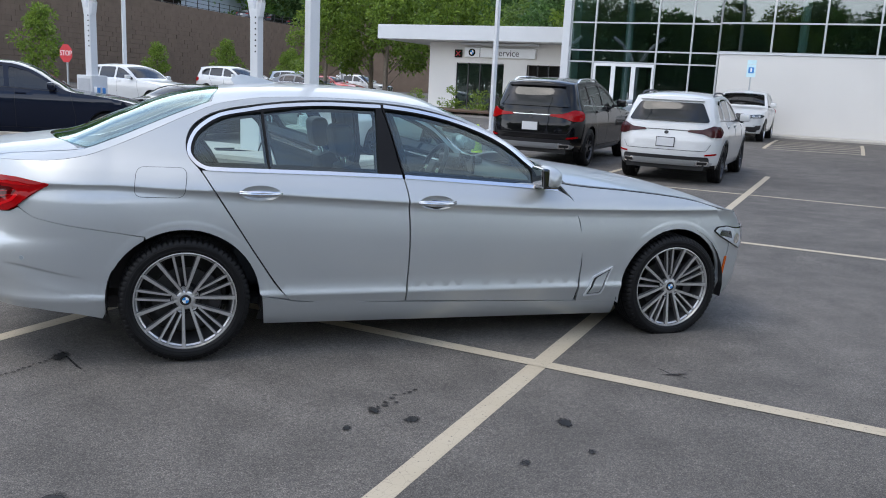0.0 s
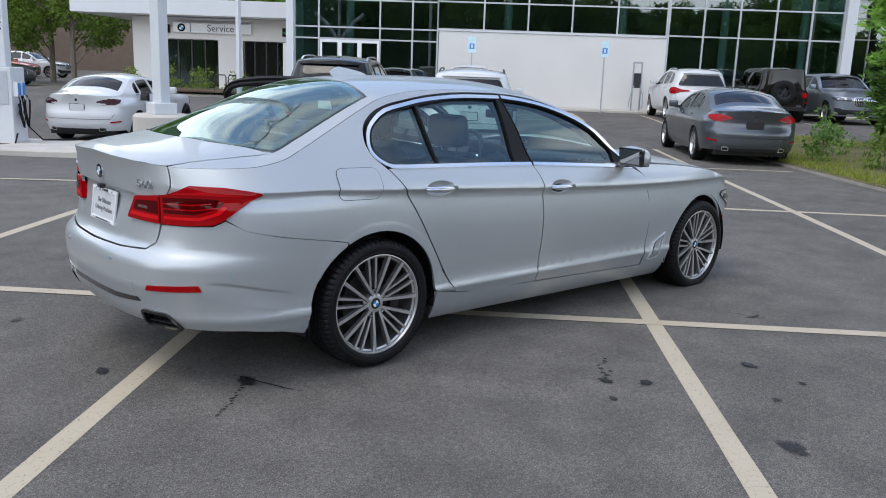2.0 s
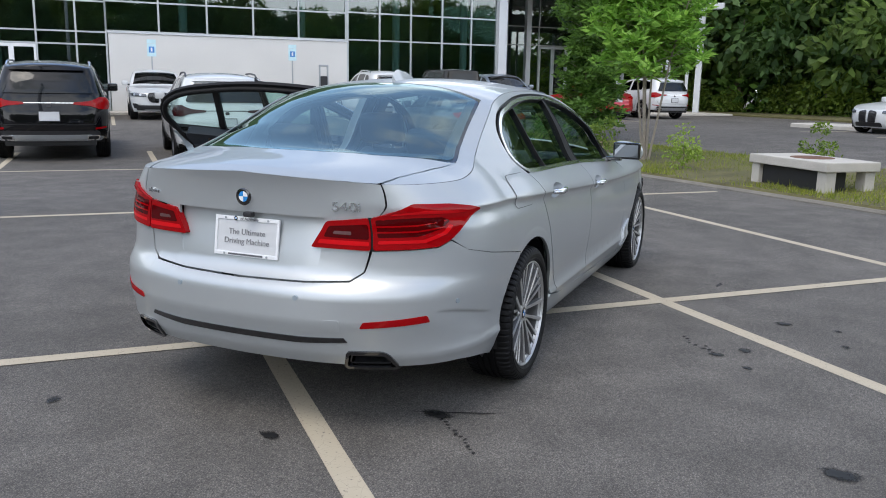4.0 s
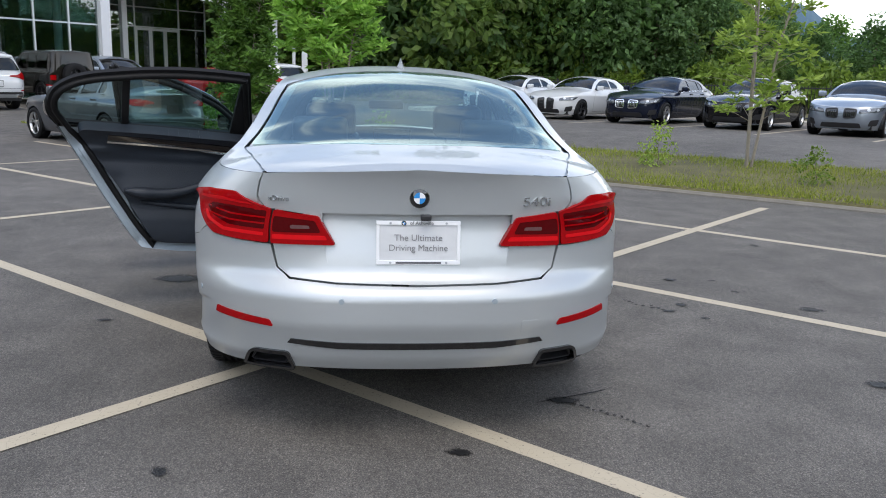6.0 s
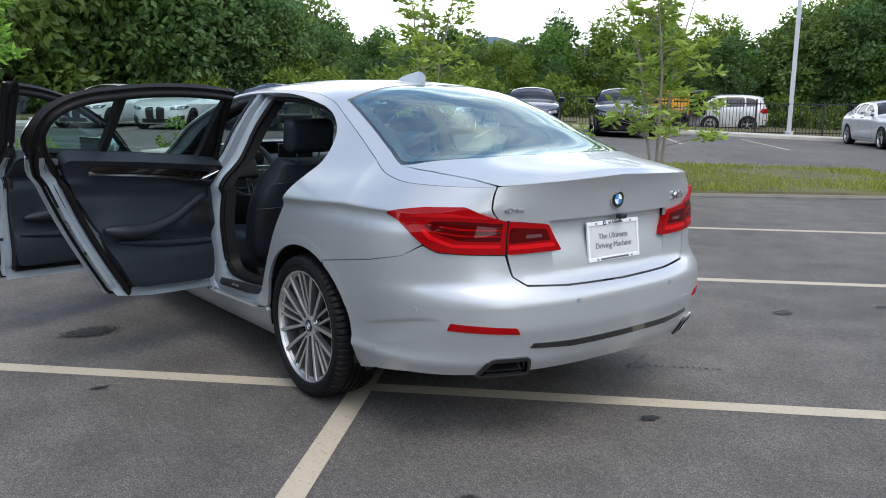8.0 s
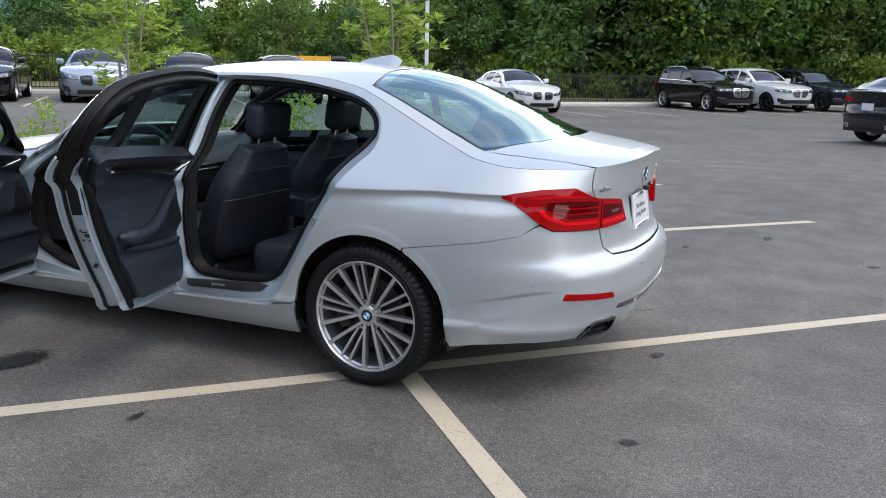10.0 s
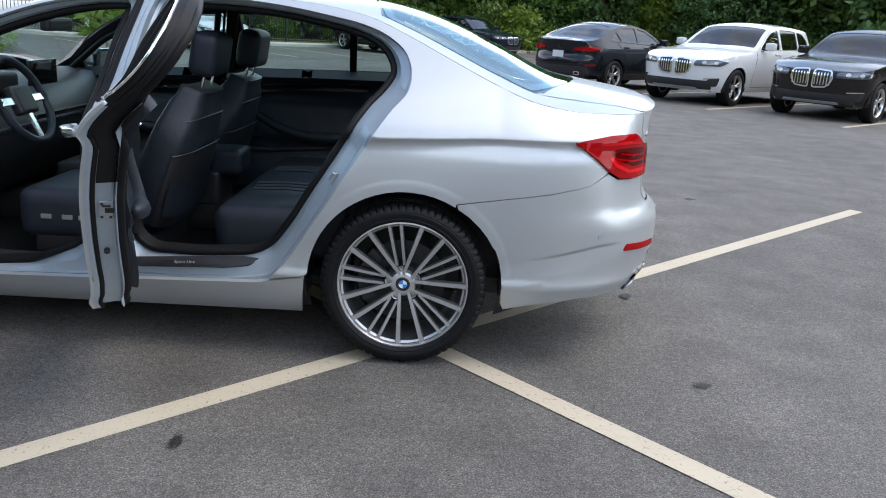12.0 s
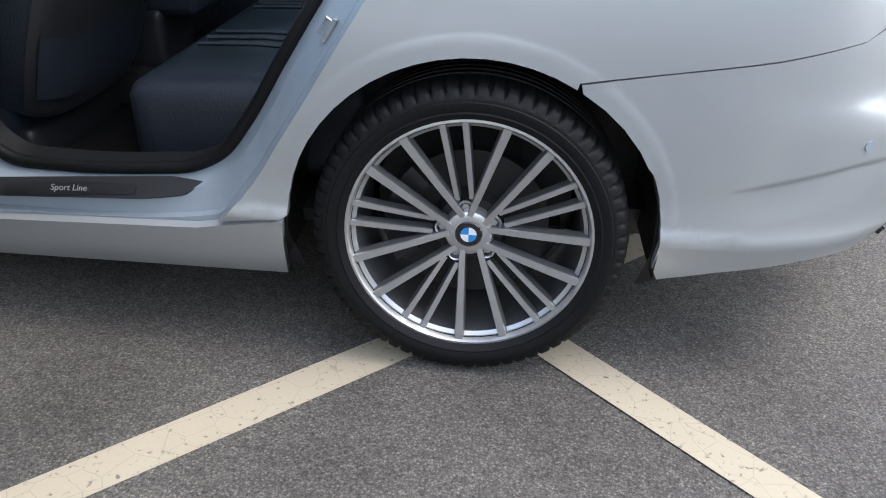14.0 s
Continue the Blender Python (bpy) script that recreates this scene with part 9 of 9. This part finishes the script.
# ---- stains on the asphalt ----
def oil_mat(name, color, cover):
    """Soaked-in oil that fades out unevenly at its edge."""
    m, n, l, b = node_mat(name)
    b.inputs["Base Color"].default_value = (*color, 1)
    b.inputs["Roughness"].default_value = .6
    co = n.new("ShaderNodeTexCoord")
    off = n.new("ShaderNodeVectorMath")
    off.operation = "SUBTRACT"
    off.inputs[1].default_value = (.5, .5, 0)
    flat = n.new("ShaderNodeVectorMath")
    flat.operation = "MULTIPLY"
    flat.inputs[1].default_value = (1, 1, 0)
    ln = n.new("ShaderNodeVectorMath")
    ln.operation = "LENGTH"
    l.new(co.outputs["Generated"], off.inputs[0])
    l.new(off.outputs["Vector"], flat.inputs[0])
    l.new(flat.outputs["Vector"], ln.inputs[0])
    nz = n.new("ShaderNodeTexNoise")
    nz.inputs["Scale"].default_value, nz.inputs["Detail"].default_value = 60.0, 5.0
    l.new(co.outputs["Object"], nz.inputs["Vector"])
    wob = n.new("ShaderNodeMath")
    wob.operation = "MULTIPLY_ADD"
    wob.inputs[1].default_value, wob.inputs[2].default_value = .55, -.275
    l.new(nz.outputs["Fac"], wob.inputs[0])
    tot = n.new("ShaderNodeMath")
    l.new(ln.outputs["Value"], tot.inputs[0])
    l.new(wob.outputs[0], tot.inputs[1])
    ramp = n.new("ShaderNodeMapRange")
    ramp.inputs["From Min"].default_value, ramp.inputs["From Max"].default_value = .46, .22
    ramp.inputs["To Min"].default_value, ramp.inputs["To Max"].default_value = 0.0, cover
    l.new(tot.outputs[0], ramp.inputs["Value"])
    tr = n.new("ShaderNodeBsdfTransparent")
    mx = n.new("ShaderNodeMixShader")
    l.new(ramp.outputs["Result"], mx.inputs["Fac"])
    l.new(tr.outputs["BSDF"], mx.inputs[1])
    l.new(b.outputs["BSDF"], mx.inputs[2])
    l.new(mx.outputs["Shader"], n["Material Output"].inputs["Surface"])
    return m


OIL = oil_mat("oil", (.010, .010, .010), .92)
OIL_FAINT = oil_mat("faint_oil", (.016, .015, .015), .75)
rs = random.Random(11)


def stain(u, v, ru, rv, turn, material, label="dark oil spot on the asphalt", lift=.0055):
    bm = bmesh.new()
    n = 26
    ring = []
    ph = [rs.uniform(0, 6.28) for _ in range(5)]
    for k in range(n):
        a = math.tau * k / n
        r = 1 + .16 * math.sin(2 * a + ph[0]) + .13 * math.sin(3 * a + ph[1]) + .10 * math.sin(5 * a + ph[2]) + .08 * math.sin(9 * a + ph[3])
        x, y = ru * r * math.cos(a), rv * r * math.sin(a)
        c, s = math.cos(turn), math.sin(turn)
        ring.append(bm.verts.new(on_ground(u + x * c - y * s, v + x * s + y * c, lift)))
    bm.faces.new(ring)
    for f in bm.faces:
        f.normal_update()
        if f.normal.z < 0:
            f.normal_flip()
    tagged(link_mesh("oil_stain", bm, material), label, "stain", "oil stains", "structure")


for u0, v0, ru, rv, tn, m_ in ((-.31, -2.63, .055, .035, .5, OIL), (-.66, -2.02, .05, .03, .2, OIL), (-.67, -1.82, .045, .028, .9, OIL), (-.90, -1.82, .03, .02, 0, OIL), (-.55, -2.83, .03, .018, 0, OIL_FAINT), (-.80, -2.62, .035, .022, 0, OIL_FAINT),
                               (-.94, -.05, .07, .045, .8, OIL), (-.92, .68, .05, .03, .3, OIL), (2.17, -.18, .14, .135, .8, OIL), (1.64, .70, .055, .025, .9, OIL_FAINT), (-1.99, -1.29, .08, .05, .1, OIL), (-3.68, -.54, .06, .04, .2, OIL_FAINT), (-3.63, -1.65, .10, .04, .6, OIL_FAINT), (-2.7, -1.55, .06, .03, .5, OIL_FAINT), (-.31, -4.47, .05, .03, 0, OIL), (-.21, 1.52, .05, .03, 0, OIL_FAINT), (.66, -2.95, .10, .012, -1.0, OIL_FAINT), (-1.33, -2.51, .09, .05, .4, OIL_FAINT)):
    stain(u0, v0, ru * 1.15, rv * 1.15, tn, m_)
for k in range(9):
    stain(-.62 + k * .035 + rs.uniform(-.01, .01), -1.83 - rs.uniform(-.03, .03), rs.uniform(.012, .03), rs.uniform(.008, .016), rs.uniform(0, 3), OIL_FAINT)
for k in range(12):
    stain(-1.0 - k * .032, -.05 + rs.uniform(-.012, .012), rs.uniform(.010, .02), rs.uniform(.006, .013), rs.uniform(0, 3), OIL_FAINT)
strip("tyre_mark", [(-.82, .16), (-1.0, -.25), (-1.06, -.45)], .012, OIL_FAINT, .0052, "thin dark scrape on the asphalt", "mark")
strip("tyre_mark", [(.78, -2.75), (.66, -2.92), (.62, -3.10)], .010, OIL_FAINT, .0052, "thin dark crack on the asphalt", "mark")


# ---- trees and plants ----
def leaf_batch(pos, size, rng, aspect=.42, droop=.25, outward=None, spread=1.0):
    """Many folded leaves: four corners each, on two triangles."""
    n = len(pos)
    d = rng.normal(size=(n, 3))
    if outward is not None:
        d = d * spread + outward * 1.2
    d[:, 2] -= droop
    d /= np.linalg.norm(d, axis=1, keepdims=True) + 1e-9
    r = rng.normal(size=(n, 3))
    s = np.cross(d, r)
    s /= np.linalg.norm(s, axis=1, keepdims=True) + 1e-9
    up = np.cross(s, d)
    L = size * rng.uniform(.7, 1.3, size=(n, 1))
    base, tip = pos, pos + d * L
    m = pos + d * L * .45
    a = m + s * L * aspect * .5 + up * L * .10
    b = m - s * L * aspect * .5 + up * L * .10
    V = np.stack([base, a, tip, b], 1).reshape(-1, 3)
    k = np.arange(n)[:, None] * 4
    F = np.concatenate([k + np.array([[0, 1, 2]]), k + np.array([[0, 2, 3]])], 0)
    return V, F


def mesh_np(name, V, F, material, smooth=False):
    me = bpy.data.meshes.new(name)
    me.vertices.add(len(V))
    me.vertices.foreach_set("co", V.astype(np.float32).ravel())
    me.loops.add(len(F) * 3)
    me.polygons.add(len(F))
    me.loops.foreach_set("vertex_index", F.astype(np.int32).ravel())
    me.polygons.foreach_set("loop_start", np.arange(len(F), dtype=np.int32) * 3)
    me.polygons.foreach_set("loop_total", np.full(len(F), 3, dtype=np.int32))
    me.update()
    me.validate()
    me.materials.append(material)
    return me


def broad_tree(name, label, seed, H, R, leaves, leaf, material, trunk_r=.16, low=.12, clumps=46, group="trees"):
    """Tapered trunk, limbs, and a crown of leaf clumps with gaps."""
    rng = np.random.default_rng(seed)
    rd = random.Random(seed)
    root = thing(name, Matrix(), label, "tree", group)
    bm = bmesh.new()
    lean = Vector((rd.uniform(-.04, .04), rd.uniform(-.04, .04), 1)) * H
    trunk = [Vector((0, 0, -.1)), lean * .25 + Vector((rd.uniform(-.1, .1), rd.uniform(-.1, .1), 0)), lean * .5, lean * .78, lean * .93]
    tube(bm, trunk, [trunk_r * 1.2, trunk_r, trunk_r * .7, trunk_r * .35, trunk_r * .1], 8)
    cents = []
    for i in range(clumps):
        t = low + (1 - low) * ((i + rd.random()) / clumps) ** .9
        ang = i * 2.4 + rd.uniform(-.5, .5)
        env = math.sin(math.pi * min(1, (.10 + t * .92))) ** .6
        rad = R * env * rd.uniform(.35, 1.08)
        c = lean * t + Vector((math.cos(ang) * rad, math.sin(ang) * rad, rd.uniform(-.3, .3)))
        cents.append((c, R * rd.uniform(.22, .44)))
        if i % 3 == 0:
            s = lean * max(.1, t - .18)
            tube(bm, [s, s.lerp(c, .5) + Vector((0, 0, .15)), c], [trunk_r * .32, trunk_r * .2, trunk_r * .06], 5, cap=False)
    bmesh.ops.recalc_face_normals(bm, faces=bm.faces)
    part("trunk", bm, BARK, root, smooth=True)
    per = leaves // clumps
    P, O = [], []
    for c, r in cents:
        q = rng.normal(size=(per, 3))
        q /= np.linalg.norm(q, axis=1, keepdims=True)
        rr = r * rng.uniform(.35, 1.05, size=(per, 1)) ** .6
        P.append(np.array(c) + q * rr * np.array([1.15, 1.15, .8]))
        O.append(q)
    V, F = leaf_batch(np.concatenate(P), leaf, rng, .55, .3, np.concatenate(O), .8)
    me = mesh_np("crown", V, F, material)
    ob = new("crown", me)
    ob.parent = root
    return root


LEAF_A = leaf_mat("leaf_green", (.068, .145, .026), (.195, .36, .066))
LEAF_E = leaf_mat("leaf_olive", (.078, .140, .030), (.215, .325, .075))
LEAF_F = leaf_mat("leaf_cool_green", (.060, .125, .042), (.18, .31, .105))
LEAF_B = leaf_mat("leaf_dark_green", (.046, .106, .028), (.14, .255, .068))
LEAF_C = leaf_mat("leaf_yellow_green", (.10, .17, .022), (.26, .37, .055))
LEAF_D = leaf_mat("leaf_bright", (.19, .29, .040), (.44, .58, .11))
LEAF_H = leaf_mat("leaf_fresh_green", (.15, .33, .042), (.40, .66, .12))
LEAF_G = leaf_mat("grass_blades", (.16, .215, .024), (.40, .43, .065))
WOODS = "trees behind the far row"
TEMPL = [broad_tree("broadleaf_tree", "leafy green tree at the wood's edge", 21 + i, 8.0, 2.9, 6400, .30, (LEAF_A, LEAF_B, LEAF_E, LEAF_C, LEAF_F)[i], .15, (.06, .14, .08, .05, .2)[i], (34, 42, 30, 38, 30)[i], WOODS) for i in range(5)]
rt = random.Random(8)
LINE_W = [(46, -24, 16.0), (40, -28, 16.0), (34, -31, 16.0), (28, -34, 15.0), (23, -36.5, 13.0), (18, -38.5, 8.0), (12, -40.5, 4.3), (6, -41.5, 4.2), (0, -42, 4.8), (-6, -41.5, 4.6), (-11, -40, 4.9), (-16, -37.5, 6.4), (-20, -35, 8.4), (-25, -32.5, 9.4), (-30, -31, 9.4), (-36, -27, 9.4), (-41, -21, 9.0), (-46, -12, 9.0)]
used = [0] * 5
spots = []
for (a, b, h0), (c, d, h1) in zip(LINE_W, LINE_W[1:]):
    for k in range(3):
        t = (k + rt.uniform(.1, .9)) / 3
        for row in range(3):
            spots.append((a + (c - a) * t + rt.uniform(-.8, .8) - row * .2 * (a > 20), b + (d - b) * t - row * 2.6 + rt.uniform(-.7, .7), (h0 + (h1 - h0) * t) * rt.uniform(.84, 1.14) * (.62 if row == 0 and rt.random() < .5 else 1.0)))
for i, (u0, v0, h) in enumerate(spots):
    k = rt.randrange(5)
    s = h / 8.0
    m = Matrix.Translation(on_ground(u0, v0, -.05)) @ Matrix.Rotation(rt.uniform(0, 6.28), 4, "Z")
    if used[k] == 0:
        o = TEMPL[k]
        o.matrix_world = m
    else:
        o = copy_thing(TEMPL[k], m)
    o.scale = (s * rt.uniform(.9, 1.15), s * rt.uniform(.9, 1.15), s)
    used[k] += 1
# the wood goes on along the far side of the lot
for i in range(34):
    m = Matrix.Translation(on_ground(-44 - (i % 3) * 2.5 + rt.uniform(-1, 1), -16 + i * 2.0, -.05)) @ Matrix.Rotation(rt.uniform(0, 6.28), 4, "Z")
    o = copy_thing(TEMPL[rt.randrange(5)], m)
    s = rt.uniform(1.15, 1.6)
    o.scale = (s, s, s)
# undergrowth along the edge
shrub_t = broad_tree("shrub", "low leafy shrub at the wood's edge", 55, 1.6, 1.1, 1500, .2, LEAF_C, .04, .05, 22, "shrubs at the wood's edge")
first = True
for (a, b, h0), (c, d, h1) in zip(LINE_W, LINE_W[1:]):
    for k in range(3):
        t = (k + rt.random()) / 3
        m = Matrix.Translation(on_ground(a + (c - a) * t, b + (d - b) * t + rt.uniform(1.6, 3.4), -.05)) @ Matrix.Rotation(rt.uniform(0, 6.28), 4, "Z")
        o = shrub_t if first else copy_thing(shrub_t, m)
        if first:
            o.matrix_world = m
            first = False
        s = rt.uniform(.7, 1.5)
        o.scale = (s, s, s)
# trees by the service building and along the block wall
tall = broad_tree("broadleaf_tree", "tall bright green tree by the service building", 77, 8.5, 2.3, 9000, .22, LEAF_C, .14, .30, 34, "trees by the service building")
tall.matrix_world = Matrix.Translation(uv(38.5, 21.0, 0))
for u0, v0, s in ((41.0, 23.5, 1.05), (44, 19.5, 1.1), (37.5, 24.5, .8)):
    o = copy_thing(tall, Matrix.Translation(uv(u0, v0, 0)) @ Matrix.Rotation(u0, 4, "Z"))
    o.scale = (s, s, s)
young = broad_tree("young_tree", "slim young tree in front of the block wall", 78, 4.6, 1.3, 3200, .20, LEAF_C, .05, .25, 26, "young trees by the block wall")
young.matrix_world = Matrix.Translation(uv(30, 39.5, 0))
for u0, v0, s in ((39.9, 40.3, .68), (45.5, 38.7, .80), (50.5, 37.2, .68), (24, 37.5, 1.0), (63, 44, .9), (58, 42, .8)):
    o = copy_thing(young, Matrix.Translation(uv(u0, v0, 0)) @ Matrix.Rotation(u0 * 3, 4, "Z"))
    o.scale = (s, s, s)
for i in range(9):
    o = copy_thing(TEMPL[(i * 2) % 5], Matrix.Translation(uv(106 + i * 3.2, 84 - i * 3.4 + (i % 3) * 4, 7.4)) @ Matrix.Rotation(i, 4, "Z"))
    o.scale = (1.7, 1.7, 1.6)
for i in range(18):
    az = radians(20 + 2.5 * i)
    d = 112 + (i * 7 % 5) * 3
    o = copy_thing(TEMPL[(i * 3 + 1) % 5], Matrix.Translation(uv(d * math.cos(az), d * math.sin(az), 7.3)) @ Matrix.Rotation(i * 1.3, 4, "Z"))
    o.scale = (2.0, 2.0, 1.7 + .12 * (i % 4))
for i in range(5):
    o = copy_thing(TEMPL[(i * 3) % 5], Matrix.Translation(uv(52 + i * 4, 10 + i * 3.0, 0)) @ Matrix.Rotation(i * 2, 4, "Z"))
    o.scale = (1.4, 1.4, 1.25)


def sapling(name, label, u, v, seed, H, stems, whorls, leaf, material, dense_k=1.0, spread=.75, low=.3):
    """A slim planted tree: several thin stems, twigs, and whorls of long narrow leaves."""
    rng = np.random.default_rng(seed)
    rd = random.Random(seed)
    root = thing(name, Matrix.Translation(on_ground(u, v, .12)), label, "tree", "saplings in the grass island")
    bm = bmesh.new()
    tips = []
    for s in range(stems):
        a = s * 2.2 + rd.uniform(-.4, .4)
        top = Vector((math.cos(a) * spread * .55, math.sin(a) * spread * .55, H * rd.uniform(.82, 1.0)))
        mid = Vector((math.cos(a) * spread * .22 + rd.uniform(-.05, .05), math.sin(a) * spread * .22 + rd.uniform(-.05, .05), H * .5))
        pts = [Vector((math.cos(a) * .05, math.sin(a) * .05, -.1)), mid, top]
        tube(bm, pts, [.026, .018, .006], 7)
        tips.append(top)
        for k in range(whorls):
            t = low + (1 - low) * (k + rd.random()) / whorls
            p = pts[0].lerp(mid, t * 2) if t < .5 else mid.lerp(top, t * 2 - 1)
            b = rd.uniform(0, math.tau)
            ln = rd.uniform(.25, .65) * (1.15 - t * .5) * spread
            q = p + Vector((math.cos(b) * ln, math.sin(b) * ln, rd.uniform(.05, .35)))
            tube(bm, [p, p.lerp(q, .5) + Vector((0, 0, .03)), q], [.006, .004, .002], 4, cap=False)
            tips.append(q)
            if rd.random() < .6:
                q2 = p.lerp(q, .6) + Vector((rd.uniform(-.12, .12), rd.uniform(-.12, .12), rd.uniform(.0, .15)))
                tips.append(q2)
    bmesh.ops.recalc_face_normals(bm, faces=bm.faces)
    part("trunk", bm, BARK_PALE, root, smooth=True)
    P, O = [], []
    for q in tips:
        n = int(rd.randint(10, 18) * dense_k)
        az = rng.uniform(0, math.tau, n)
        el = rng.uniform(-.35, .8, n)
        o = np.stack([np.cos(az) * np.cos(el), np.sin(az) * np.cos(el), np.sin(el)], 1)
        P.append(np.array(q) + o * .015 + rng.normal(size=(n, 3)) * .025 * dense_k)
        O.append(o * 2.2)
    V, F = leaf_batch(np.concatenate(P), leaf, rng, .32, .1, np.concatenate(O), .35)
    ob = new("crown", mesh_np("crown", V, F, material))
    ob.parent = root
    return root


BARK_PALE = mat("pale_bark", (.30, .26, .21), .85, vary=.2, scale=10, bump=.3)
sapling("sapling", "slim sapling with sparse whorls of yellow-green leaves", 1.8, -10.4, 3, 3.7, 3, 30, .16, LEAF_D, 1.0, 1.2, .2)
sapling("sapling", "slim sapling with sparse whorls of yellow-green leaves", -2.0, -8.2, 5, 3.3, 3, 30, .16, LEAF_D, 1.0, 1.3, .17)
sapling("sapling", "leafy multi-stemmed sapling with pale trunks", 9.4, -8.5, 9, 3.9, 5, 44, .20, LEAF_H, 2.1, 1.5, .40)
sapling("young_oak", "dense dark green young tree in the island", 14.7, -10.5, 12, 4.4, 4, 74, .20, LEAF_A, 2.2, 1.15, .06)
for i, (u0, v0, s, m_) in enumerate(((-.8, -9.4, .55, LEAF_D), (3.0, -9.6, .42, LEAF_D), (5.9, -9.3, .5, LEAF_C), (12.1, -7.7, .6, LEAF_A), (10.5, -8.2, .6, LEAF_C), (7.6, -8.0, .5, LEAF_D), (.4, -9.0, .35, LEAF_C), (13.5, -8.4, .5, LEAF_A))):
    o = broad_tree("shrub", "small planted shrub in the grass island", 90 + i, .85, .5, 520, .10, m_, .012, .05, 14, "shrubs in the grass island")
    o.matrix_world = Matrix.Translation(on_ground(u0, v0, .10))
    o.scale = (s * 1.4, s * 1.4, s * 1.4)
for i, (u0, v0) in enumerate(((31.5, 13.2), (31.8, 10.2), (31.4, 11.8), (30.8, 14.5))):
    o = broad_tree("shrub", "low green shrub in the mulch bed", 120 + i, .9, .55, 600, .10, LEAF_C, .012, .05, 14, "shrubs by the service gate")
    o.matrix_world = CLOSE @ Matrix.Translation(uv(u0, v0, .1))
closer(slab("mulch_bed", [(30.2, 8.8), (30.2, 16.5), (33.0, 16.5), (33.0, 8.8)], .1, .2, SOIL, "brown mulch bed by the service gate", "bed"))


def grass():
    rng = np.random.default_rng(2)
    n = 80000
    u = rng.uniform(ISL0 + .3, ISL1 - .3, n)
    near, far = -7.6 + .075 * u, -11.5 + .05 * u
    t = rng.uniform(0, 1, n) ** 1.1
    v = near - .10 + (far - near + .24) * t
    patchy = np.sin(u * 1.7) + np.sin(v * 2.3 + u * .6) + rng.normal(0, .6, n)
    keep = patchy > -.55
    u, v = u[keep], v[keep]
    n = len(u)
    gz = np.array([ground_h(a, b) for a, b in zip(u, v)]) + .07
    h = rng.uniform(.03, .085, n) * (1 + .8 * (rng.random(n) < .08))
    az = rng.uniform(0, math.tau, n)
    x, y = (u - v) * R2, (u + v) * R2
    w = .008
    lx, ly = rng.normal(0, .03, n), rng.normal(0, .03, n)
    V = np.stack([np.stack([x - np.cos(az) * w, y - np.sin(az) * w, gz], 1), np.stack([x + np.cos(az) * w, y + np.sin(az) * w, gz], 1), np.stack([x + lx, y + ly, gz + h], 1)], 1).reshape(-1, 3)
    F = np.arange(n * 3).reshape(-1, 3)
    tagged(new("grass", mesh_np("grass", V, F, LEAF_G)), "short patchy green grass on the island", "grass", kind="stuff")


grass()


def ridge(name, label, d_lo, az0, az1, h, seed, material, base=-5.0):
    """A far wooded ridge."""
    rng = random.Random(seed)
    bm = bmesh.new()
    n = 120
    rows = []
    ph = [rng.uniform(0, 6.28) for _ in range(8)]
    for i in range(n + 1):
        t = i / n
        a = az0 + (az1 - az0) * t
        hh = h(t) * (1 + .02 * math.sin(t * 90 + ph[0]) + .015 * math.sin(t * 170 + ph[1]) + .03 * math.sin(t * 31 + ph[2]))
        rows.append([bm.verts.new(Vector((math.cos(a) * d, math.sin(a) * d, base + (hh - base) * f))) for d, f in ((d_lo, 0), (d_lo * 1.1, .45), (d_lo * 1.25, .8), (d_lo * 1.4, 1.0), (d_lo * 1.6, .9))])
    for r0, r1 in zip(rows, rows[1:]):
        for k in range(4):
            bm.faces.new((r0[k], r1[k], r1[k + 1], r0[k + 1]))
    bmesh.ops.recalc_face_normals(bm, faces=bm.faces)
    tagged(link_mesh(name, bm, material, smooth=True), label, "hill", kind="structure")


HILL_NEAR = mat("wooded_hill", (.035, .065, .022), .95, vary=.6, scale=.12, fine=.8, bump=.6)
# distance haze is put into the far ridge's base colour
HILL_FAR = mat("hazed_ridge", (.045, .095, .135), 1.0, vary=.15, scale=.01, fine=.06)
gaz = lambda u, v: math.atan2(u + v, u - v)
ridge("backdrop_hill", "dark wooded hillside beyond the car park", 105, gaz(60, -70), gaz(-60, -70), lambda t: 6.5 + 1.2 * math.sin(t * 9), 3, HILL_NEAR)
ridge("backdrop_ridge", "distant mountain ridge, tinted blue for haze", 850, gaz(700, -700), gaz(-500, -800), lambda t: 66 + 52 * math.exp(-((t - .366) / .030) ** 2) + 14 * math.exp(-((t - .52) / .06) ** 2), 5, HILL_FAR)
# unseen stretch behind the showroom added to darken the boot lid's reflections
ridge("backdrop_hill_upper", "wooded hillside above the block wall, carried on unseen behind the showroom", 128, gaz(150, -45), gaz(-60, 140), lambda t: 52 + 6 * math.sin(t * 8 + 1), 9, HILL_NEAR)
